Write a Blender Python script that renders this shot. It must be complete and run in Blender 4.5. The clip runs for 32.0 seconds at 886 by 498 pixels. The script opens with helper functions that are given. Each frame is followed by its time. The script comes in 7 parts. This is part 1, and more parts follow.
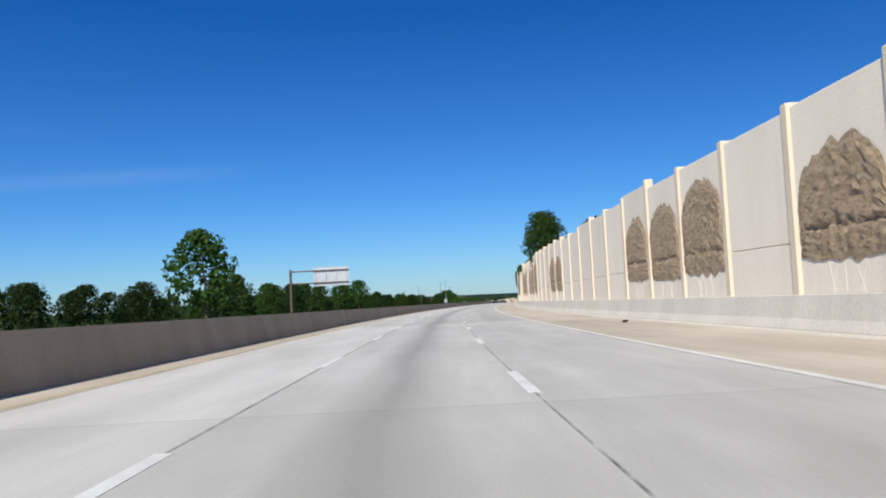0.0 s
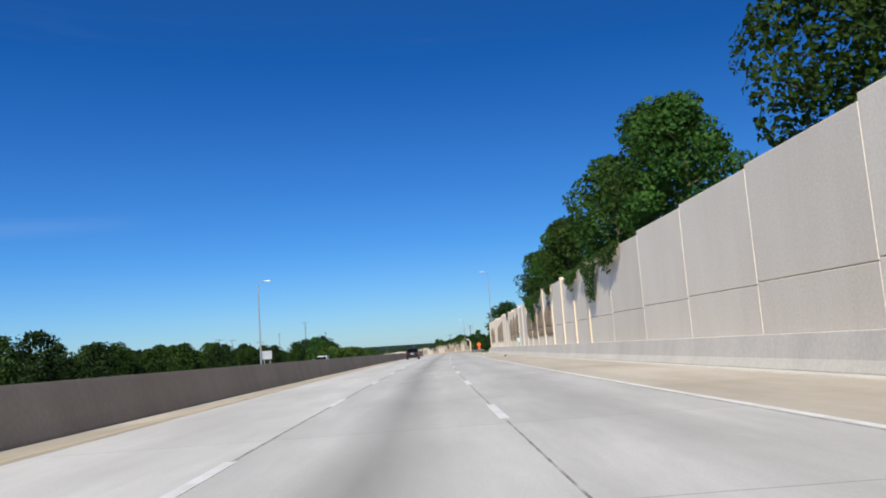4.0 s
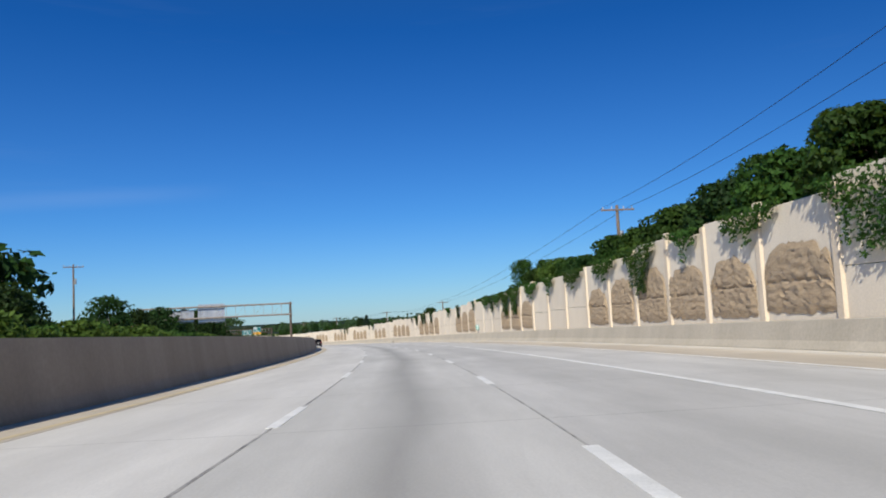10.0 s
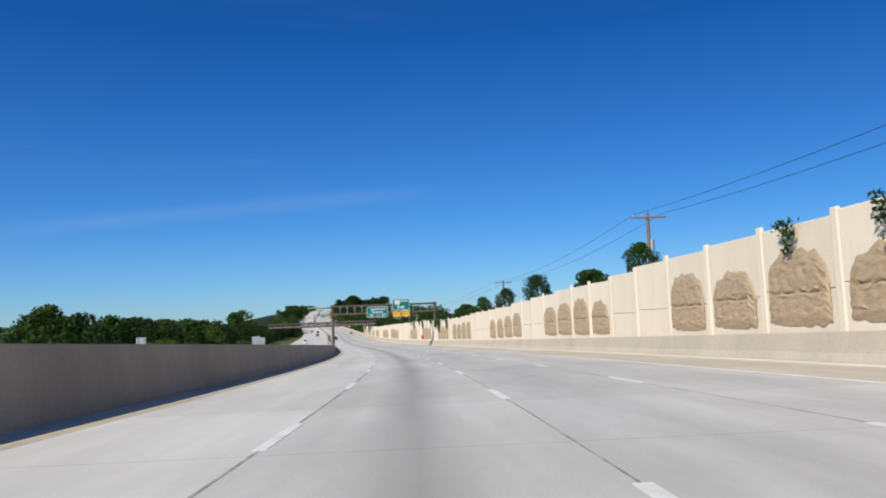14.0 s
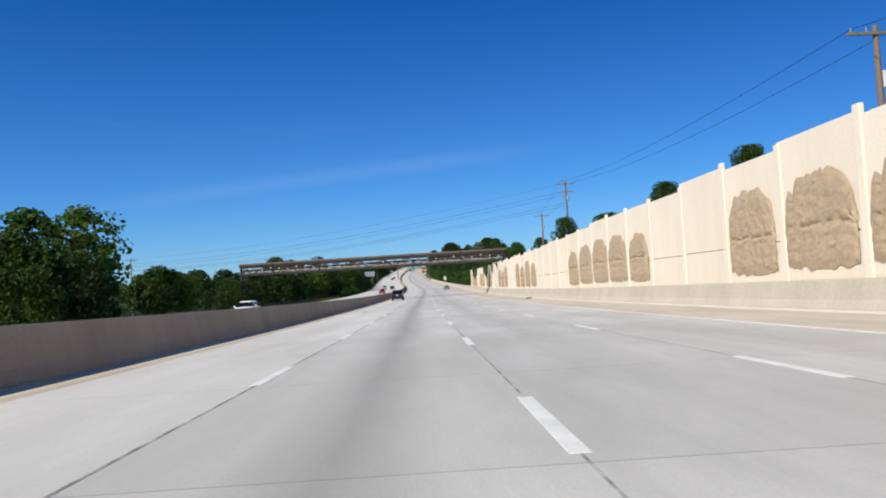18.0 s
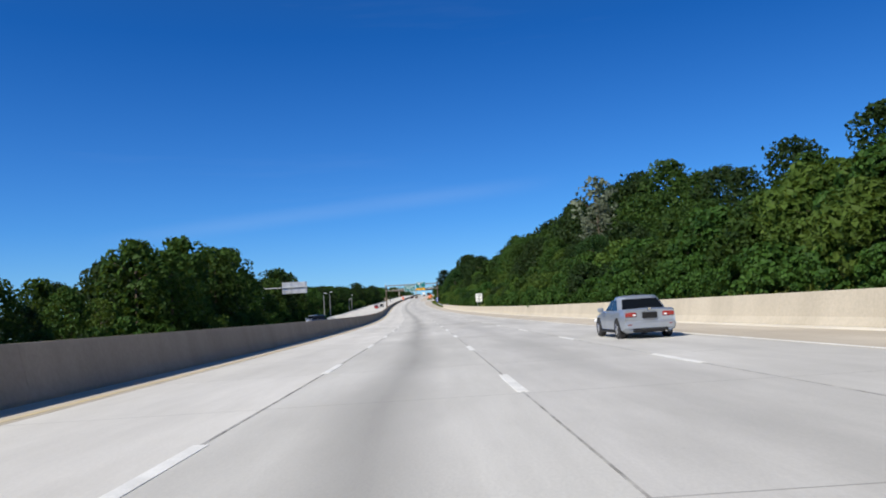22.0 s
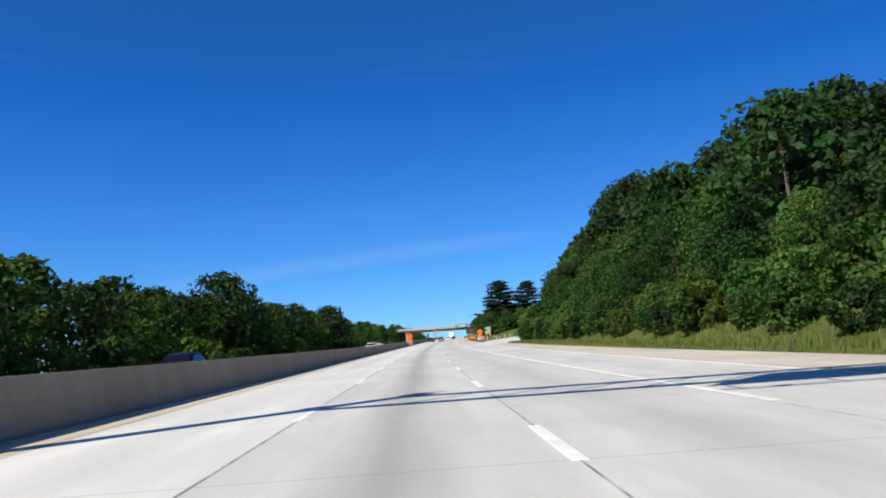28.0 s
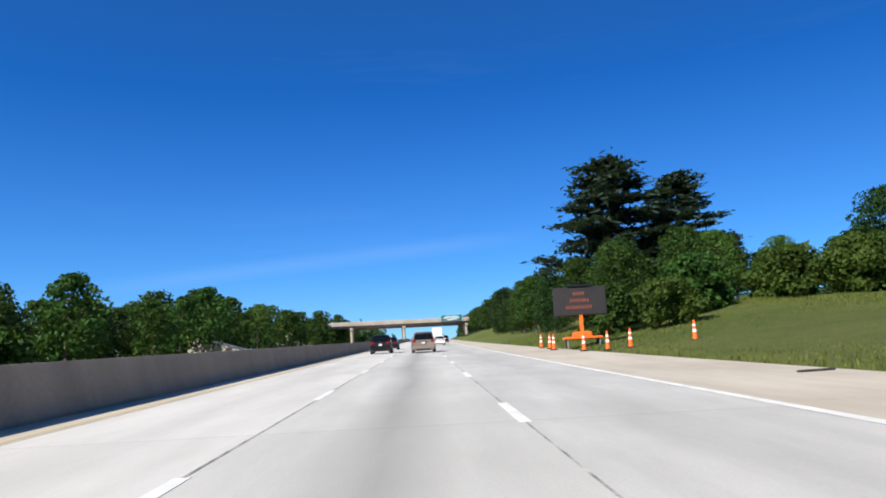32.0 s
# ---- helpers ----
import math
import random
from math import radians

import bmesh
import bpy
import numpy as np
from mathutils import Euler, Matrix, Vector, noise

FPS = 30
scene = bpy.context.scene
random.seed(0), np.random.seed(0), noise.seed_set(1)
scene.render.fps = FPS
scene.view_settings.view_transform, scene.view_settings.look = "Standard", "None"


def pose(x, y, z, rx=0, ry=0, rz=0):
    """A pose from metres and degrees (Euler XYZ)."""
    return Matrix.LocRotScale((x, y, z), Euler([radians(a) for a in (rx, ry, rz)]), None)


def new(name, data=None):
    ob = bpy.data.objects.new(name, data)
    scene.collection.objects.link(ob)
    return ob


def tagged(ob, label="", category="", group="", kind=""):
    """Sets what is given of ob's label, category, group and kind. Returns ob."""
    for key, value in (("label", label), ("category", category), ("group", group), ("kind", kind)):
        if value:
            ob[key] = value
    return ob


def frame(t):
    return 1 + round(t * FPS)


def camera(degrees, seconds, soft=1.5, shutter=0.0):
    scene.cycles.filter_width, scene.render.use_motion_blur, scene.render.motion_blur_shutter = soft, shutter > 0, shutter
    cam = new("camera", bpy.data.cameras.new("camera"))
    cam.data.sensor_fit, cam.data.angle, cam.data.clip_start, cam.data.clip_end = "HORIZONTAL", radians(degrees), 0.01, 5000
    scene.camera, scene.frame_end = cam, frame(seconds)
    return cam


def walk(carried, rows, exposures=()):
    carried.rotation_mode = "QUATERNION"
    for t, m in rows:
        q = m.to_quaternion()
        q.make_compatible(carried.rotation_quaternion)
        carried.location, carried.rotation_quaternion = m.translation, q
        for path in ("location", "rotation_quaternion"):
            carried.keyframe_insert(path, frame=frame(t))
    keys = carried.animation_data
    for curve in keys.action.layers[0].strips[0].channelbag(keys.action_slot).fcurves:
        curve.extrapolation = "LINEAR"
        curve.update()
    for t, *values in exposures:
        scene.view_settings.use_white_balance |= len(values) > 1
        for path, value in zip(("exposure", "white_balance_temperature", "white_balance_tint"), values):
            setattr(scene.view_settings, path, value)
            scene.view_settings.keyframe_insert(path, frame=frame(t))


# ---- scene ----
SCALE = 0.66  # the whole place, so that the drive keeps to the speed that is allowed


# ---- the road's line, true metres: s along it, d to its right, h above it ----
CURVE = [-6.81, -7.06, -6.87, -5.62, -4.13, -2.75, -0.91, 2.23, 11.87, 15.69, 11.25, 12.44, 12.14, 8.19, 4.0, 0.59, -1.07, -0.84, 1.26, 2.87, 2.79, 0.87, -0.92, -1.89, -2.32, -2.05, -1.39, -0.73, -0.24, -0.13, -0.17, -0.23, -0.25, -0.26, -0.26, -0.26, -0.26]
SAG = [0.68, 1.86, 0.46, -1.04, -2.56, -5.22, -5.86, -1.53, 3.48, 8.14, 11.91, 8.25, 8.36, 9.34, 9.13, 5.08, 2.8, 1.42, 0.78, 0.28, 0.09, 0.04, 0.02, 0.01]
DRIVE = (
    (0, 27.7, 0.59, -1.19, 4.15, 2.87),
    (1, 82.8, 0.77, -1.38, 4.84, 3.04),
    (2, 136.2, 0.64, -1.42, 6.22, 3.04),
    (5, 298.2, 0.72, -1.79, 7.82, 4.47),
    (6, 351.5, 0.73, -1.72, 6.32, 4.14),
    (7, 404.8, 0.42, -1.36, 8.17, 3.06),
    (8, 459.1, 0.35, -1.19, 6.10, 3.17),
    (9, 514.0, 0.24, -0.77, 8.11, 3.18),
    (10, 569.5, 0.24, -1.41, 6.16, 2.96),
    (11, 623.9, 0.21, -1.65, 8.66, 2.65),
    (12, 678.3, 0.35, -1.95, 7.38, 2.78),
    (13, 733.4, 0.17, -1.48, 6.24, 2.89),
    (16, 904.9, 0.11, -1.16, 8.51, 1.19),
    (17, 962.9, 0.26, -1.97, 4.67, 2.15),
    (18, 1019.6, 0.76, -1.71, 3.54, 3.36),
    (19, 1075.3, 0.64, -1.60, 6.59, 3.36),
    (20, 1131.7, 0.69, -1.61, 3.70, 3.55),
    (21, 1188.5, 0.42, -1.42, 4.68, 3.28),
    (22, 1245.8, 0.57, -1.16, 4.84, 3.46),
    (23, 1301.8, 0.63, -1.25, 8.63, 3.55),
    (24, 1356.9, 0.43, -1.33, 6.99, 3.43),
    (27, 1524.0, 0.37, -1.82, 7.98, 3.32),
    (28, 1578.6, 0.40, -2.20, 6.99, 3.95),
    (29, 1632.5, 0.75, -1.24, 6.39, 3.79),
    (30, 1685.2, 0.74, -0.83, 4.91, 3.26),
    (31, 1733.9, 0.56, -0.90, 7.98, 2.81),
    (32, 1782.7, 0.47, -2.04, 6.65, 3.02),
)
FOV = 60.44; EYE = 1.188
STEP = 5.0
GRID = np.arange(-40, 2501, STEP)
_turn = np.cumsum(np.interp(GRID, np.arange(-40, 2520, 70.0), np.array(CURVE) * 1e-4)) * STEP
_turn -= np.interp(0, GRID, _turn)
_px, _py = np.cumsum(-np.sin(_turn)) * STEP, np.cumsum(np.cos(_turn)) * STEP
_px -= np.interp(0, GRID, _px)
_py -= np.interp(0, GRID, _py)
_grade = np.cumsum(np.interp(GRID, np.arange(-40, 2520, 110.0), np.array(SAG) * 1e-5)) * STEP
_grade -= _grade[(GRID > 0) & (GRID < 1900)].mean()
_grade *= np.interp(GRID, (2060, 2200), (1.0, 0.1))
_pz = np.cumsum(_grade) * STEP


def heading(s):
    return float(np.interp(s, GRID, _turn))


def at(s, d=0.0, h=0.0):
    """The place s along the road, d to its right, h above it; straight on past both ends."""
    q = min(max(s, GRID[0]), GRID[-1])
    a, over = heading(q), s - q
    x = np.interp(q, GRID, _px) - math.sin(a) * over + d * math.cos(a)
    y = np.interp(q, GRID, _py) + math.cos(a) * over + d * math.sin(a)
    return Vector((x, y, np.interp(q, GRID, _pz) + np.interp(q, GRID, _grade) * over + h))


def spot(s, d=0.0, h=0.0, turn=0.0, k=1.0):
    """A pose on the road: x to the right, y ahead."""
    return Matrix.Translation(at(s, d, h)) @ Matrix.Rotation(heading(s) + radians(turn), 4, "Z") @ Matrix.Diagonal((k, k, k, 1))


def lie(s, d=0.0, h=0.0, turn=0.0):
    """The same, tilted to lie along the road's slope."""
    return spot(s, d, h) @ Matrix.Rotation(math.atan(np.interp(s, GRID, _grade)), 4, "X") @ Matrix.Rotation(radians(turn), 4, "Z")


# ---- camera ----
cam = camera(FOV, 32.0, soft=1.9)


def glide(t, column):
    """A smooth value between the rows of the drive."""
    ts = [r[0] for r in DRIVE]
    vs = [r[column] for r in DRIVE]
    i = min(max(next((j for j, q in enumerate(ts) if q > t), len(ts)) - 1, 0), len(ts) - 2)
    slope = []
    for j in (i, i + 1):
        reach = 2 if column == 1 else 1
        lo, hi = max(j - reach, 0), min(j + reach, len(ts) - 1)
        slope.append((vs[hi] - vs[lo]) / (ts[hi] - ts[lo]) * (1.0 if column == 1 else 0.5))
    w = ts[i + 1] - ts[i]
    u = (t - ts[i]) / w
    return ((2 * u ** 3 - 3 * u ** 2 + 1) * vs[i] + (u ** 3 - 2 * u ** 2 + u) * w * slope[0]
            + (3 * u ** 2 - 2 * u ** 3) * vs[i + 1] + (u ** 3 - u ** 2) * w * slope[1])


def eye(t):
    s, c, yaw, pitch, roll = (glide(t, j) for j in range(1, 6))
    a = heading(s) + radians(yaw)
    p, r = radians(pitch) + math.atan(np.interp(s, GRID, _grade)), radians(roll)
    f = Vector((-math.sin(a) * math.cos(p), math.cos(a) * math.cos(p), math.sin(p)))
    right = Vector((math.cos(a), math.sin(a), 0))
    up = right.cross(f)
    rt, u2 = math.cos(r) * right - math.sin(r) * up, math.cos(r) * up + math.sin(r) * right
    m = Matrix((rt, u2, -f)).transposed().to_4x4()
    m.translation = at(s, c, EYE) * SCALE
    return m


walk(cam, [(q / 5, eye(q / 5)) for q in range(0, 161)], exposures=((0, 0.17), (6, 0.14), (9, 0.10), (12, 0.08), (16, 0.14), (21, 0.25), (25, 0.38), (32, 0.56)))

# ---- light ----
_left, _ahead = Vector((-math.cos(heading(945)), -math.sin(heading(945)), 0)), Vector((-math.sin(heading(945)), math.cos(heading(945)), 0))
SUN = (_left * 0.88 - _ahead * 0.95 + Vector((0, 0, 1))).normalized()
world = bpy.data.worlds.new("sky")
scene.world = world
world.use_nodes = True
_wn, _wl = world.node_tree.nodes, world.node_tree.links
_sky = _wn.new("ShaderNodeTexSky")
_sky.sky_type, _sky.sun_disc = "NISHITA", False
_sky.sun_elevation, _sky.sun_rotation = math.asin(SUN.z), math.atan2(SUN.x, SUN.y)
_sky.altitude, _sky.air_density, _sky.dust_density, _sky.ozone_density = 300, 1.0, 0.15, 3.0
_tint = _wn.new("ShaderNodeMix")
_tint.data_type, _tint.blend_type = "RGBA", "MULTIPLY"
_tint.inputs[0].default_value = 1.0
_dir = _wn.new("ShaderNodeTexCoord")
_up = _wn.new("ShaderNodeSeparateXYZ")
_wl.new(_dir.outputs["Generated"], _up.inputs[0])
_ramp = _wn.new("ShaderNodeValToRGB")  # the clear sky deepens upwards
_ramp.color_ramp.elements[0].position, _ramp.color_ramp.elements[0].color = 0.0, (0.52, 0.82, 1.25, 1)
_ramp.color_ramp.elements[1].position, _ramp.color_ramp.elements[1].color = 0.85, (0.42, 0.72, 1.0, 1)
for _at, _col in ((0.13, (0.27, 0.68, 1.22, 1)), (0.36, (0.08, 0.50, 1.10, 1)), (0.55, (0.16, 0.55, 1.05, 1))):
    _ramp.color_ramp.elements.new(_at).color = _col
_wl.new(_up.outputs[2], _ramp.inputs[0])
_wl.new(_ramp.outputs[0], _tint.inputs[7])
_wl.new(_sky.outputs["Color"], _tint.inputs[6])
_cm = _wn.new("ShaderNodeMapping")  # thin streaks of high cloud
_cm.inputs["Rotation"].default_value, _cm.inputs["Scale"].default_value = (0, 0.16, 0.3), (1.2, 1.2, 15)
_wl.new(_dir.outputs["Generated"], _cm.inputs["Vector"])
_cn = _wn.new("ShaderNodeTexNoise")
_cn.inputs["Scale"].default_value, _cn.inputs["Detail"].default_value, _cn.inputs["Roughness"].default_value = 1.6, 6.0, 0.6
_wl.new(_cm.outputs[0], _cn.inputs["Vector"])
_cr = _wn.new("ShaderNodeMapRange")
for _i, _v in enumerate((0.6, 0.85, 0.0, 0.022)):
    _cr.inputs[_i + 1].default_value = _v
_wl.new(_cn.outputs["Fac"], _cr.inputs[0])
_cloud = _wn.new("ShaderNodeMix")
_cloud.data_type = "RGBA"
_cloud.inputs[7].default_value = (9.0, 9.6, 10.5, 1)
# one long faint streak low over the road ahead
_aim = lambda az, el: Vector((-math.sin(radians(az)) * math.cos(radians(el)), math.cos(radians(az)) * math.cos(radians(el)), math.sin(radians(el))))
_one, _two = _aim(44, 6.6), _aim(11, 9.7)


def _along(axis, absolute, spans):
    q = _wn.new("ShaderNodeVectorMath")
    q.operation, q.inputs[1].default_value = "DOT_PRODUCT", axis.normalized()
    _wl.new(_dir.outputs["Generated"], q.inputs[0])
    v = q.outputs["Value"]
    if absolute:
        a = _wn.new("ShaderNodeMath")
        a.operation = "ABSOLUTE"
        _wl.new(v, a.inputs[0])
        v = a.outputs[0]
    r = _wn.new("ShaderNodeMapRange")
    r.interpolation_type = "SMOOTHSTEP"
    for k, w in enumerate(spans):
        r.inputs[k + 1].default_value = w
    _wl.new(v, r.inputs[0])
    return r.outputs[0]


def _times(a, b, op="MULTIPLY"):
    q = _wn.new("ShaderNodeMath")
    q.operation = op
    _wl.new(a, q.inputs[0])
    if isinstance(b, float):
        q.inputs[1].default_value = b
    else:
        _wl.new(b, q.inputs[1])
    return q.outputs[0]


_streak = _times(_along(_one.cross(_two), True, (0.0, 0.016, 1.0, 0.0)), _along(_one + _two, False, (0.950, 0.995, 0.0, 1.0)))
_streak = _times(_times(_streak, _cn.outputs["Fac"]), 0.085)
_wl.new(_times(_cr.outputs[0], _streak, "ADD"), _cloud.inputs[0])
_wl.new(_tint.outputs[2], _cloud.inputs[6])
_side = _wn.new("ShaderNodeVectorMath")  # the sky is paler towards the sun's side
_side.operation = "DOT_PRODUCT"
_side.inputs[1].default_value = _left
_wl.new(_dir.outputs["Generated"], _side.inputs[0])
_pale = _wn.new("ShaderNodeMath")
_pale.operation, _pale.inputs[1].default_value, _pale.inputs[2].default_value = "MULTIPLY_ADD", 0.2, 1.0
_wl.new(_side.outputs["Value"], _pale.inputs[0])
_even = _wn.new("ShaderNodeMix")
_even.data_type, _even.blend_type = "RGBA", "MULTIPLY"
_even.inputs[0].default_value = 1.0
_wl.new(_cloud.outputs[2], _even.inputs[6])
_wl.new(_pale.outputs[0], _even.inputs[7])
_wl.new(_even.outputs[2], _wn["Background"].inputs["Color"])
_wn["Background"].inputs["Strength"].default_value = 0.082
sun = new("sun", bpy.data.lights.new("sun", "SUN"))
sun.data.energy, sun.data.angle, sun.data.color = 5.0, radians(0.55), (1.0, 0.93, 0.80)
sun.matrix_world = SUN.to_track_quat("Z", "Y").to_matrix().to_4x4()


# ---- materials ----
def _new_mat(name):
    m = bpy.data.materials.new(name)
    m.use_nodes = True
    n, l = m.node_tree.nodes, m.node_tree.links
    return m, n, l, n["Principled BSDF"]


def _mix(n, l, fac, a, b, kind="MIX"):
    x = n.new("ShaderNodeMix")
    x.data_type, x.blend_type = "RGBA", kind
    for key, val in ((0, fac), (6, a), (7, b)):
        if hasattr(val, "is_linked"):
            l.new(val, x.inputs[key])
        elif key == 0:
            x.inputs[0].default_value = val
        else:
            x.inputs[key].default_value = (*val, 1)
    return x.outputs[2]


def _noise(n, l, vec, scale, detail=4.0, rough=0.6, stretch=None):
    if stretch:
        mp = n.new("ShaderNodeMapping")
        mp.inputs["Scale"].default_value = stretch
        l.new(vec, mp.inputs["Vector"])
        vec = mp.outputs[0]
    t = n.new("ShaderNodeTexNoise")
    t.inputs["Scale"].default_value, t.inputs["Detail"].default_value, t.inputs["Roughness"].default_value = scale, detail, rough
    l.new(vec, t.inputs["Vector"])
    return t.outputs["Fac"]


def _span(n, l, val, lo, hi, a=0.0, b=1.0):
    r = n.new("ShaderNodeMapRange")
    l.new(val, r.inputs[0])
    for i, v in enumerate((lo, hi, a, b)):
        r.inputs[i + 1].default_value = v
    return r.outputs[0]


def _math(n, l, op, a, b=0.0, c=0.0):
    x = n.new("ShaderNodeMath")
    x.operation = op
    for i, v in enumerate((a, b, c)):
        if hasattr(v, "is_linked"):
            l.new(v, x.inputs[i])
        else:
            x.inputs[i].default_value = v
    return x.outputs[0]


def mat(name, c1, c2=None, scale=1.0, rough=0.8, metal=0.0, bump=0.0, grain=25.0, vary=0.0, stretch=None, coat=0.0, spec=0.5):
    """Two colours in soft blotches, a finer grain over them, relief from the grain; vary: value from thing to thing."""
    m, n, l, p = _new_mat(name)
    tc = n.new("ShaderNodeTexCoord").outputs["Object"]
    big = _span(n, l, _noise(n, l, tc, scale, 5.0, 0.6, stretch), 0.35, 0.68)
    fine = _noise(n, l, tc, grain, 3.0, 0.7)
    col = _mix(n, l, big, c1, c2 or tuple(v * 0.8 for v in c1))
    shade = n.new("ShaderNodeHueSaturation")
    l.new(col, shade.inputs["Color"])
    val = _span(n, l, fine, 0.25, 0.75, 0.88, 1.1)
    if vary:
        oi = n.new("ShaderNodeObjectInfo")
        val = _math(n, l, "MULTIPLY", val, _span(n, l, oi.outputs["Random"], 0, 1, 1 - vary, 1 + vary))
    l.new(val, shade.inputs["Value"])
    l.new(shade.outputs[0], p.inputs["Base Color"])
    l.new(_span(n, l, fine, 0.2, 0.8, max(rough - 0.08, 0.02), min(rough + 0.08, 1)), p.inputs["Roughness"])
    p.inputs["Metallic"].default_value = metal
    p.inputs["Coat Weight"].default_value = coat
    p.inputs["Specular IOR Level"].default_value = spec
    if bump:
        b = n.new("ShaderNodeBump")
        b.inputs["Strength"].default_value, b.inputs["Distance"].default_value = bump, 0.03
        l.new(fine, b.inputs["Height"])
        l.new(b.outputs[0], p.inputs["Normal"])
    return m


def road_mat(name, c1, c2, stain=0.0, lane=(0.0, 3.66), joint=6.1):
    """Brushed concrete laid in slabs: UV runs along and across the road in metres. stain: the drip line down the lane's middle."""
    m, n, l, p = _new_mat(name)
    uv = n.new("ShaderNodeUVMap")
    uv.uv_map = "road"
    vec = uv.outputs[0]
    sep = n.new("ShaderNodeSeparateXYZ")
    l.new(vec, sep.inputs[0])
    s, d = sep.outputs[0], sep.outputs[1]
    blotch = _span(n, l, _noise(n, l, vec, 0.22, 5.0, 0.65, (0.5, 1.6, 1)), 0.40, 0.62)
    fine = _noise(n, l, vec, 14.0, 4.0, 0.75, (1, 2.5, 1))
    col = _mix(n, l, blotch, c1, c2)
    # slabs differ a little
    wh = n.new("ShaderNodeTexWhiteNoise")
    wh.noise_dimensions = "1D"
    l.new(_math(n, l, "FLOOR", _math(n, l, "DIVIDE", s, joint * 3)), wh.inputs["W"])
    col = _mix(n, l, 1.0, col, _mix(n, l, wh.outputs["Value"], (0.88, 0.88, 0.87), (1.0, 1.0, 1.0)), "MULTIPLY")
    if stain:
        mid = (lane[0] + lane[1]) / 2
        wob = _math(n, l, "MULTIPLY", _math(n, l, "SUBTRACT", _noise(n, l, vec, 0.08, 2.0, 0.5, (1, 0.2, 1)), 0.5), 1.1)
        off = _math(n, l, "ABSOLUTE", _math(n, l, "ADD", _math(n, l, "SUBTRACT", d, mid), wob))
        amt = _math(n, l, "MULTIPLY", _span(n, l, off, 0.85, 0.05), _span(n, l, _noise(n, l, vec, 0.5, 4.0, 0.6, (0.15, 1.2, 1)), 0.3, 0.7, 0.7, 1.0))
        col = _mix(n, l, _math(n, l, "MULTIPLY", amt, stain), col, (0.19, 0.185, 0.17))
    # broad wear, darker in the wheel tracks
    wear = _span(n, l, _noise(n, l, vec, 0.9, 5.0, 0.7, (0.12, 1.0, 1)), 0.35, 0.7)
    col = _mix(n, l, _math(n, l, "MULTIPLY", wear, 0.5), col, tuple(v * 0.74 for v in c2))
    # pale worn patches and dark dirt specks
    spk = _span(n, l, _noise(n, l, vec, 1.7, 6.0, 0.8), 0.66, 0.78)
    col = _mix(n, l, _math(n, l, "MULTIPLY", spk, 0.34), col, (0.16, 0.15, 0.14))
    gap = _math(n, l, "ABSOLUTE", _math(n, l, "SUBTRACT", _math(n, l, "FRACT", _math(n, l, "DIVIDE", s, joint)), 0.5))
    crack = _span(n, l, gap, 0.497, 0.4985)
    col = _mix(n, l, _math(n, l, "MULTIPLY", crack, 0.45), col, (0.1, 0.095, 0.09))
    shade = n.new("ShaderNodeHueSaturation")
    l.new(col, shade.inputs["Color"])
    l.new(_span(n, l, fine, 0.25, 0.75, 0.9, 1.09), shade.inputs["Value"])
    l.new(shade.outputs[0], p.inputs["Base Color"])
    l.new(_span(n, l, fine, 0.2, 0.8, 0.72, 0.95), p.inputs["Roughness"])
    b = n.new("ShaderNodeBump")
    b.inputs["Strength"].default_value, b.inputs["Distance"].default_value = 0.2, 0.01
    l.new(_math(n, l, "SUBTRACT", fine, _math(n, l, "MULTIPLY", crack, 1.5)), b.inputs["Height"])
    l.new(b.outputs[0], p.inputs["Normal"])
    return m


def leaf_mat(name, dark, light, through_light=0.3):
    """Leaves: each its own shade, waxy, some light comes through."""
    m, n, l, p = _new_mat(name)
    geo, oi = n.new("ShaderNodeNewGeometry"), n.new("ShaderNodeObjectInfo")
    tc = n.new("ShaderNodeTexCoord").outputs["Object"]
    clump = _span(n, l, _noise(n, l, tc, 0.55, 3.0, 0.6), 0.36, 0.64)
    mixv = _math(n, l, "ADD", _math(n, l, "MULTIPLY", geo.outputs["Random Per Island"], 0.55), _math(n, l, "MULTIPLY", clump, 0.45))
    col = _mix(n, l, mixv, dark, light)
    shade = n.new("ShaderNodeHueSaturation")
    l.new(col, shade.inputs["Color"])
    l.new(_span(n, l, oi.outputs["Random"], 0, 1, 0.72, 1.2), shade.inputs["Value"])
    l.new(_span(n, l, oi.outputs["Random"], 0, 1, 0.485, 0.515), shade.inputs["Hue"])
    l.new(shade.outputs[0], p.inputs["Base Color"])
    p.inputs["Roughness"].default_value, p.inputs["Specular IOR Level"].default_value = 0.6, 0.14
    tr = n.new("ShaderNodeBsdfTranslucent")
    l.new(_mix(n, l, 0.4, light, (0.25, 0.33, 0.03)), tr.inputs["Color"])
    mx = n.new("ShaderNodeMixShader")
    mx.inputs[0].default_value = through_light
    l.new(p.outputs[0], mx.inputs[1])
    l.new(tr.outputs[0], mx.inputs[2])
    l.new(mx.outputs[0], n["Material Output"].inputs["Surface"])
    return m


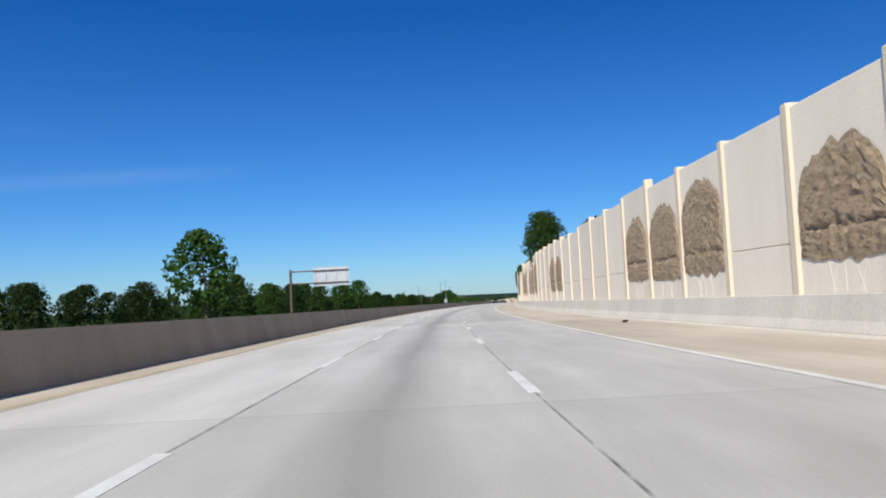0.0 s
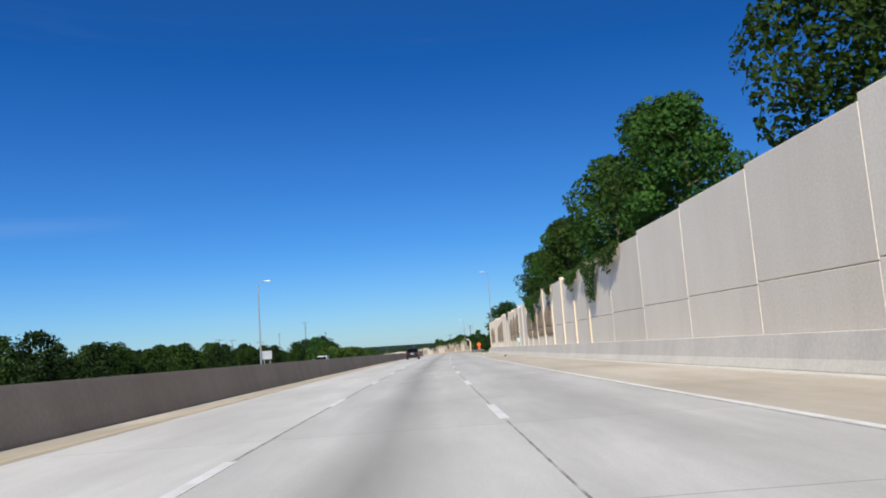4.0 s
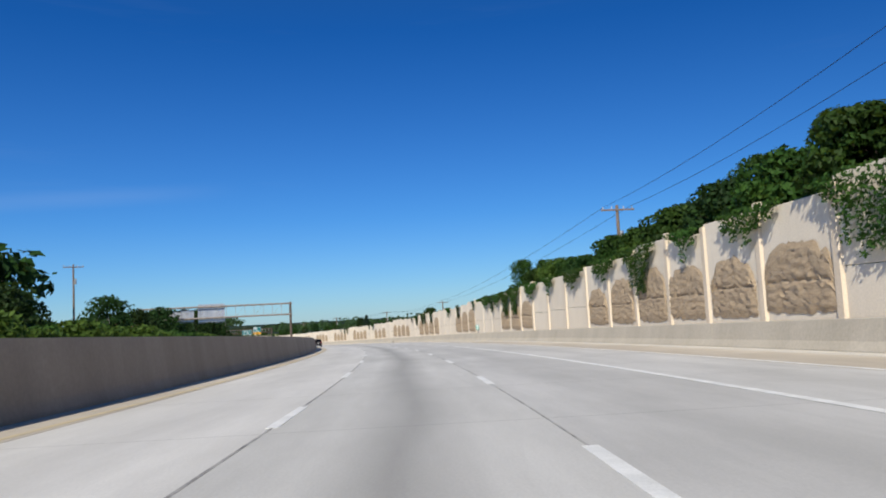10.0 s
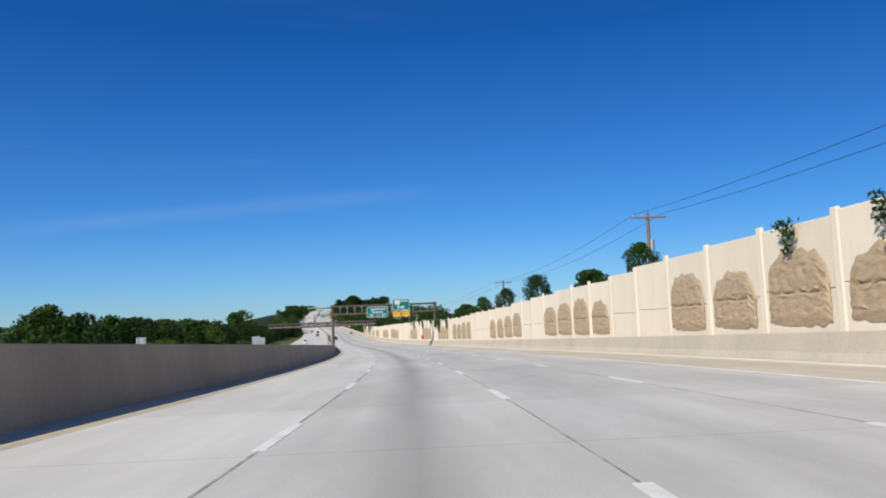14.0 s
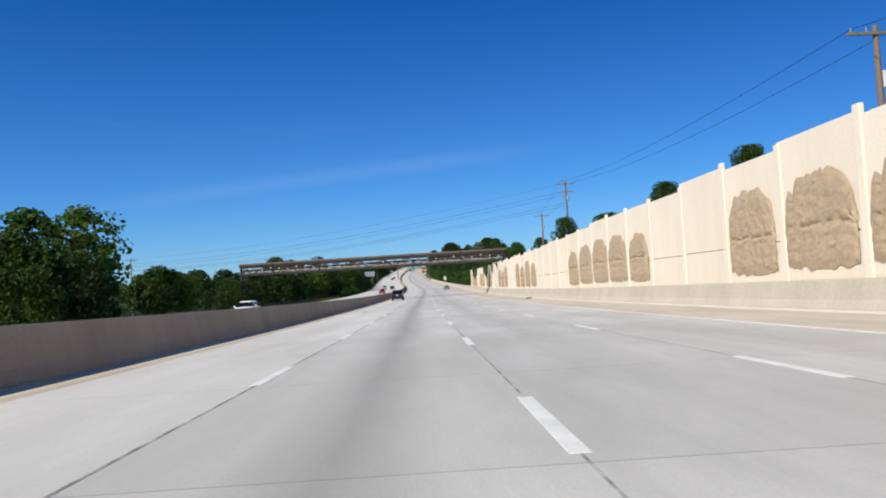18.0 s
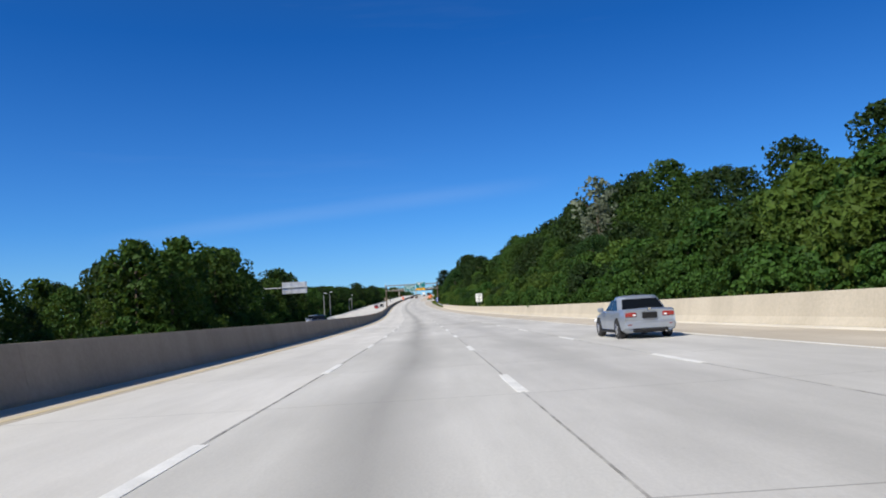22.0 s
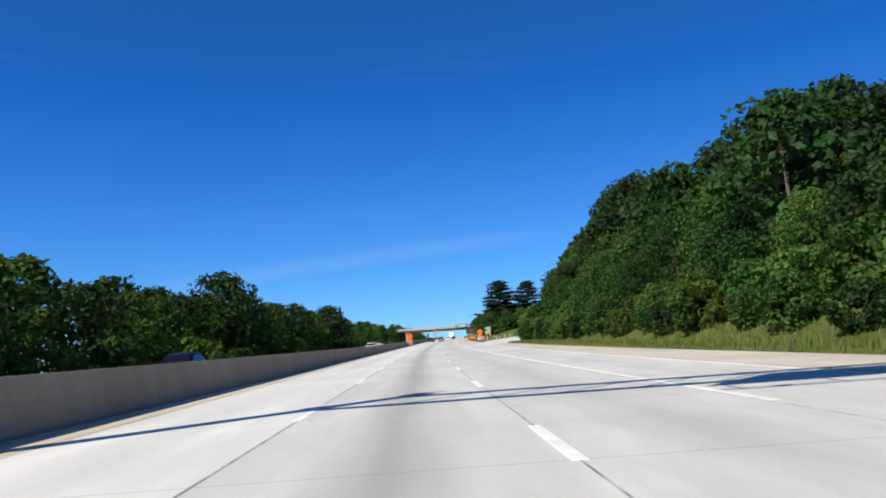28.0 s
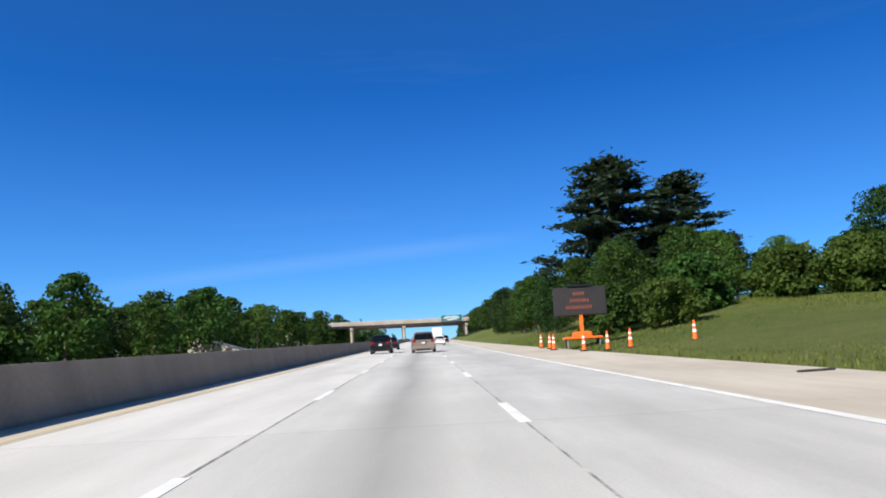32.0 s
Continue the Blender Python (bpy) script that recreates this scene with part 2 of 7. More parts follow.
def stone_mat(name, c1, c2, chips=1.0):
    """Rough split stone in ledges: lower chips coloured darker, higher chips paler."""
    m, n, l, p = _new_mat(name)
    tc = n.new("ShaderNodeTexCoord").outputs["Object"]
    v = n.new("ShaderNodeTexVoronoi")
    v.inputs["Scale"].default_value = 8.5
    mp = n.new("ShaderNodeMapping")
    mp.inputs["Scale"].default_value = (0.75, 1.0, 1.7)
    l.new(tc, mp.inputs["Vector"])
    l.new(mp.outputs[0], v.inputs["Vector"])
    fine = _noise(n, l, tc, 9.0, 6.0, 0.75)
    big = _span(n, l, _noise(n, l, tc, 0.9, 4.0, 0.6), 0.35, 0.65)
    col = _mix(n, l, big, c1, c2)
    col = _mix(n, l, _span(n, l, fine, 0.35, 0.7, 0, 0.75), col, (0.47, 0.36, 0.235))
    chip = n.new("ShaderNodeSeparateXYZ")
    l.new(v.outputs["Color"], chip.inputs[0])
    chip_level = _span(n, l, _math(n, l, "ADD", chip.outputs[0], _math(n, l, "MULTIPLY", fine, 0.6)), 0.2, 1.35)
    col = _mix(n, l, _span(n, l, chip_level, 0.0, 0.45, 0.55 * chips, 0.0), col, (0.13, 0.095, 0.062))
    col = _mix(n, l, _span(n, l, chip_level, 0.6, 1.0, 0.0, 0.5 * chips), col, (0.56, 0.45, 0.31))
    l.new(col, p.inputs["Base Color"])
    p.inputs["Roughness"].default_value = 0.92
    b = n.new("ShaderNodeBump")
    b.inputs["Strength"].default_value, b.inputs["Distance"].default_value = 0.8 * chips, 0.05
    l.new(_math(n, l, "ADD", fine, _math(n, l, "MULTIPLY", chip_level, 0.8)), b.inputs["Height"])
    l.new(b.outputs[0], p.inputs["Normal"])
    return m


def grass_mat(name, c1, c2, c3):
    m, n, l, p = _new_mat(name)
    tc = n.new("ShaderNodeTexCoord").outputs["Object"]
    big = _span(n, l, _noise(n, l, tc, 0.07, 5.0, 0.65), 0.38, 0.62)
    mid = _span(n, l, _noise(n, l, tc, 0.9, 4.0, 0.7), 0.4, 0.7)
    fine = _noise(n, l, tc, 12.0, 4.0, 0.8)
    col = _mix(n, l, _math(n, l, "MULTIPLY", mid, 0.6), _mix(n, l, big, c1, c2), c3)
    shade = n.new("ShaderNodeHueSaturation")
    l.new(col, shade.inputs["Color"])
    l.new(_span(n, l, fine, 0.25, 0.75, 0.6, 1.3), shade.inputs["Value"])
    l.new(shade.outputs[0], p.inputs["Base Color"])
    p.inputs["Roughness"].default_value, p.inputs["Specular IOR Level"].default_value = 0.95, 0.2
    b = n.new("ShaderNodeBump")
    b.inputs["Strength"].default_value, b.inputs["Distance"].default_value = 0.8, 0.12
    l.new(fine, b.inputs["Height"])
    l.new(b.outputs[0], p.inputs["Normal"])
    return m


def paint_mat(name, c, metal=0.35, rough=0.3):
    m, n, l, p = _new_mat(name)
    tc = n.new("ShaderNodeTexCoord").outputs["Object"]
    dust = _span(n, l, _noise(n, l, tc, 2.2, 5.0, 0.7), 0.45, 0.8, 0.0, 0.2)
    l.new(_mix(n, l, dust, c, tuple(0.7 * v + 0.02 for v in c)), p.inputs["Base Color"])
    l.new(_span(n, l, dust, 0, 0.25, rough, rough + 0.2), p.inputs["Roughness"])
    p.inputs["Metallic"].default_value, p.inputs["Coat Weight"].default_value, p.inputs["Coat Roughness"].default_value = metal, 0.35, 0.08
    p.inputs["Specular IOR Level"].default_value = 0.3
    return m


M = {
    "lane_pale": road_mat("pale_concrete", (0.70, 0.685, 0.645), (0.60, 0.585, 0.545), 0.14, (-5.49, -1.83)),
    "lane_mid": road_mat("grey_concrete", (0.61, 0.60, 0.565), (0.52, 0.51, 0.475), 0.72, (-1.83, 1.83)),
    "lane_grey": road_mat("worn_concrete", (0.60, 0.588, 0.558), (0.485, 0.476, 0.448), 0.22, (1.83, 5.49)),
    "lane_right": road_mat("light_concrete", (0.635, 0.622, 0.59), (0.51, 0.50, 0.47), 0.14, (5.49, 9.15)),
    "shoulder": road_mat("tan_concrete", (0.61, 0.55, 0.455), (0.49, 0.43, 0.345), 0.0, (0, 1), 4.6),
    "barrier": mat("barrier_concrete", (0.38, 0.32, 0.245), (0.30, 0.25, 0.19), 0.5, 0.9, bump=0.3, grain=9, stretch=(1, 1, 0.25)),
    "barrier_r": mat("pale_barrier_concrete", (0.50, 0.45, 0.36), (0.42, 0.375, 0.295), 0.45, 0.9, bump=0.3, grain=9, stretch=(1, 1, 0.25)),
    "wall": mat("cream_wall_concrete", (0.78, 0.69, 0.55), (0.69, 0.60, 0.465), 0.55, 0.92, bump=0.14, grain=14, vary=0.05, stretch=(1, 1, 0.18)),
    "wall_grey": mat("grey_wall_concrete", (0.82, 0.74, 0.615), (0.73, 0.65, 0.53), 0.55, 0.92, bump=0.12, grain=14, vary=0.05, stretch=(1, 1, 0.18)),
    "barrier_grey": mat("grey_barrier_concrete", (0.64, 0.595, 0.515), (0.55, 0.51, 0.44), 0.45, 0.9, bump=0.3, grain=9, stretch=(1, 1, 0.25)),
    "gutter": mat("pale_gutter_concrete", (0.62, 0.58, 0.50), (0.54, 0.50, 0.43), 0.5, 0.9, bump=0.25, grain=12),
    "post": mat("pale_post_concrete", (0.70, 0.59, 0.45), (0.62, 0.52, 0.385), 0.6, 0.9, bump=0.25, grain=16, vary=0.04, stretch=(1, 1, 0.2)),
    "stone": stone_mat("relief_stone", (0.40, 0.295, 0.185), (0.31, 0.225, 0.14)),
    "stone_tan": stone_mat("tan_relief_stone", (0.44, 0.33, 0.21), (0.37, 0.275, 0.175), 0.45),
    "white": mat("white_road_paint", (0.80, 0.80, 0.77), (0.62, 0.62, 0.59), 1.4, 0.7, bump=0.2, grain=30),
    "yellow": mat("yellow_road_paint", (0.58, 0.47, 0.27), (0.50, 0.44, 0.32), 0.8, 0.75, grain=24),
    "joint": mat("tar_joint", (0.34, 0.33, 0.31), (0.48, 0.47, 0.44), 0.6, 0.85),
    "seam": mat("ragged_tar_seam", (0.15, 0.146, 0.138), (0.50, 0.49, 0.46), 2.0, 0.9, bump=0.3, grain=30),
    "worn_patch": mat("darker_concrete_patch", (0.47, 0.462, 0.435), (0.40, 0.39, 0.365), 0.7, 0.9, bump=0.2, grain=14),
    "patch": mat("patched_concrete", (0.27, 0.265, 0.25), (0.36, 0.355, 0.34), 0.9, 0.9, bump=0.2, grain=18),
    "rust": mat("weathered_brown_steel", (0.13, 0.095, 0.07), (0.09, 0.065, 0.05), 1.2, 0.65, 0.3, bump=0.2, grain=20),
    "tube": mat("dull_grey_brown_steel", (0.30, 0.27, 0.24), (0.22, 0.18, 0.15), 0.9, 0.55, 0.5, bump=0.1, grain=18),
    "zinc": mat("galvanised_steel", (0.52, 0.53, 0.54), (0.42, 0.43, 0.44), 2.0, 0.42, 0.75, grain=15),
    "alu": mat("bare_aluminium", (0.60, 0.61, 0.62), (0.50, 0.51, 0.52), 1.5, 0.4, 0.6, grain=12),
    "green": mat("sign_green", (0.0, 0.15, 0.155), (0.0, 0.13, 0.135), 0.8, 0.35, grain=40),
    "faded_teal": mat("faded_teal_sign", (0.03, 0.27, 0.26), (0.05, 0.30, 0.28), 1.2, 0.5, grain=30),
    "sign_white": mat("sign_white", (0.84, 0.85, 0.83), (0.78, 0.79, 0.77), 0.8, 0.4, grain=40),
    "sign_yellow": mat("sign_yellow", (0.85, 0.43, 0.01), (0.78, 0.39, 0.01), 0.8, 0.4, grain=40),
    "sign_black": mat("sign_black", (0.015, 0.015, 0.016), None, 0.8, 0.5),
    "orange": mat("fluorescent_orange", (0.95, 0.16, 0.015), (0.86, 0.14, 0.015), 0.8, 0.45, grain=40),
    "blue": mat("sign_blue", (0.01, 0.05, 0.32), (0.01, 0.045, 0.28), 0.8, 0.4),
    "slate": mat("slate_lettering", (0.10, 0.13, 0.20), None, 0.8, 0.5),
    "red": mat("barricade_red", (0.62, 0.04, 0.03), (0.52, 0.035, 0.03), 1.0, 0.45),
    "amber": mat("amber_reflector", (0.95, 0.55, 0.01), (0.9, 0.5, 0.01), 1.0, 0.3),
    "wood": mat("weathered_pole_wood", (0.20, 0.155, 0.115), (0.14, 0.105, 0.08), 0.7, 0.9, bump=0.4, grain=12, stretch=(1, 1, 0.1)),
    "wire": mat("black_cable", (0.02, 0.02, 0.022), None, 1.0, 0.6),
    "bark": mat("bark", (0.12, 0.09, 0.065), (0.07, 0.055, 0.04), 1.2, 0.95, bump=0.8, grain=8, stretch=(1, 1, 0.3)),
    "leaf": leaf_mat("summer_leaves", (0.012, 0.036, 0.008), (0.050, 0.108, 0.018), 0.22),
    "leaf_dark": leaf_mat("dark_leaves", (0.008, 0.022, 0.007), (0.026, 0.060, 0.013), 0.16),
    "leaf_bright": leaf_mat("bright_leaves", (0.032, 0.070, 0.012), (0.092, 0.155, 0.028), 0.28),
    "needle": leaf_mat("pine_needles", (0.015, 0.032, 0.024), (0.048, 0.078, 0.054), 0.12),
    "leaf_grey": leaf_mat("grey_leaves", (0.06, 0.075, 0.05), (0.15, 0.17, 0.12), 0.25),
    "ground": grass_mat("rough_grass", (0.075, 0.115, 0.022), (0.125, 0.155, 0.036), (0.18, 0.17, 0.055)),
    "weed": leaf_mat("tall_grass", (0.07, 0.115, 0.018), (0.21, 0.24, 0.06), 0.35),
    "black_paint": paint_mat("black_car_paint", (0.005, 0.0055, 0.008), 0.0),
    "navy_paint": paint_mat("navy_car_paint", (0.006, 0.010, 0.024), 0.0),
    "maroon_paint": paint_mat("dark_maroon_car_paint", (0.009, 0.0055, 0.0075), 0.0),
    "silver_paint": paint_mat("silver_car_paint", (0.36, 0.40, 0.46), 0.6),
    "tan_paint": paint_mat("champagne_car_paint", (0.34, 0.28, 0.23), 0.55),
    "white_paint": paint_mat("white_car_paint", (0.75, 0.75, 0.74), 0.0),
    "red_paint": paint_mat("red_car_paint", (0.35, 0.02, 0.015), 0.2),
    "tyre": mat("tyre_rubber", (0.018, 0.018, 0.019), (0.03, 0.03, 0.03), 3.0, 0.85),
    "rim": mat("alloy_rim", (0.50, 0.51, 0.53), (0.40, 0.41, 0.43), 3.0, 0.3, 0.8),
    "plastic": mat("black_plastic", (0.012, 0.012, 0.013), None, 2.0, 0.6, spec=0.25),
    "tail": mat("red_lens", (0.26, 0.010, 0.010), (0.20, 0.008, 0.008), 3.0, 0.15, coat=1.0),
    "lens": mat("clear_lens", (0.75, 0.76, 0.78), None, 3.0, 0.15, coat=1.0),
    "chrome": mat("chrome", (0.75, 0.76, 0.78), None, 3.0, 0.12, 1.0),
    "led": mat("unlit_led_panel", (0.02, 0.018, 0.018), (0.03, 0.024, 0.022), 2.0, 0.5),
    "led_on": mat("dim_amber_led", (0.25, 0.06, 0.03), None, 2.0, 0.5),
    "pipe": mat("brown_pipe_paint", (0.17, 0.105, 0.08), (0.23, 0.16, 0.12), 0.7, 0.6, 0.1, bump=0.2, grain=12),
    "bridge_steel": mat("dark_grey_steel", (0.040, 0.036, 0.034), (0.027, 0.024, 0.023), 1.0, 0.75, 0.0, bump=0.25, grain=16, spec=0.3),
    "old_pipe": mat("dull_pipe_paint", (0.085, 0.060, 0.050), (0.13, 0.095, 0.078), 0.7, 0.7, 0.0, bump=0.2, grain=12, spec=0.3),
    "lagging": mat("dirty_pipe_lagging", (0.34, 0.33, 0.31), (0.20, 0.19, 0.175), 0.6, 0.8, 0.0, bump=0.3, grain=10),
    "ramp": mat("pale_ramp_concrete", (0.58, 0.56, 0.52), (0.48, 0.465, 0.43), 0.25, 0.9, bump=0.15, grain=9),
    "deck": mat("bridge_concrete", (0.42, 0.38, 0.31), (0.34, 0.30, 0.25), 0.3, 0.9, bump=0.2, grain=6),
    "forest": grass_mat("woods_coloured_ground", (0.010, 0.022, 0.008), (0.016, 0.030, 0.010), (0.022, 0.036, 0.012)),
    "hill": leaf_mat("far_leaves", (0.022, 0.050, 0.020), (0.060, 0.105, 0.035), 0.15),
}
M["green_back"] = M["alu"]
M["glass"], _n, _l, _p = _new_mat("tinted_car_glass")
_p.inputs["Base Color"].default_value, _p.inputs["Roughness"].default_value = (0.005, 0.006, 0.008, 1), 0.03
_p.inputs["Specular IOR Level"].default_value = 0.2


# ---- mesh helpers ----
class Shape:
    """Collects faces, then becomes one mesh object."""

    def __init__(self):
        self.v, self.f = [], []

    def add(self, verts, faces):
        o = len(self.v)
        self.v.extend(tuple(p) for p in verts)
        self.f.extend(tuple(i + o for i in q) for q in faces)
        return self

    def box(self, c, size, m=None, bevel=0.0):
        x, y, z = (q / 2 for q in size)
        b = min(bevel, x * 0.6, y * 0.6, z * 0.6)
        if b <= 0:
            vs = [Vector((i * x, j * y, k * z)) for k in (-1, 1) for j in (-1, 1) for i in (-1, 1)]
            fs = [(0, 2, 3, 1), (4, 5, 7, 6), (0, 1, 5, 4), (2, 6, 7, 3), (0, 4, 6, 2), (1, 3, 7, 5)]
        else:
            vs, fs = [], []
            ring = [(x - b, -y), (x, -y + b), (x, y - b), (x - b, y), (-x + b, y), (-x, y - b), (-x, -y + b), (-x + b, -y)]
            sm = [(q[0] * (x - b) / x, q[1] * (y - b) / y) for q in ring]
            for rr, zz in ((sm, -z), (ring, -z + b), (ring, z - b), (sm, z)):
                vs += [Vector((q[0], q[1], zz)) for q in rr]
            for k in range(3):
                fs += [(k * 8 + i, k * 8 + (i + 1) % 8, k * 8 + 8 + (i + 1) % 8, k * 8 + 8 + i) for i in range(8)]
            fs += [tuple(range(7, -1, -1)), tuple(range(24, 32))]
        t = Matrix.Translation(c) @ (m or Matrix.Identity(4))
        return self.add([t @ q for q in vs], fs)

    def tube(self, a, b, r, r2=None, seg=10, caps=True):
        a, b = Vector(a), Vector(b)
        q = (b - a).to_track_quat("Z", "Y").to_matrix()
        r2 = r if r2 is None else r2
        vs = []
        for p, rad in ((a, r), (b, r2)):
            vs += [p + q @ Vector((rad * math.cos(2 * math.pi * i / seg), rad * math.sin(2 * math.pi * i / seg), 0)) for i in range(seg)]
        fs = [(i, (i + 1) % seg, seg + (i + 1) % seg, seg + i) for i in range(seg)]
        if caps:
            fs += [tuple(range(seg - 1, -1, -1)), tuple(range(seg, 2 * seg))]
        return self.add(vs, fs)

    def line(self, pts, r, seg=6):
        for a, b in zip(pts, pts[1:]):
            self.tube(a, b, r, seg=seg)
        return self

    def hose(self, pts, r, seg=6):
        """A bent round bar, one skin from end to end."""
        pts = [Vector(p) for p in pts]
        rings = []
        for i, p in enumerate(pts):
            t = (pts[min(i + 1, len(pts) - 1)] - pts[max(i - 1, 0)]).normalized()
            q = t.to_track_quat("Z", "Y").to_matrix()
            rings.append([p + q @ Vector((r * math.cos(2 * math.pi * k / seg), r * math.sin(2 * math.pi * k / seg), 0)) for k in range(seg)])
        return self.loft(rings)

    def plate(self, outline, y0, y1):
        """An outline in x, z, as thick as from y0 to y1."""
        k = len(outline)
        vs = [(x, y0, z) for x, z in outline] + [(x, y1, z) for x, z in outline]
        return self.add(vs, [tuple(range(k)), tuple(range(2 * k - 1, k - 1, -1))] + [(i, k + i, k + (i + 1) % k, (i + 1) % k) for i in range(k)])

    def loft(self, rings, closed=True, caps=True):
        k = len(rings[0])
        vs = [p for r in rings for p in r]
        fs = []
        for j in range(len(rings) - 1):
            for i in range(k if closed else k - 1):
                fs.append((j * k + i, j * k + (i + 1) % k, (j + 1) * k + (i + 1) % k, (j + 1) * k + i))
        if caps:
            fs += [tuple(range(k - 1, -1, -1)), tuple(range((len(rings) - 1) * k, len(rings) * k))]
        return self.add(vs, fs)

    def mesh(self, name, material, smooth=False):
        me = bpy.data.meshes.new(name)
        me.from_pydata([tuple(p) for p in self.v], [], self.f)
        me.materials.append(material)
        if smooth:
            me.shade_smooth()
            me.set_sharp_from_angle(angle=radians(38))
        me.update()
        return me

    def ob(self, name, material, parent=None, label="", smooth=False, m=None):
        return put(name, self.mesh(name, material, smooth), parent, label, m)


def put(name, me, parent=None, label="", m=None):
    o = new(name, me)
    if parent:
        o.parent = parent
    if m is not None:
        o.matrix_basis = m
    if label:
        o["label"] = label
    return o


def thing(name, m, label, category, group="", kind=""):
    o = new(name)
    o.matrix_basis = m
    return tagged(o, label, category, group, kind)


_fonts, _letters = {}, {}
for _text in ("Chesterbrook", "Boulevard", "EXIT", "3/4", "3/8", "1/2", "MILE", "SOUTH", "Paoli", "ONLY", "252", "SPEED", "LIMIT", "55", "H", "N", "ROAD", "WORK", "1 MILE", "50", "M P H"):
    _cu = bpy.data.curves.new("letters", "FONT")
    _cu.body, _cu.size, _cu.align_x, _cu.align_y, _cu.extrude, _cu.offset = _text, 1.0, "CENTER", "CENTER", 0.004, 0.014
    _tmp = bpy.data.objects.new("letters", _cu)
    scene.collection.objects.link(_tmp)
    _letters[_text] = bpy.data.meshes.new_from_object(_tmp.evaluated_get(bpy.context.evaluated_depsgraph_get()))
    bpy.data.objects.remove(_tmp)


def lettering(name, text, size, material, parent, x, y, z, label="", bold=0.0):
    """Flat raised letters that face -y, their middle at x, z."""
    key = (text, material.name)
    if key not in _fonts:
        _fonts[key] = _letters[text].copy()
        _fonts[key].materials.clear()
        _fonts[key].materials.append(material)
    return put(name, _fonts[key], parent, label, pose(x, y, z, 90, 0, 0) @ Matrix.Diagonal((size, size, 1, 1)))


def sweep(name, material, s0, s1, section, step=6.0, label="", category="", kind="structure", uv=True, caps=True, parent=None):
    """A cross-section carried along the road. section(s) gives its d, h round the outline, seen along the road."""
    n = max(int(math.ceil((s1 - s0) / step)), 1)
    vs, rings = [], []
    for i in range(n + 1):
        s = s0 + (s1 - s0) * i / n
        sec = section(s)
        rings.append((s, sec))
        vs += [at(s, d, h) for d, h in sec]
    k = len(rings[0][1])
    fs, uvs = [], []
    for j in range(n):
        for i in range(k):
            i2 = (i + 1) % k
            fs.append((j * k + i, j * k + i2, (j + 1) * k + i2, (j + 1) * k + i))
            a, b = rings[j], rings[j + 1]
            uvs += [(a[0], a[1][i][0]), (a[0], a[1][i2][0]), (b[0], b[1][i2][0]), (b[0], b[1][i][0])]
    if caps:
        fs += [tuple(range(k - 1, -1, -1)), tuple(range(n * k, (n + 1) * k))]
        uvs += [(s0, 0)] * k + [(s1, 0)] * k
    me = bpy.data.meshes.new(name)
    me.from_pydata([tuple(p) for p in vs], [], fs)
    me.materials.append(material)
    if uv:
        me.uv_layers.new(name="road").data.foreach_set("uv", np.array(uvs, dtype=np.float32).ravel())
    me.update()
    o = put(name, me, parent)
    return tagged(o, label, category, "", kind) if not parent else o


# ---- the plan across the road ----
def right_edge(s):
    """The foot of the barrier at the right."""
    if s < 475:
        return float(np.interp(s, (0, 150, 310, 365, 410), (10.05, 9.9, 9.5, 9.85, 9.9)))
    return float(np.interp(s, (538, 700, 930, 985, 1040, 1150, 1270, 1500, 1600, 1690, 1750, 1800, 1900), (12.0, 12.5, 13.2, 13.4, 13.2, 12.9, 13.0, 12.9, 13.2, 13.2, 10.6, 10.2, 9.5)))


def wall_height(s):
    return float(np.interp(s, (0, 95, 120, 135, 150, 160, 200, 238, 300, 330, 380, 408.5, 409, 541, 544.5, 551, 559, 565, 566, 760, 930, 970, 1040, 1110, 1236), (6.3, 6.2, 6.6, 6.4, 6.6, 7.0, 6.9, 6.1, 5.5, 5.4, 5.8, 6.0, 5.7, 3.7, 4.4, 5.2, 5.5, 5.6, 5.0, 4.7, 4.85, 5.5, 5.85, 5.4, 5.4)))


WALLS = ((-30.0, 408.2), (539.0, 1236.0))


def walled(s):
    return any(a <= s <= b for a, b in WALLS)


def sink(s, d):
    """How far the land away from the road lies under the road's own level there."""
    z = at(s).z
    low = min(z, float(np.interp(s, (0, 400, 600, 1200, 1700, 2400), (-9, -15, -19, -27, -17, -13))))
    return (low - z) * min(max((abs(d) - 70) / 130, (s - 2300) / 300, 0.0), 1.0)


def rise(s, out):
    """The ground's height at the right, out metres past the road's edge."""
    if walled(s) and not 545 > s > 409:
        return wall_height(s) - 0.9 + 0.05 * out
    if 409 <= s <= 545:
        return max(0.0, 0.09 * (out - 8))
    if s < 1520:
        return 0.5 + 0.42 * min(out, 22) + 0.05 * max(out - 22, 0)
    if s < 1690:
        return 0.1 + 0.46 * max(min(out - 3.5, 24), 0)
    if s < 1960:
        k = float(np.interp(s, (1690, 1760, 1785, 1805, 1830, 1850), (0.01, 0.01, 0.02, 0.04, 0.12, 0.17)))
        foot = float(np.interp(s, (1690, 1715, 1740, 1768, 1790, 1815, 1842, 1868), (3.5, 5.5, 9.0, 14.0, 21.0, 31.0, 45.0, 62.0)))
        bank = float(np.interp(s, (1690, 1800, 1870, 1920), (0.46, 0.46, 0.4, 0.0)))
        return 0.02 + k * max(min(out - 0.5, 19), 0) + 0.02 * max(out - 20, 0) + bank * max(min(out - foot, 24), 0)
    return 0.3 + 0.3 * min(out, 30)


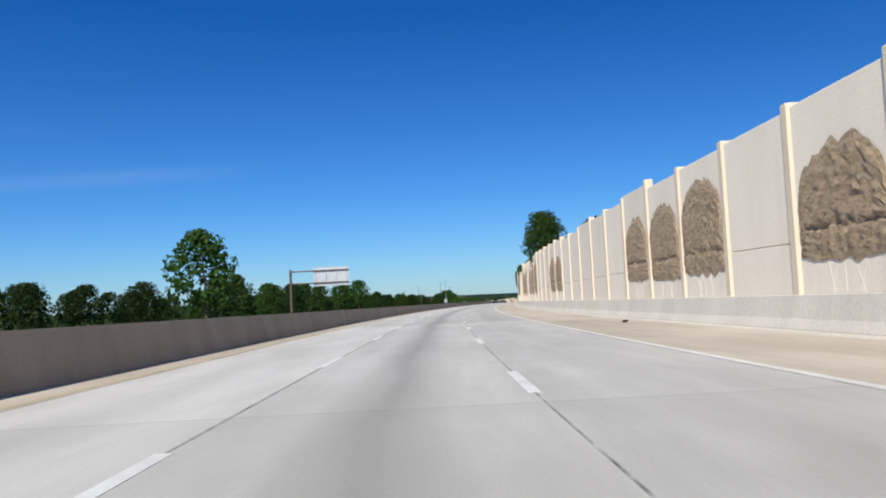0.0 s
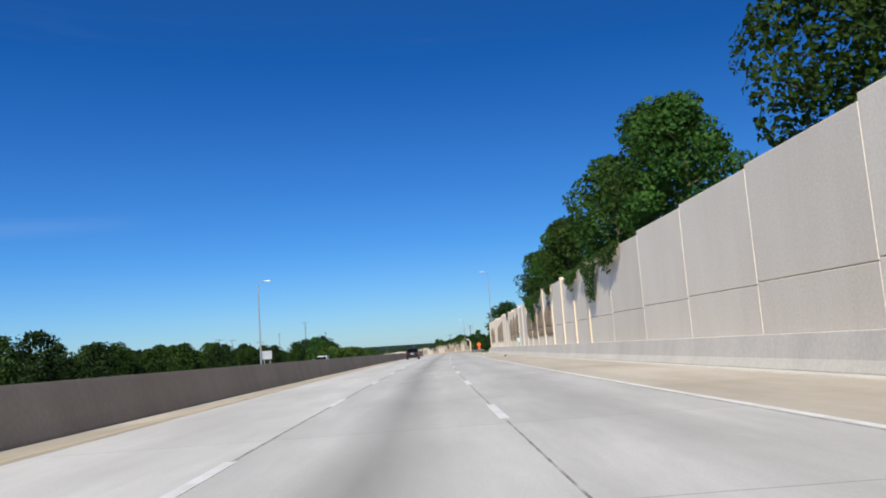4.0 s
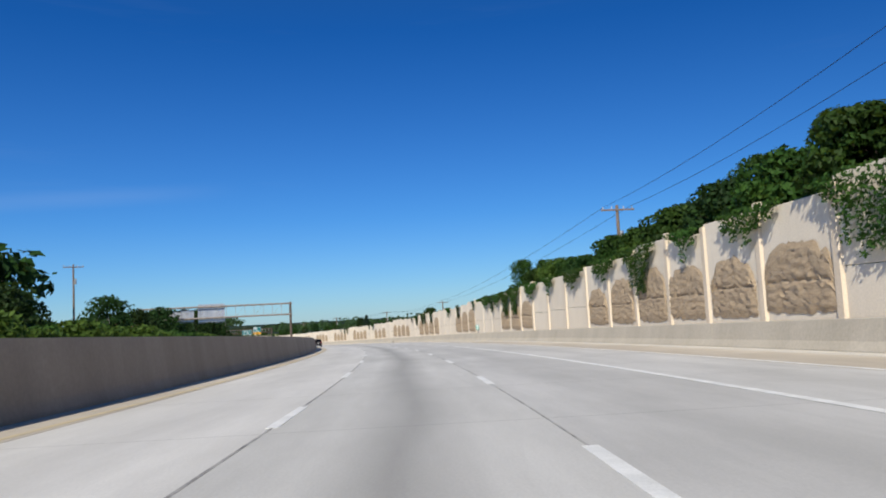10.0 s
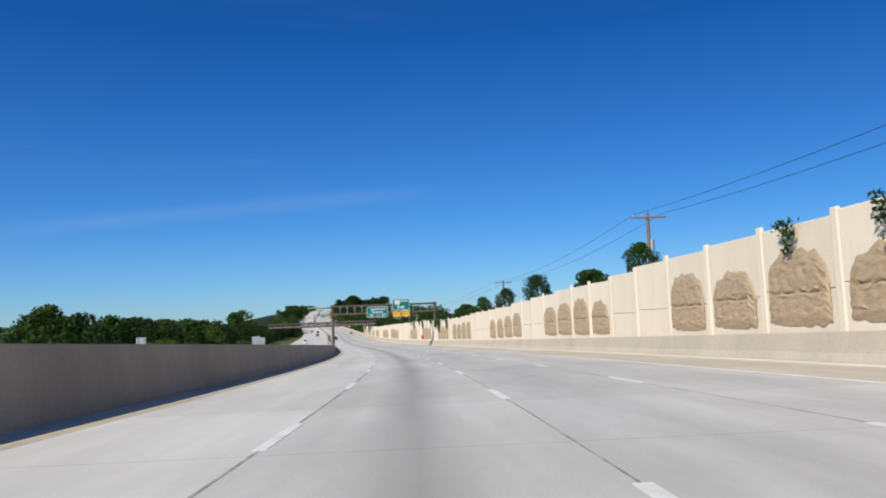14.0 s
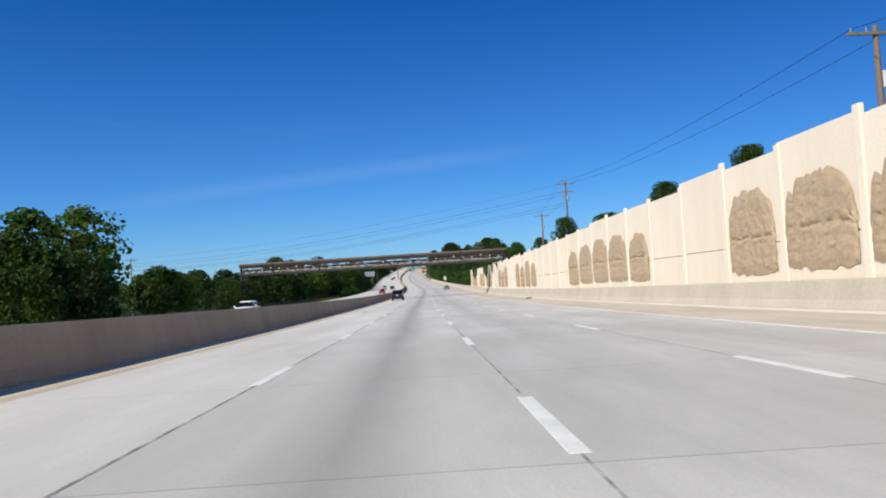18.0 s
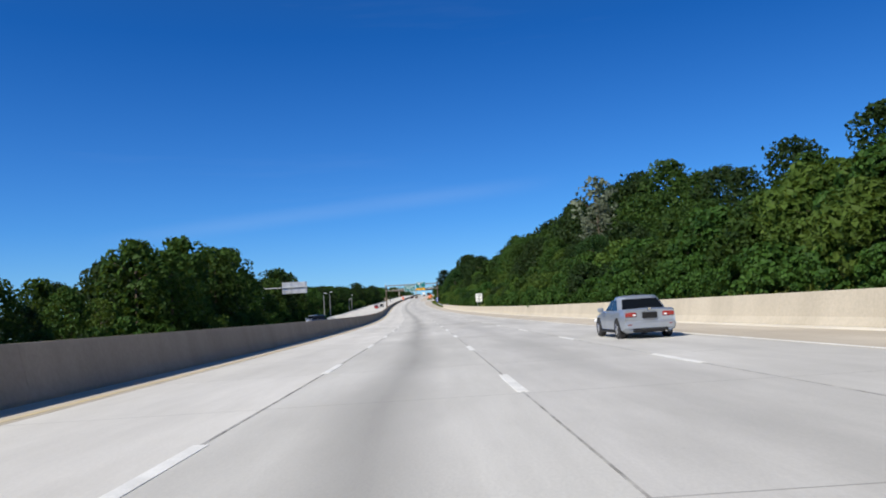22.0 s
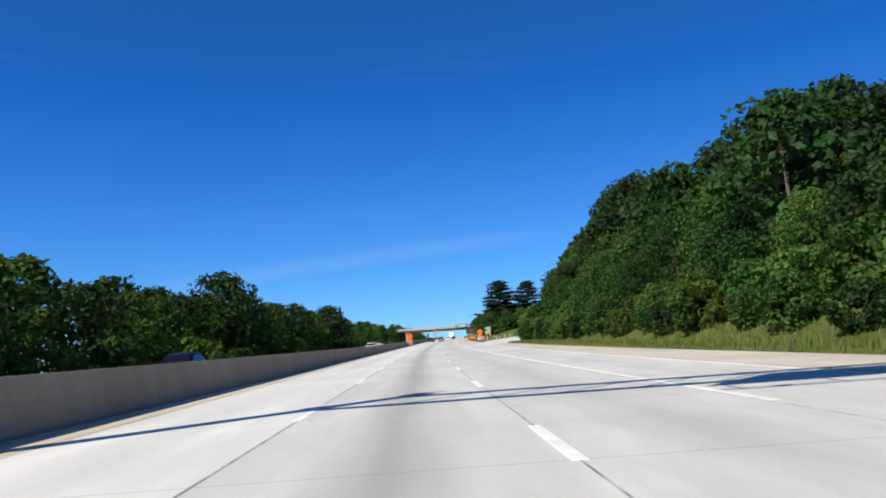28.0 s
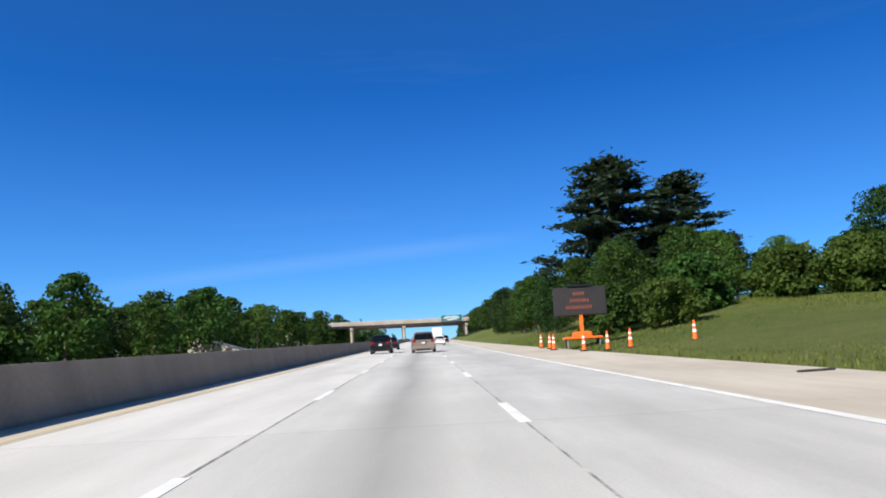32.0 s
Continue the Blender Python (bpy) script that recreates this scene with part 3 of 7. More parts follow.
# ---- ground: one sheet ----
def build_ground():
    left = (-2200, -1200, -700, -420, -240, -140, -90, -60, -44, -34, -27, -23.5, -22.6, -7.2, -3, 0, 4)
    out = (0.35, 0.62, 0.66, 2, 4, 7, 11, 16, 23, 34, 50, 80, 140, 260, 450, 750, 1150)
    stations = [-900, -500, -250, -120] + list(np.arange(-60, 2040, 8.0)) + [2080, 2140, 2220, 2320, 2440, 2600, 2900, 3400, 4200]
    vs, k = [], len(left) + len(out)
    for s in stations:
        e = right_edge(s)
        for d in left:
            if d > -23:
                h = -0.32
            else:
                u = -d - 23
                h = -0.3 - min(u, 40) * 0.02 + 2.2 * noise.noise((s * 0.006, d * 0.02, 3.0)) * min(u / 60, 1) + sink(s, d)
            vs.append(at(s, d, h))
        for i, o in enumerate(out):
            if i < 2:
                h = -0.3 if i == 0 else -0.25
                h = h if walled(s) else min(rise(s, o), 0.0) - 0.03
            else:
                h = rise(s, o) * (1 - min(max((o - 48) / 70, 0), 1)) + 0.5 * noise.noise((s * 0.03, o * 0.05, 7.0)) * min(o / 10, 1) + sink(s, e + o)
            vs.append(at(s, e + o, h))
    fs = [(j * k + i, j * k + i + 1, (j + 1) * k + i + 1, (j + 1) * k + i) for j in range(len(stations) - 1) for i in range(k - 1)]
    me = bpy.data.meshes.new("ground")
    me.from_pydata([tuple(p) for p in vs], [], fs)
    me.materials.append(M["ground"])
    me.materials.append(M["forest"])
    # far faces: a near-black green that stands in for dense woods
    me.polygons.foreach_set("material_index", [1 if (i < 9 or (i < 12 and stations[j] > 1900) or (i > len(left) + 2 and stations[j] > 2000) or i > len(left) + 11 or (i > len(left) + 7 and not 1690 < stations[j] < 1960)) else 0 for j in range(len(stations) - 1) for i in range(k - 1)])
    me.shade_smooth()
    tagged(put("ground", me), "rough green verges and fields beside the motorway", "ground", "", "structure")


build_ground()


# ---- carriageway ----
def slab(d0, d1, depth=0.3):
    return lambda s: ((d0(s) if callable(d0) else d0, -depth), (d1(s) if callable(d1) else d1, -depth), (d1(s) if callable(d1) else d1, 0.0), (d0(s) if callable(d0) else d0, 0.0))


R0, R1 = -60.0, 2480.0
lanes = []
for name, key, d0, d1, text in (("road_lane", "lane_pale", -5.475, -1.845, "pale concrete passing lane"), ("road_lane", "lane_mid", -1.815, 1.815, "grey concrete lane with a dark drip line"),
                                ("road_lane", "lane_grey", 1.845, 5.475, "worn grey concrete lane")):
    lanes.append(sweep(name, M[key], R0, R1, slab(d0, d1), label=text, category="road lane"))
lanes.append(sweep("road_lane", M["lane_right"], 455.0, 1720.0, slab(5.505, lambda s: float(np.interp(s, (455, 545, 1640, 1720), (5.9, 9.135, 9.135, 10.2)))), label="light concrete outer lane", category="road lane"))
for d in (-1.83, 1.83, 5.49):
    w = 0.021 if d < 0 else 0.014
    sweep("road_joint", M["seam"], R0, R1, lambda s: ((d - w, -0.2), (d + w, -0.2), (d + w, 0.003), (d - w, 0.003)), label="ragged dark tar seam between concrete lanes", category="joint")
sweep("shoulder_left", M["shoulder"], R0, R1, slab(-6.75, -5.505), label="tan concrete shoulder by the median barrier", category="shoulder")
sweep("shoulder_right", M["shoulder"], R0, 455.0, slab(5.505, lambda s: right_edge(s) + 0.05), label="tan concrete shoulder, dusty", category="shoulder")
sweep("shoulder_right", M["shoulder"], 455.0, 1720.0, slab(lambda s: float(np.interp(s, (455, 545, 1640, 1720), (5.93, 9.165, 9.165, 10.23))), lambda s: right_edge(s) + 0.05), label="tan concrete shoulder, dusty", category="shoulder")
sweep("shoulder_right", M["shoulder"], 1720.0, R1, slab(5.505, lambda s: right_edge(s)), label="pale concrete shoulder beside grass", category="shoulder")
sweep("road_opposite", M["lane_pale"], R0, R1, slab(-22.4, -7.7), label="pale concrete carriageway of the oncoming side", category="road")


def ribbon(name, key, d, s0, s1, w=0.13, label=""):
    f = d if callable(d) else (lambda s: d)
    sweep(name, M[key], s0, s1, lambda s: ((f(s) - w / 2, 0.0), (f(s) + w / 2, 0.0), (f(s) + w / 2, 0.005), (f(s) - w / 2, 0.005)), label=label, category="road marking")


ribbon("edge_line", "yellow", -5.72, R0, R1, 0.16, "worn yellow edge line")
ribbon("edge_line", "white", 5.62, R0, 560.0, 0.16, "white edge line")
ribbon("edge_line", "white", lambda s: float(np.interp(s, (560, 640), (5.62, 5.50))), 560.0, 632.0, 0.2, "white lane line where the slip road joins")
ribbon("edge_line", "white", lambda s: float(np.interp(s, (500, 560), (10.6, 9.3))), 500.0, 1720.0, 0.16, "white edge line of the outer lane")
ribbon("edge_line", "white", 5.6, 1590.0, R1, 0.2, "white line at the exit lane")
ribbon("edge_line", "white", -7.95, R0, R1, 0.14, "white edge line of the oncoming side")
ribbon("edge_line", "white", -21.2, R0, R1, 0.14, "white edge line of the oncoming side")

# lane dashes: each one a piece of its lane
_dash = Shape()
_dash.box((0, 0, 0.003), (0.17, 3.05, 0.006), bevel=0.003)
_dash_me = _dash.mesh("lane_dash", M["white"])
for lane, d, shift, s0, s1 in ((lanes[0], -1.83, 8.6, -24, 1990), (lanes[1], 1.83, 2.5, -24, 1990), (lanes[3], 5.49, 5.5, 632, 1590)):
    for q in range(int(s0 // 12.192), int(s1 // 12.192)):
        put("lane_dash", _dash_me, lane, m=lie(q * 12.192 + shift, d, 0.0))


# ---- barriers ----
def jersey(d, h, side):
    """A barrier's outline; side 1: its face looks to the left of the road."""
    prof = ((0.0, -0.1), (0.0, 0.08), (0.15, 0.33), (0.28, h - 0.02), (0.30, h), (0.52, h), (0.54, h - 0.02), (0.54, -0.1))
    return [(d + side * x, z) for x, z in (prof if side > 0 else prof[::-1])]


def median_height(s):
    return float(np.interp(s, (0, 430, 475, 800, 950), (1.1, 1.1, 1.48, 1.48, 1.1)))


def median(s):
    h = median_height(s)
    return [(-6.74, -0.1), (-6.75, 0.07), (-6.83, 0.30), (-7.02, h), (-7.3, h), (-7.49, 0.30), (-7.57, 0.07), (-7.58, -0.1)][::-1]


for i in range(int((R1 - R0) // 60)):
    a = R0 + 60 * i
    sweep("median_barrier", M["barrier"], a, a + 59.985, median, label="grey-brown concrete median barrier, stained", category="barrier")
for a, b in ((-30, 408.3), (538.2, 1518.0)):
    n = int(round((b - a) / 60))
    for i in range(n):
        s0, s1 = a + (b - a) * i / n, a + (b - a) * (i + 1) / n - 0.015
        sweep("roadside_barrier", M["barrier_grey" if s1 < 450 else "barrier_r"], s0, s1, lambda s: jersey(right_edge(s), 0.96 if s < 1200 else 1.15, 1), label="cream concrete roadside barrier with a pale foot", category="barrier")

sweep("roadside_barrier", M["barrier_grey"], 408.32, 432.0, lambda s: jersey(float(np.interp(s, (408.3, 414, 423, 432), (9.9, 10.0, 10.6, 12.4))), 0.9, 1), 2.0, label="cream concrete barrier that bends away at its end", category="barrier")

for a, b in ((-30.0, 408.3), (538.2, 1518.0)):
    sweep("gutter", M["gutter"], a, b, lambda s: ((right_edge(s) - 0.34, -0.02), (right_edge(s) + 0.02, -0.02), (right_edge(s) + 0.02, 0.05), (right_edge(s) - 0.30, 0.03)), label="pale concrete gutter strip at the barrier's foot", category="gutter")

# ---- sound wall ----
PITCH = 4.65
_rw = random.Random(11)


def relief_shape(seed, width, z0, z1):
    """A tree's crown cast in rough stone, standing out of the panel; its face looks to -y."""
    r = random.Random(seed)
    nx, nz = 26, 30
    sh = Shape()
    lobes = [(r.uniform(-0.8, 0.8), r.uniform(0.10, 0.3)) for _ in range(7)]
    cols = []
    for i in range(nx + 1):
        u = -1 + 2 * i / nx
        top = z0 + (z1 - z0) * (0.52 + 0.48 * math.sqrt(max(1 - abs(u) ** 2.8, 0)))
        top += 0.22 * noise.noise((u * 4, seed, 0)) - 0.05
        for c, w in lobes:
            top -= 0.12 * math.exp(-((u - c) / (w * 0.3)) ** 2)
        bottom = z0 + 0.16 * noise.noise((u * 5, seed, 9)) + 0.10 * abs(u) ** 3
        cols.append((u, bottom, top))
    vs = []
    for u, bottom, top in cols:
        for j in range(nz + 1):
            w = j / nz
            x = u * width / 2 + 0.06 * noise.noise((w * 6, u * 3, seed))
            z = bottom + (top - bottom) * w
            rim = min(1, 9 * min(w, 1 - w, (1 - abs(u)) * 0.9 + 0.02))
            y = -0.03 - rim * (0.06 + 0.055 * noise.noise((x * 3.4, z * 5.6, seed)) + 0.06 * noise.noise((x * 6, z * 13, seed)))
            if abs(z - 2.45) < 0.05:
                y = min(y + 0.09, -0.008)
            vs.append((x, y, z))
    m = nz + 1
    sh.add(vs, [(i * m + j, (i + 1) * m + j, (i + 1) * m + j + 1, i * m + j + 1) for i in range(nx) for j in range(nz)])
    return sh


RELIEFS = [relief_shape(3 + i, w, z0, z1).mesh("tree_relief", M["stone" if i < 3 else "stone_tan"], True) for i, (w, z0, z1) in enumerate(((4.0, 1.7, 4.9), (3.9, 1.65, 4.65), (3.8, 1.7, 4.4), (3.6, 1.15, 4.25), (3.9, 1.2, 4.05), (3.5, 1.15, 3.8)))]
_branch = Shape()
for x0, x1, z1 in ((-0.75, -0.2, 2.0), (-0.55, -1.1, 1.95), (0.5, 0.85, 2.05), (0.62, 0.15, 1.9), (0.0, 0.05, 1.8)):
    _branch.tube((x0, 0.026, 0.95), ((x0 + x1) / 2, 0.022, (0.95 + z1) / 2 + 0.1), 0.035, 0.028, 6)
    _branch.tube(((x0 + x1) / 2, 0.022, (0.95 + z1) / 2 + 0.1), (x1, 0.016, z1), 0.028, 0.022, 6)
BRANCH = _branch.mesh("trunk_relief", M["wall_grey"], True)
_panels = {}


def panel_mesh(h, key):
    if (h, key) not in _panels:
        sh = Shape()
        sh.box((0, 0.1, 1.2), (PITCH, 0.2, 2.4), bevel=0.015)
        sh.box((0, 0.1, (2.42 + h) / 2), (PITCH, 0.2, h - 2.42), bevel=0.02)
        _panels[h, key] = sh.mesh("panel", M[key])
    return _panels[h, key]


_posts = {}


def post_mesh(h, key):
    if (h, key) not in _posts:
        sh = Shape()
        prof = lambda k, z: [(-0.24 * k, 0.0, z), (-0.17 * k, -0.09 * k, z), (0.17 * k, -0.09 * k, z), (0.24 * k, 0.0, z), (0.24 * k, 0.28, z), (-0.24 * k, 0.28, z)]
        sh.loft([prof(1.0, 0), prof(0.93, h), prof(0.8, h + 0.06)])
        _posts[h, key] = sh.mesh("post", M[key])
    return _posts[h, key]


# posts of the two walls: number, place along the road
POSTS_NEAR = ((-16, -31.1), (0, 48.6), (28, 188.0))
POSTS_NEXT = ((0, 290.0), (2, 299.6), (5, 315.0), (8, 329.1), (12, 349.0), (16, 369.3), (24, 407.6))
POSTS_FAR = ((0, 541.5), (8, 581.6), (12, 600.3), (13, 604.5), (16, 618.5), (19, 634.4), (22, 648.6), (26, 668.0), (31, 691.3), (35, 711.4), (39, 732.0), (43, 751.6), (48, 778.1), (73, 904.3), (81, 944.0), (83, 954.5),
             (88, 981.2), (91, 996.3), (94, 1010.9), (102, 1051.5), (104, 1062.0), (109, 1086.5), (113, 1105.2), (117, 1125.0), (122, 1150.5), (125, 1164.2), (129, 1184.0), (134, 1209.4), (139, 1236.0))
# runs of panels that carry a stone tree
TREES_NEAR = ((-2, -1), (1, 3), (9, 10), (14, 16), (18, 20), (24, 27))
TREES_NEXT = ((3, 6), (9, 11), (15, 17), (20, 22))
TREES_FAR = ((0, 3), (6, 8), (10, 15), (19, 21), (25, 27), (31, 34), (37, 40), (43, 45), (48, 51), (54, 57), (60, 63), (66, 69), (73, 76), (78, 80), (83, 85), (88, 90), (97, 101), (104, 108), (113, 116), (119, 121), (125, 127), (129, 131), (134, 137))


def wall_posts(table):
    return [float(np.interp(n, [q[0] for q in table], [q[1] for q in table])) for n in range(table[0][0], table[-1][0] + 1)]


def build_wall(name, table, trees):
    root = thing(name, Matrix.Identity(4), "cream concrete sound wall with pale posts and stone tree reliefs", "sound wall", "", "structure")
    posts = wall_posts(table)
    face = Matrix.Rotation(radians(-90), 4, "Z")
    top = lambda q: round(wall_height(q) + 0.12 * _rw.choice((-1, 0, 0, 1)), 1)
    for n, s in enumerate(posts, table[0][0]):
        far = s > 640
        h = top(min(s + 2.4, posts[-1] - 1))
        put("post", post_mesh(round(h + 0.06, 1), "wall" if far else "post"), root, m=spot(s, right_edge(s) + 0.555) @ face @ Matrix.Diagonal((1, 0.35 if far else 1, 1, 1)))
        if s == posts[-1]:
            break
        w = posts[n - table[0][0] + 1] - s
        c = s + w / 2
        put("panel", panel_mesh(h, "wall_grey" if s < 450 else "wall"), root, m=spot(c, right_edge(c) + 0.56) @ face @ Matrix.Diagonal((w / PITCH, 1, 1, 1)))
        if any(a <= n <= b for a, b in trees):
            i = _rw.randrange(3) if s < 450 else 3 + _rw.randrange(3)
            k = (h - 1.0) / 4.5
            m = spot(c, right_edge(c) + 0.56) @ face @ Matrix.Translation((0, 0, 1.0 * (1 - k))) @ Matrix.Diagonal((_rw.choice((-1, 1)) * (1.1 if s < 640 else 1.14), 1, k * (1.0 if s < 640 else 1.07), 1))
            put("tree_relief", RELIEFS[i], root, "rough brown stone relief shaped like a tree", m)
            if s < 450:
                put("trunk_relief", BRANCH, root, "raised branching trunk under the stone crown", m)
    return root


build_wall("sound_wall", POSTS_NEAR, TREES_NEAR)
build_wall("sound_wall", POSTS_NEXT, TREES_NEXT)
build_wall("sound_wall", POSTS_FAR, TREES_FAR)
# a smooth stretch with no posts between the first two
_plain = thing("sound_wall", Matrix.Identity(4), "plain smooth grey concrete sound wall without posts", "sound wall", "", "structure")
for _i in range(17):
    _s = 188.0 + 6 * (_i + 0.5)
    _h = round(wall_height(_s) + 0.02 * (_i % 3), 2)
    put("panel", panel_mesh(_h, "wall_grey"), _plain, m=spot(_s, right_edge(_s) + 0.54) @ Matrix.Rotation(radians(-90), 4, "Z") @ Matrix.Diagonal((5.996 / PITCH, 1, 1, 1)))


# ---- plants ----
def leaf_cards(centres, normals, size, rng, slim=1.0):
    """One small folded-open leaf blade per centre, facing roughly along its normal."""
    n = len(centres)
    nrm = normals + rng.normal(0, 0.75, (n, 3))
    nrm /= np.linalg.norm(nrm, axis=1)[:, None] + 1e-9
    t = np.cross(nrm, rng.normal(0, 1, (n, 3)))
    t /= np.linalg.norm(t, axis=1)[:, None] + 1e-9
    b = np.cross(nrm, t)
    k = (size * rng.uniform(0.6, 1.35, n))[:, None]
    v = np.stack([centres + t * k, centres + b * k * 0.62 * slim + nrm * k * 0.14, centres - t * k, centres - b * k * 0.62 * slim + nrm * k * 0.14], 1).reshape(-1, 3)
    f = np.arange(4 * n).reshape(n, 4)
    return v, f


def cards_mesh(name, v, f, material):
    me = bpy.data.meshes.new(name)
    me.from_pydata(v.tolist(), [], f.tolist())
    me.materials.append(material)
    me.update()
    return me


def crown_points(rng, h, base, r, clumps, per, lean=0.0, top=0.8):
    """Clumps of foliage spread through an uneven crown; returns leaf centres, outward normals and the clumps' middles."""
    mids, rad = [], []
    for i in range(clumps):
        u = (i + 0.5) / clumps
        z = base + (h - base) * (u ** 0.85)
        w = math.sin(math.pi * min(0.12 + 0.88 * u, 1.0) ** top) ** 0.7
        a = i * 2.39996 + rng.uniform(-0.5, 0.5)
        q = r * w * rng.uniform(0.45, 1.0)
        cr = r * rng.uniform(0.26, 0.44)
        mids.append((math.cos(a) * q + lean * u, math.sin(a) * q, min(z, h - cr * 0.6)))
        rad.append(cr)
    pts, nrm = [], []
    for mid, cr in zip(mids, rad):
        p = rng.normal(0, 1, (per, 3))
        p /= np.linalg.norm(p, axis=1)[:, None]
        q = p * (cr * rng.uniform(0.55, 1.12, per) ** 0.6)[:, None] * np.array([1, 1, 0.72])
        pts.append(q + np.array(mid))
        nrm.append(p + np.array([0, 0, 0.35]))
    return np.concatenate(pts), np.concatenate(nrm), mids


KINDS = {}


def make_tree(key, seed, h, base, r, clumps, per, leaf, material, label, category="tree", trunk_r=0.2, lean=0.0):
    rng = np.random.default_rng(seed)
    p, nr, mids = crown_points(rng, h, base, r, clumps, per, lean)
    v, f = leaf_cards(p, nr, leaf, rng)
    crown = cards_mesh("crown", v, f, material)
    sh = Shape()
    bend = rng.uniform(-0.25, 0.25, 2)
    top = Vector((bend[0] + lean * 0.6, bend[1], h * 0.72))
    mid = Vector((bend[0] * 0.3, bend[1] * 0.3, h * 0.3))
    sh.tube((0, 0, -0.6), mid, trunk_r * 1.25, trunk_r * 0.85, 8)
    sh.tube(mid, top, trunk_r * 0.85, trunk_r * 0.25, 7)
    for m in mids[::max(len(mids) // 9, 1)]:
        a = mid.lerp(top, min(max((m[2] - mid.z) / max(top.z - mid.z, 0.1) - 0.25, 0.0), 0.9))
        sh.tube(a, Vector(m), trunk_r * 0.34, trunk_r * 0.1, 5)
    KINDS[key] = (crown, sh.mesh("trunk", M["bark"], True), h, label, category)


def make_bush(key, seed, h, r, clumps, per, leaf, material, label):
    make_tree(key, seed, h, h * 0.08, r, clumps, per, leaf, material, label, "shrub", 0.05)


make_tree("oak", 1, 12, 2.2, 4.4, 38, 195, 0.206, M["leaf"], "broad leafy green tree in full summer leaf")
make_tree("ash", 2, 12, 2.6, 3.7, 34, 195, 0.202, M["leaf"], "tall leafy green tree with an uneven crown", lean=0.8)
make_tree("maple", 3, 12, 2.0, 4.8, 40, 188, 0.215, M["leaf_dark"], "dense dark green tree with a rounded crown")
make_tree("locust", 4, 12, 3.2, 4.0, 26, 182, 0.189, M["leaf_bright"], "light green tree with an airy crown")
make_tree("elm", 5, 12, 1.2, 4.2, 38, 188, 0.215, M["leaf"], "leafy green tree with branches low to the ground", lean=-0.7)
make_tree("dark_oak", 6, 12, 1.4, 4.6, 38, 188, 0.215, M["leaf_dark"], "big dark green tree, leaves down to the ground")
make_tree("grey_tree", 7, 12, 2.6, 3.2, 26, 55, 0.24, M["leaf_grey"], "pale grey-green tree with thin foliage")
make_tree("umbrella", 8, 7, 4.0, 3.4, 16, 95, 0.24, M["leaf_dark"], "small flat-topped tree on a bare trunk", trunk_r=0.12)
make_bush("bush", 11, 3.2, 1.9, 22, 150, 0.15, M["leaf"], "leafy green roadside shrub")
make_bush("bright_bush", 12, 3.0, 1.9, 22, 150, 0.143, M["leaf_bright"], "light green roadside shrub")
make_bush("dark_bush", 13, 3.4, 2.0, 22, 150, 0.156, M["leaf_dark"], "dark green roadside shrub")


def make_pine(key, seed, h, r):
    rng = np.random.default_rng(seed)
    pts, nrm, sh = [], [], Shape()
    sh.tube((0, 0, -0.6), (0, 0, h * 0.5), 0.34, 0.22, 8)
    sh.tube((0, 0, h * 0.5), (0.1, 0, h), 0.22, 0.03, 7)
    n = 74
    for i in range(n):
        u = i / n
        z = h * (0.20 + 0.78 * u)
        ln = r * (1 - u) ** 0.6 * rng.uniform(0.55, 1.15) + 0.4
        a = i * 2.39996 + rng.uniform(-0.4, 0.4)
        tip = Vector((math.cos(a) * ln, math.sin(a) * ln, z + ln * rng.uniform(0.0, 0.25)))
        sh.tube((0, 0, z), tip, 0.07 * (1 - u) + 0.02, 0.015, 5)
        k = int(190 * ln / r) + 70
        w = rng.uniform(0.28, 1.06, k)
        c = np.array([0, 0, z]) + (np.array(tip) - np.array([0, 0, z])) * w[:, None]
        c += rng.normal(0, 1, (k, 3)) * np.array([0.46, 0.46, 0.17]) * (0.5 + w[:, None] * 0.5)
        pts.append(c)
        nrm.append(np.tile([0, 0, 1.2], (k, 1)))
    v, f = leaf_cards(np.concatenate(pts), np.concatenate(nrm), 0.36, rng, 0.6)
    KINDS[key] = (cards_mesh("crown", v, f, M["needle"]), sh.mesh("trunk", M["bark"], True), h, "tall dark pine with layered open branches", "pine tree")


make_pine("pine", 21, 19, 5.8)
BACK = []
LIGHT = {}


def light_crown(key):
    """The same crown with fewer, larger leaves, for trees that stay far from the road."""
    if key not in LIGHT:
        crown = KINDS[key][0]
        co = np.empty(len(crown.vertices) * 3)
        crown.vertices.foreach_get("co", co)
        co = co.reshape(-1, 4, 3)[::3]
        mid = co.mean(1, keepdims=True)
        co = (mid + (co - mid) * 1.6).reshape(-1, 3)
        LIGHT[key] = cards_mesh("crown", co, np.arange(len(co)).reshape(-1, 4), crown.materials[0])
    return LIGHT[key]


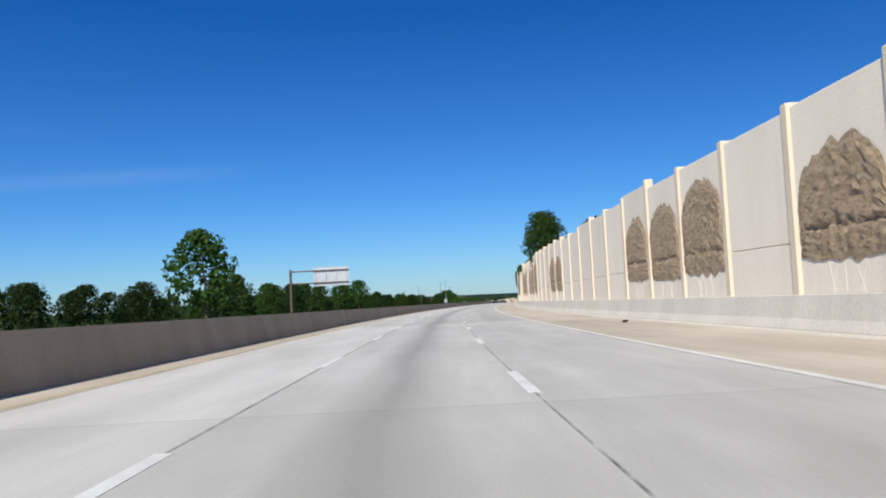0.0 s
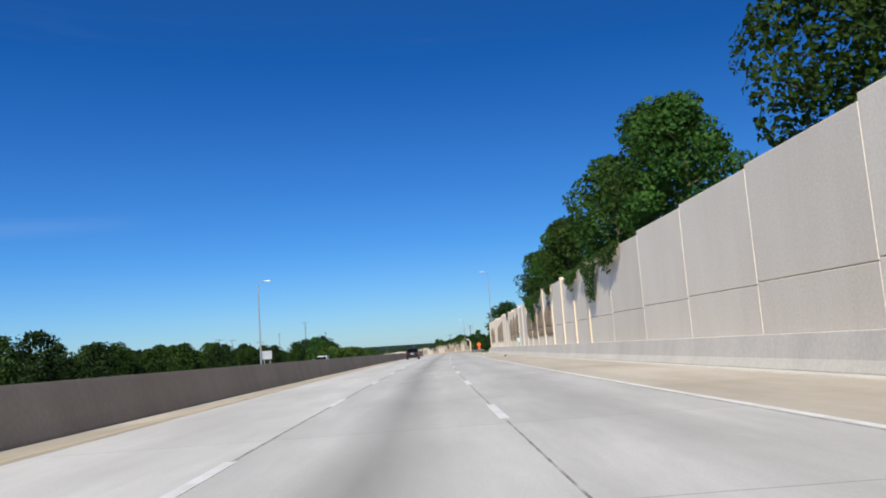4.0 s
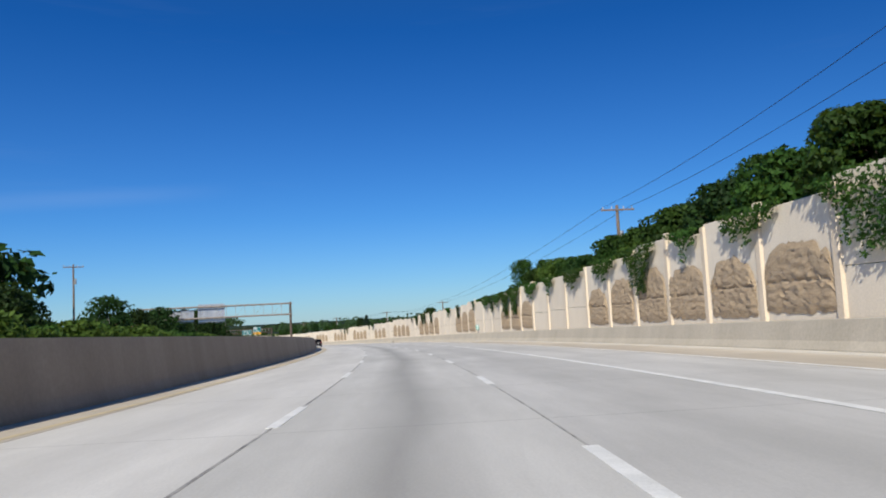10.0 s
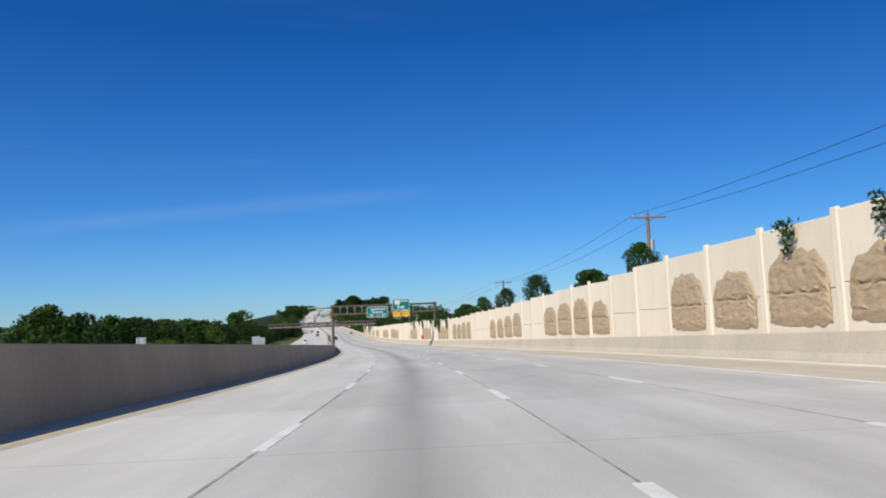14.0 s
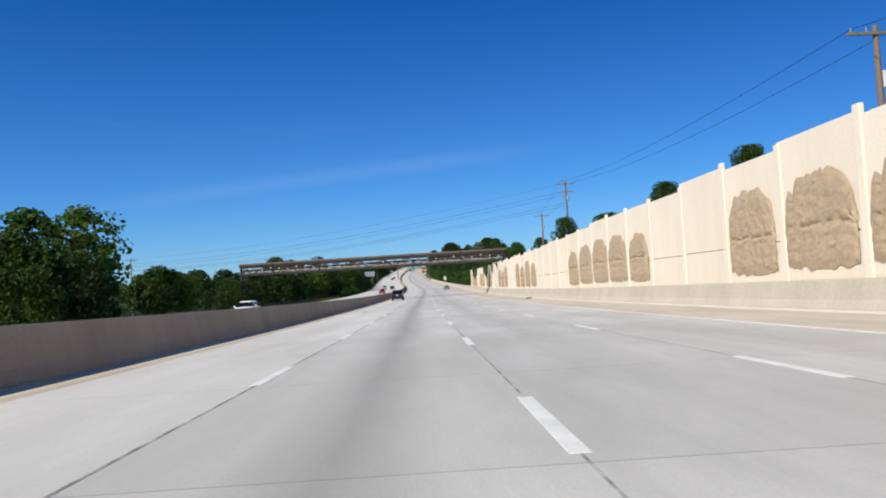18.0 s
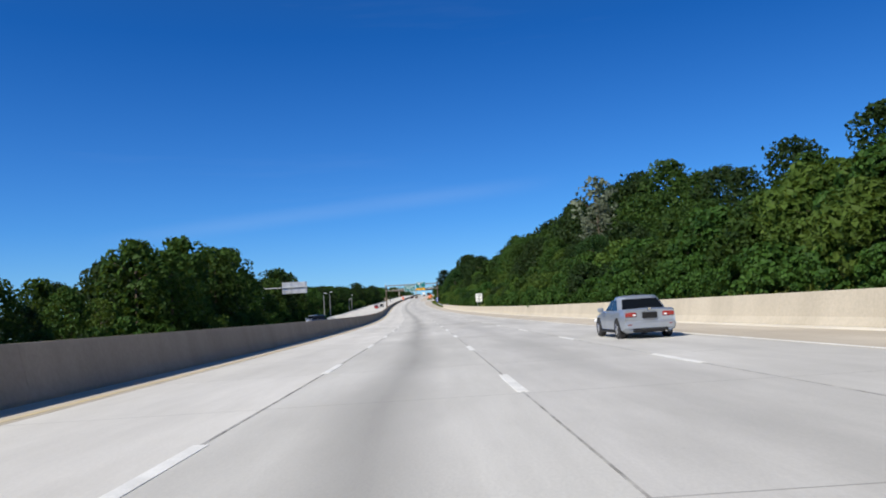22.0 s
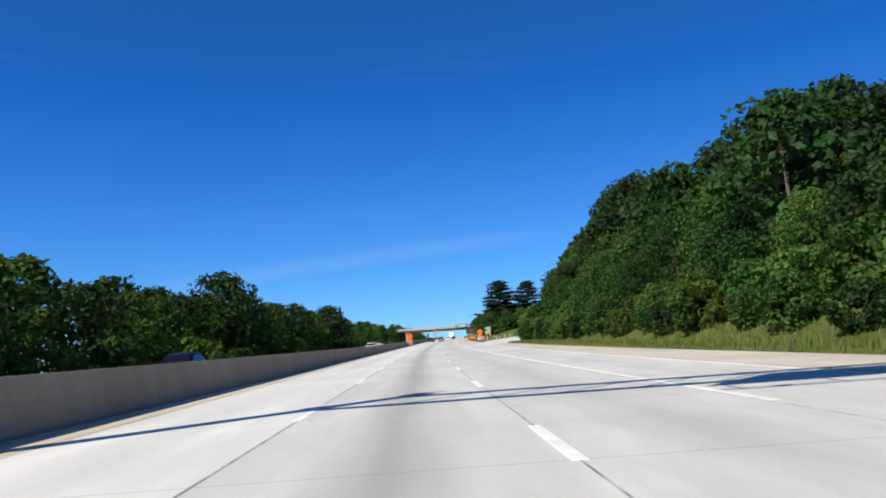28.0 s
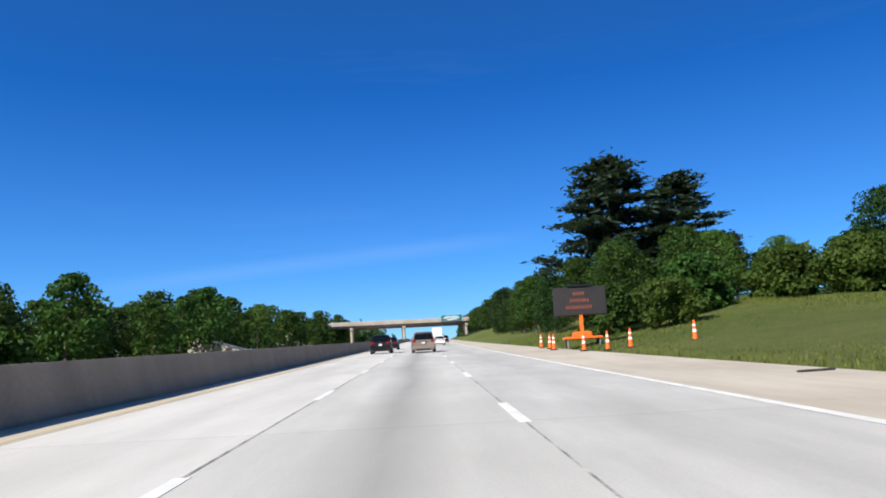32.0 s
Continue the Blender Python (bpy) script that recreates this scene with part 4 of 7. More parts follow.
def plant(key, s, d, height, ground=None, group="", stretch=1.0, back=False):
    """A tree or shrub of that height standing at s, d; back: one of the uncounted rows behind."""
    crown, trunk, h0, label, category = KINDS[key]
    k = height / h0
    if ground is None:
        if d > 0:
            ground = rise(s, max(d - right_edge(s), 0.7)) + 0.0
        else:
            u = max(-d - 23, 0)
            ground = -0.3 - min(u, 40) * 0.02 + 2.2 * noise.noise((s * 0.006, d * 0.02, 3.0)) * min(u / 60, 1) + sink(s, d)
    m = spot(s, d, ground - 0.15, (s * 37.7 + d * 13.1) % 360) @ Matrix.Diagonal((k * stretch, k * stretch, k, 1))
    if back or (category == "shrub" and d < -24):
        BACK.append((key, m))
        return
    name = "pine_tree" if key == "pine" else "shrub" if category == "shrub" else "tree"
    o = thing(name, m, label, category, group)
    put("trunk", trunk, o)
    put("crown", light_crown(key) if (d < -24 or (d > 24 and s < 1840)) and key != "pine" else crown, o)


_rp = random.Random(77)
# ---- plants at the left, beyond the oncoming side ----
plant("ash", 122, -30.8, 12.4, group="trees beyond the oncoming side")
for s, d, h in ((150, -52, 8), (160, -43, 7.5), (177, -46, 10), (186, -50, 9), (193, -44, 8), (205, -49, 9), (216, -46, 8.4), (228, -50, 9.5), (242, -47, 9.2), (256, -55, 10.5), (266, -46, 10.6), (276, -48, 9.2), (288, -46, 11.4), (300, -52, 9)):
    plant(_rp.choice(("oak", "elm", "dark_oak", "maple")), s, d, h, group="trees beyond the oncoming side")
for i in range(15):
    plant(_rp.choice(("oak", "elm", "dark_oak")), 20 + i * 9.5, -60 - _rp.uniform(0, 22), _rp.uniform(5.5, 8), group="trees beyond the oncoming side", back=True)
for i in range(30):
    s = 318 + i * 13 + _rp.uniform(-4, 4)
    plant(_rp.choice(("oak", "elm", "maple", "dark_oak")), s, -50 - _rp.uniform(0, 26), _rp.uniform(5.5, 8.5) * (1.15 if s > 440 else 1.0), group="trees beyond the oncoming side", back=True)
for s, d, h, key in ((468, -36, 5.5, "bush"), (492, -41, 9.2, "oak"), (497, -45, 9.0, "dark_oak"), (509, -40, 8.0, "elm"), (534, -42, 8.4, "dark_oak"), (552, -44, 9.6, "dark_oak"), (557, -45, 12.0, "pine"), (563, -44, 9.0, "elm"), (608, -42, 10.4, "dark_oak"), (614, -42, 9.8, "maple"), (623, -42, 9.8, "dark_oak"), (635, -42, 10.2, "oak"), (663, -42.5, 14.4, "umbrella"), (666, -41, 9.0, "dark_oak"), (659, -43, 8.4, "maple"), (636, -31, 7.6, "dark_oak"), (644, -34, 7.0, "maple"), (694, -38, 10.6, "dark_oak"), (707, -36, 9.0, "maple"), (718, -36, 8.0, "dark_oak"), (712, -39, 8.6, "oak"),
                     (776, -31, 10.5, "dark_oak"), (784, -27, 9.5, "maple"), (795, -31, 12.6, "dark_oak"), (803, -30, 12.6, "maple"), (812, -31, 10.6, "dark_oak"), (821, -35, 12.0, "dark_oak"), (836, -33, 9.5, "maple"), (754, -37.8, 11.8, "dark_oak"), (762, -36, 9.0, "elm"), (788, -25.5, 8.5, "dark_oak")):
    plant(key, s, d, h, group="trees beyond the oncoming side")
for i in range(150):
    plant(_rp.choice(("oak", "elm", "dark_oak", "maple")), 60 + i * 4.6 + _rp.uniform(-2, 2), -64 - _rp.uniform(0, 12), _rp.uniform(5.0, 7.4) * (1.2 if i < 70 else 1.25), group="trees beyond the oncoming side", back=True)
s = 452.0
while s < 766:
    plant(_rp.choice(("bush", "bright_bush", "bright_bush", "dark_bush")), s, -25.6 - _rp.uniform(0, 2.6), _rp.uniform(3.3, 4.5), group="shrubs beyond the oncoming side")
    plant(_rp.choice(("bush", "bright_bush", "dark_bush")), s + 2, -30 - _rp.uniform(0, 3), _rp.uniform(3.6, 5.0), back=True)
    s += _rp.uniform(3.6, 5.4)
s = 770.0
while s < 1010:
    plant(_rp.choice(("bush", "bright_bush", "dark_bush")), s, -27 - _rp.uniform(0, 7), _rp.uniform(1.8, 3.4), group="shrubs beyond the oncoming side")
    s += _rp.uniform(6, 11)
s = 870.0
while s < 1270:
    plant(_rp.choice(("oak", "elm", "dark_oak", "maple", "locust", "ash")), s, -33 - _rp.uniform(0, 5), _rp.uniform(5.5, 8.5), group="trees beyond the oncoming side", back=int(s) % 2 == 0)
    plant(_rp.choice(("oak", "elm", "dark_oak", "maple")), s + 3, -43 - _rp.uniform(0, 14), _rp.uniform(7, 10), group="trees beyond the oncoming side", back=True)
    s += _rp.uniform(6.5, 9.5)
for s, d, h, key in ((1108, -44, 14, "ash"), (1117, -42, 15, "locust"), (1125, -46, 12.5, "ash"), (1096, -40, 10, "elm"), (1326, -29, 11, "elm"), (1331, -27, 10, "oak"), (1345, -30, 13, "ash"), (1351, -33, 12, "elm"), (1376, -33, 8.0, "oak"), (1390, -35, 12, "elm"), (1396, -33, 11, "ash"), (1739, -28.5, 11.4, "dark_oak"), (1755, -28.5, 10.6, "elm"), (1766, -29, 10.2, "elm"), (1781, -28, 12.6, "dark_oak"), (1788, -29, 12.2, "maple"), (1808, -28, 9.8, "dark_oak"), (1232, -37, 12, "grey_tree"), (1262, -33, 10.5, "locust"), (1201, -36, 10.6, "elm"), (1210, -36, 12.0, "ash"), (1220, -36, 10.4, "oak"), (1242, -36, 11.2, "elm"), (1290, -36, 12.0, "oak"), (1300, -38, 15.0, "grey_tree"), (1360, -29.5, 12.8, "oak"), (1369, -29.5, 13.6, "ash"), (1416, -29.5, 12.4, "dark_oak"), (1425, -30, 12.0, "maple"), (1440, -31, 11.0, "oak"), (1692, -30, 14.0, "dark_oak"), (1703, -30.5, 12.0, "maple")):
    plant(key, s, d, h, group="trees beyond the oncoming side")
s = 1262.0
while s < 1505:
    plant(_rp.choice(("oak", "elm", "dark_oak", "maple", "ash", "locust")), s, -28.5 - _rp.uniform(0, 4), _rp.uniform(6.5, 10.5) * (0.6 if 1297 < s < 1322 or 1372 < s < 1384 else 1.0), group="trees beyond the oncoming side", back=int(s) % 2 == 0)
    plant(_rp.choice(("oak", "dark_oak", "maple")), s + 3, -38 - _rp.uniform(0, 8), _rp.uniform(8.5, 11.5) * (0.66 if 1308 < s < 1342 else 1.0), group="trees beyond the oncoming side", back=True)
    plant(_rp.choice(("bush", "dark_bush", "bright_bush")), s + 2, -25.5 - _rp.uniform(0, 1.5), _rp.uniform(2.0, 3.4), group="shrubs beyond the oncoming side")
    s += _rp.uniform(6.0, 8.5)
while s < 1830:
    k = float(np.interp(s, (1505, 1690, 1736, 1747, 1755, 1766, 1772, 1780, 1790, 1799, 1809, 1820, 1845), (10.5, 11.0, 10.8, 9.2, 9.8, 9.4, 9.6, 11.0, 11.0, 9.6, 9.0, 7.9, 7.6)))
    plant(_rp.choice(("oak", "dark_oak", "dark_oak", "maple", "elm", "ash")), s, -28.5 - _rp.uniform(0, 4), _rp.uniform(0.78, 1.04) * k, group="trees beyond the oncoming side", back=int(s) % 2 == 0)
    plant(_rp.choice(("oak", "dark_oak", "maple")), s + 3, -38 - _rp.uniform(0, 8), _rp.uniform(0.85, 1.2) * k, group="trees beyond the oncoming side", back=True)
    plant(_rp.choice(("bush", "dark_bush", "bright_bush")), s + 2, -25.5 - _rp.uniform(0, 1.5), _rp.uniform(2.4, 4.0), group="shrubs beyond the oncoming side")
    s += _rp.uniform(6.0, 8.5)
while s < 2130:
    plant(_rp.choice(("oak", "elm", "elm", "locust", "ash")), s, -28 - _rp.uniform(0, 8), _rp.uniform(6.4, 9.6) * (1.0 if s < 1890 else 1.18), group="trees beyond the oncoming side", back=s > 1960)
    plant(_rp.choice(("oak", "elm", "maple")), s + 4, -42 - _rp.uniform(0, 16), _rp.uniform(8.5, 12), group="trees beyond the oncoming side", back=True)
    s += _rp.uniform(7.5, 12)

# ---- plants at the right ----
for s, d, h, key in ((104, 16, 3.5, "dark_bush"), (147, 13.6, 9.0, "oak"), (154, 14.5, 8.5, "ash"), (236, 14, 4.5, "bush"), (252, 14, 6, "elm"), (266, 14, 8, "oak"), (281, 13.8, 8.0, "elm"), (289, 15, 10.0, "oak"), (297, 14, 9, "ash"),
                     (305, 16, 9.5, "elm"), (317, 13.8, 8.2, "oak"), (324, 14.5, 8.8, "ash"), (331, 15, 7.5, "elm"), (346, 14.5, 8.5, "oak"), (352, 15.5, 7.5, "elm")):
    plant(key, s, d, h, group="trees behind the sound wall")
for i in range(24):
    s = 416 + i * 5.4
    far = max(0.0, (s - 430) / 110)
    plant(_rp.choice(("dark_oak", "maple", "oak", "dark_oak")), s, 27 + _rp.uniform(-2, 5) - 5 * far, _rp.uniform(6.0, 8.4), group="wood beside the slip road", back=i % 3 == 2)
    plant(_rp.choice(("dark_oak", "maple", "oak")), s + 2, 37 + _rp.uniform(-3, 6), _rp.uniform(6.5, 9.0) if s < 480 else _rp.uniform(8.5, 11.5), group="wood beside the slip road", back=True)
    plant(_rp.choice(("dark_bush", "bush", "dark_bush", "bright_bush")), s + 1, 22.5 - 3.5 * far + _rp.uniform(-0.8, 0.8), _rp.uniform(2.0, 3.4), group="shrubs beside the slip road")
for s, d, h in ((524, 17.5, 2.6), (528, 16.4, 3.2), (532, 18.0, 3.6), (536, 15.8, 3.0), (540, 16.0, 4.2), (543, 17.5, 4.6), (544.4, 16.4, 3.2), (538, 20, 4.8), (544, 22, 5.5), (547, 15.4, 2.0), (549, 17.4, 2.2), (552, 19.5, 2.4), (548, 21.5, 2.4), (554, 23.5, 2.4)):
    plant(_rp.choice(("dark_bush", "bush", "dark_bush")), s, d, h, group="shrubs beside the slip road")
for s, d, h in ((590, 17, 4.2), (597, 17, 4.6), (603, 17, 4.4), (611, 16.5, 3.6), (638, 16.5, 3.2), (646, 17, 4.0), (653, 17, 4.8)):
    plant("elm", s, d, h, group="trees behind the sound wall")
plant("maple", 522.5, 24.8, 17.0, group="wood beside the slip road", stretch=1.02)
plant("dark_oak", 527, 26.5, 15.5, group="wood beside the slip road")
plant("dark_oak", 562, 30, 6.8, group="trees behind the sound wall", stretch=0.72)
plant("maple", 572, 32, 4.6, group="trees behind the sound wall", stretch=0.8)
plant("oak", 569, 20, 5.0, group="trees behind the sound wall", stretch=0.9)
plant("dark_oak", 484, 30, 11.2, group="wood beside the slip road")
plant("dark_oak", 470, 24.0, 8.5, group="wood beside the slip road")
plant("locust", 462, 21.5, 5.0, group="wood beside the slip road")
for i in range(26):
    s = 545 + i * 5.2
    k = 0.7 if s < 575 else 0.85 if s < 640 else 0.5
    plant(_rp.choice(("bush", "bright_bush", "dark_bush", "bush")), s, right_edge(s) + 1.9 + _rp.uniform(0, 1), _rp.uniform(2.2, 3.6) * k, group="shrubs on top of the wall")
    if i % 2 == 0 and s > 580:
        plant(_rp.choice(("oak", "dark_oak", "elm")), s + 2, 19 + _rp.uniform(0, 5), _rp.uniform(3.2, 4.8) * k, group="trees behind the sound wall")
for i in range(24):
    s = 586 + i * 2.7
    plant(_rp.choice(("bush", "dark_bush", "bush", "bright_bush")), s, right_edge(s) + 2.0 + 3.2 * (i % 2) + _rp.uniform(0, 0.8), _rp.uniform(2.5, 3.4) * (1.0 if s < 622 else 0.75), group="shrubs on top of the wall")
for s, d, h, key in ((720, 17, 2.6, "bush"), (768, 15, 1.8, "bush"), (773, 14.6, 1.6, "dark_bush"), (800, 18, 4.5, "pine"), (812, 19, 4, "dark_oak"), (842, 17, 3.5, "elm"), (858, 18, 3.0, "bush"), (880, 18, 4.5, "dark_oak"), (895, 17, 4, "elm"), (917, 18, 4, "oak"),
                     (922, 17, 2.6, "bush"), (931, 18, 3.4, "dark_oak"), (936, 18, 3.6, "oak"), (941, 18.5, 3.2, "dark_oak"), (947, 19, 3.0, "elm"), (956, 20, 3.0, "oak"), (966, 18, 2.0, "bush"), (978, 17, 3, "bush"), (1010, 19, 3.5, "elm"), (1030, 21, 4, "oak"), (1062, 20, 3.6, "elm"), (1084, 22, 4.6, "oak"), (1096, 20, 3.4, "bush"),
                     (1118, 19.5, 5.2, "oak"), (1150, 21, 4.5, "elm"), (1166, 19, 4.5, "oak"), (1180, 20, 5.5, "elm"), (1192, 18, 5, "dark_oak"), (1204, 19, 6.5, "oak"), (1214, 17.5, 3.2, "bright_bush"), (1222, 17, 3.4, "bush"), (1230, 18, 5.5, "elm"), (1207, 16.2, 2.6, "bright_bush")):
    plant(key, s, d, h, group="trees behind the sound wall")
s = 1241.0
while s < 1700:
    base = (15.2 if not 1391 < s < 1409 else 17.4) if s < 1520 else 17.2
    tall = float(np.interp(s, (1240, 1286, 1298, 1320, 1341, 1357, 1371, 1386, 1400, 1412, 1418, 1430, 1446, 1470, 1500, 1560, 1618, 1630, 1650, 1700), (0.62, 0.60, 0.62, 0.66, 0.8, 1.18, 1.0, 0.9, 0.95, 1.25, 1.05, 0.7, 0.75, 0.95, 0.85, 0.68, 0.75, 1.0, 1.05, 1.08)))
    g = "wood on the bank"
    dip = lambda q, d: 0.4 if abs(q - 1424 - 2.6 * (d - 20)) < 11 else 1.0
    plant(_rp.choice(("bush", "bright_bush", "dark_bush", "bush")), s, base + _rp.uniform(0, 1.2), _rp.uniform(2.0, 3.4), group="shrubs on the bank")
    plant(_rp.choice(("bush", "bright_bush", "bush")), s + 2.6, base + 2.2 + _rp.uniform(0, 1.2), _rp.uniform(2.6, 4.2), group="shrubs on the bank")
    plant(_rp.choice(("elm", "oak", "dark_oak", "locust", "maple")), s + 1, base + 5 + _rp.uniform(-1, 1.5), _rp.uniform(5.5, 8.0) * tall * dip(s + 1, base + 5), group=g, back=int(s) % 3 == 0)
    plant(_rp.choice(("oak", "dark_oak", "maple", "elm", "ash")), s + 4, base + 11 + _rp.uniform(-1, 2), _rp.uniform(7.0, 10.0) * tall * dip(s + 4, base + 11), group=g, back=True)
    if s > 1330:
        plant(_rp.choice(("oak", "dark_oak", "maple", "ash")), s + 2, base + 18 + _rp.uniform(-1, 3), _rp.uniform(8.5, 12.5) * tall * dip(s + 2, base + 18), group=g, back=True)
    s += _rp.uniform(5.2, 7.2)
for i in range(6):
    plant(("bush", "bright_bush", "dark_bush")[i % 3], 1391.5 + i * 3.2, 16.0 + 0.5 * (i % 2), 1.5, group="shrubs on the bank")
for s, d, h, key in ((1350, 26, 12.5, "grey_tree"), (1342, 24, 9, "grey_tree"), (1398, 22, 9, "elm"), (1405, 24, 10, "oak"), (1627, 25, 12.2, "dark_oak"), (1637, 30, 12.6, "dark_oak"), (1655, 27, 12.8, "maple"), (1478, 23, 11, "maple")):
    plant(key, s, d, h, group="wood on the bank")
RAMP = ((1706, 11.2), (1728, 13.0), (1748, 15.8), (1768, 20.0), (1790, 26.5), (1815, 36.0), (1842, 49.0), (1868, 66.0))
for i in range(28):
    s = 1702 + i * 6.2
    e = float(np.interp(s, [p[0] for p in RAMP], [p[1] for p in RAMP])) + 5.5
    plant(_rp.choice(("bush", "bright_bush", "bush", "dark_bush")), s, e + _rp.uniform(0, 1), _rp.uniform(2.6, 4.0), group="wood beyond the exit ramp")
    plant(_rp.choice(("bush", "bright_bush", "elm")), s + 3, e + 2.6 + _rp.uniform(0, 1), _rp.uniform(4, 6), group="wood beyond the exit ramp")
    plant(_rp.choice(("oak", "dark_oak", "maple", "elm")), s, e + 6.5 + _rp.uniform(0, 1), _rp.uniform(8, 10.5), group="wood beyond the exit ramp")
    plant(_rp.choice(("oak", "dark_oak", "maple", "elm")), s + 3, e + 12 + _rp.uniform(0, 2), _rp.uniform(11, 14.5) if s < 1768 else _rp.uniform(8, 10.5), group="wood beyond the exit ramp", back=i % 2 == 0 and i < 14)
    plant(_rp.choice(("oak", "dark_oak", "maple")), s, e + 19 + _rp.uniform(0, 2), _rp.uniform(14, 18) if s < 1768 else _rp.uniform(9, 11.5), group="wood beyond the exit ramp", back=True)
plant("pine", 1872, 23.5, 19.8, group="pines by the exit", stretch=1.7)
plant("pine", 1881, 35.0, 18.6, group="pines by the exit", stretch=1.4)
plant("pine", 1930, 62.0, 15.0, group="pines by the exit")
for s, d, h, key in ((1846, 17.5, 7.0, "elm"), (1853, 19.0, 8.0, "oak"), (1862, 17.0, 7.6, "oak"), (1870, 15.5, 6.6, "dark_oak"), (1850, 24.0, 7.8, "elm"), (1858, 30, 7.4, "locust"), (1868, 35, 7.2, "oak"), (1884, 40, 7.6, "elm"), (1842, 15.3, 4, "bush"), (1838, 18.5, 3.6, "bright_bush"),
                     (1850, 33, 5.6, "locust"), (1846, 38, 5.0, "bright_bush"), (1856, 42, 5.8, "oak"), (1862, 45, 5.6, "elm"), (1857, 48, 10.6, "dark_oak"), (1872, 54, 8, "maple"), (1886, 60, 8, "dark_oak"), (1905, 44, 8, "oak"), (1876, 70, 11.5, "oak"), (1884, 77, 12.0, "maple"), (1893, 85, 12.5, "dark_oak"), (1898, 69, 9.0, "elm"), (1903, 76, 10.5, "oak")):
    plant(key, s, d, h, group="trees behind the exit gore")
for i in range(14):
    plant(_rp.choice(("bush", "bright_bush", "dark_bush", "bush")), 1845 + (i % 5) * 4.5, 23 + i * 1.7, _rp.uniform(3.6, 5.2), group="shrubs behind the exit gore")
s = 1878.0
while s < 2130:
    plant(_rp.choice(("oak", "dark_oak", "elm", "maple")), s, 15.5 + _rp.uniform(0, 3), _rp.uniform(6, 8.5), group="trees ahead on the verge", back=s > 1930)
    plant(_rp.choice(("oak", "dark_oak", "maple")), s + 4, 25 + _rp.uniform(0, 8), _rp.uniform(8, 10.5), group="trees ahead on the verge", back=True)
    s += _rp.uniform(7, 10)


for i in range(16):
    plant(_rp.choice(("oak", "dark_oak", "maple")), 1846 + i * 5.5, 46 + i * 2.4 + _rp.uniform(-3, 3), _rp.uniform(5.5, 7.5) if i < 9 else _rp.uniform(8, 11), back=True)
for i in range(24):
    plant(_rp.choice(("oak", "elm", "dark_oak", "maple")), 1796 + i * 5.0, -34 - _rp.uniform(0, 8), _rp.uniform(6.2, 9.0), back=True)


for i in range(105):
    s = 1240 + i * 2.6
    if 1392 < s < 1407:
        continue
    plant(_rp.choice(("dark_bush", "bush", "dark_bush")), s, right_edge(s) + 1.4 + _rp.uniform(0, 0.7), _rp.uniform(1.4, 2.3), back=True)


def join_back(name, keys, material, label):
    """The rows behind the first: fewer and larger leaves, all one wood."""
    vs = []
    for key, m in BACK:
        if key not in keys:
            continue
        crown = KINDS[key][0]
        co = np.empty(len(crown.vertices) * 3)
        crown.vertices.foreach_get("co", co)
        shrub = KINDS[key][4] == "shrub"
        co = co.reshape(-1, 4, 3)[::2 if shrub else 4]
        mid = co.mean(1, keepdims=True)
        co = (mid + (co - mid) * (1.35 if shrub else 1.75)).reshape(-1, 3)
        mm = np.array(m)
        vs.append(co @ mm[:3, :3].T + mm[:3, 3])
    v = np.concatenate(vs)
    tagged(put(name, cards_mesh(name, v, np.arange(len(v)).reshape(-1, 4), M[material])), label, name, "", "stuff")


join_back("wood", ("oak", "elm", "ash", "locust", "grey_tree"), "leaf", "leafy green wood behind the first trees")
join_back("dark_wood", ("maple", "dark_oak", "umbrella", "pine"), "leaf_dark", "dense dark green wood behind the first trees")
join_back("undergrowth", ("bush", "dark_bush"), "leaf", "green undergrowth along the verges")
join_back("light_undergrowth", ("bright_bush",), "leaf_bright", "light green undergrowth along the verges")


# ---- creepers on the wall ----
def make_vine(seed, w, drop):
    rng = np.random.default_rng(seed)
    pts, nrm = [], []
    n = int(w * 3)
    for i in range(n):
        x = -w / 2 + w * (i + 0.5) / n
        ln = drop * (0.45 + 1.1 * abs(noise.noise((x * 1.7, seed, 0.5)))) * (1 - (abs(x) / (w / 2)) ** 2.2)
        k = int(40 + 52 * ln)
        z = -ln * rng.uniform(0, 1, k) ** 0.8 + 0.15 * rng.uniform(0, 1, k)
        y = -0.16 - 0.16 * rng.uniform(0, 1, k) * (1 + 0.8 * np.exp(-np.abs(z)))
        y[z > 0.08] = rng.uniform(-0.25, 0.45, int((z > 0.08).sum()))
        pts.append(np.stack([x + rng.normal(0, 0.16, k), y, z], 1))
        nrm.append(np.tile([0, -1.2, 0.5], (k, 1)))
    v, f = leaf_cards(np.concatenate(pts), np.concatenate(nrm), 0.075, rng)
    return cards_mesh("creeper", v, f, M["leaf_dark"] if seed % 2 else M["leaf"])


VINES = [make_vine(40 + i, w, drop) for i, (w, drop) in enumerate(((3.2, 1.2), (1.9, 2.7), (4.5, 1.6), (1.0, 1.0), (5.0, 2.6), (1.4, 1.5)))]


def creeper(s, i):
    m = spot(s, right_edge(s) + 0.56, wall_height(s) + 0.05) @ Matrix.Rotation(radians(-90), 4, "Z")
    tagged(put("creeper", VINES[i], None, "", m), "green creeper hanging over the wall's top", "creeper", "creepers on the wall")


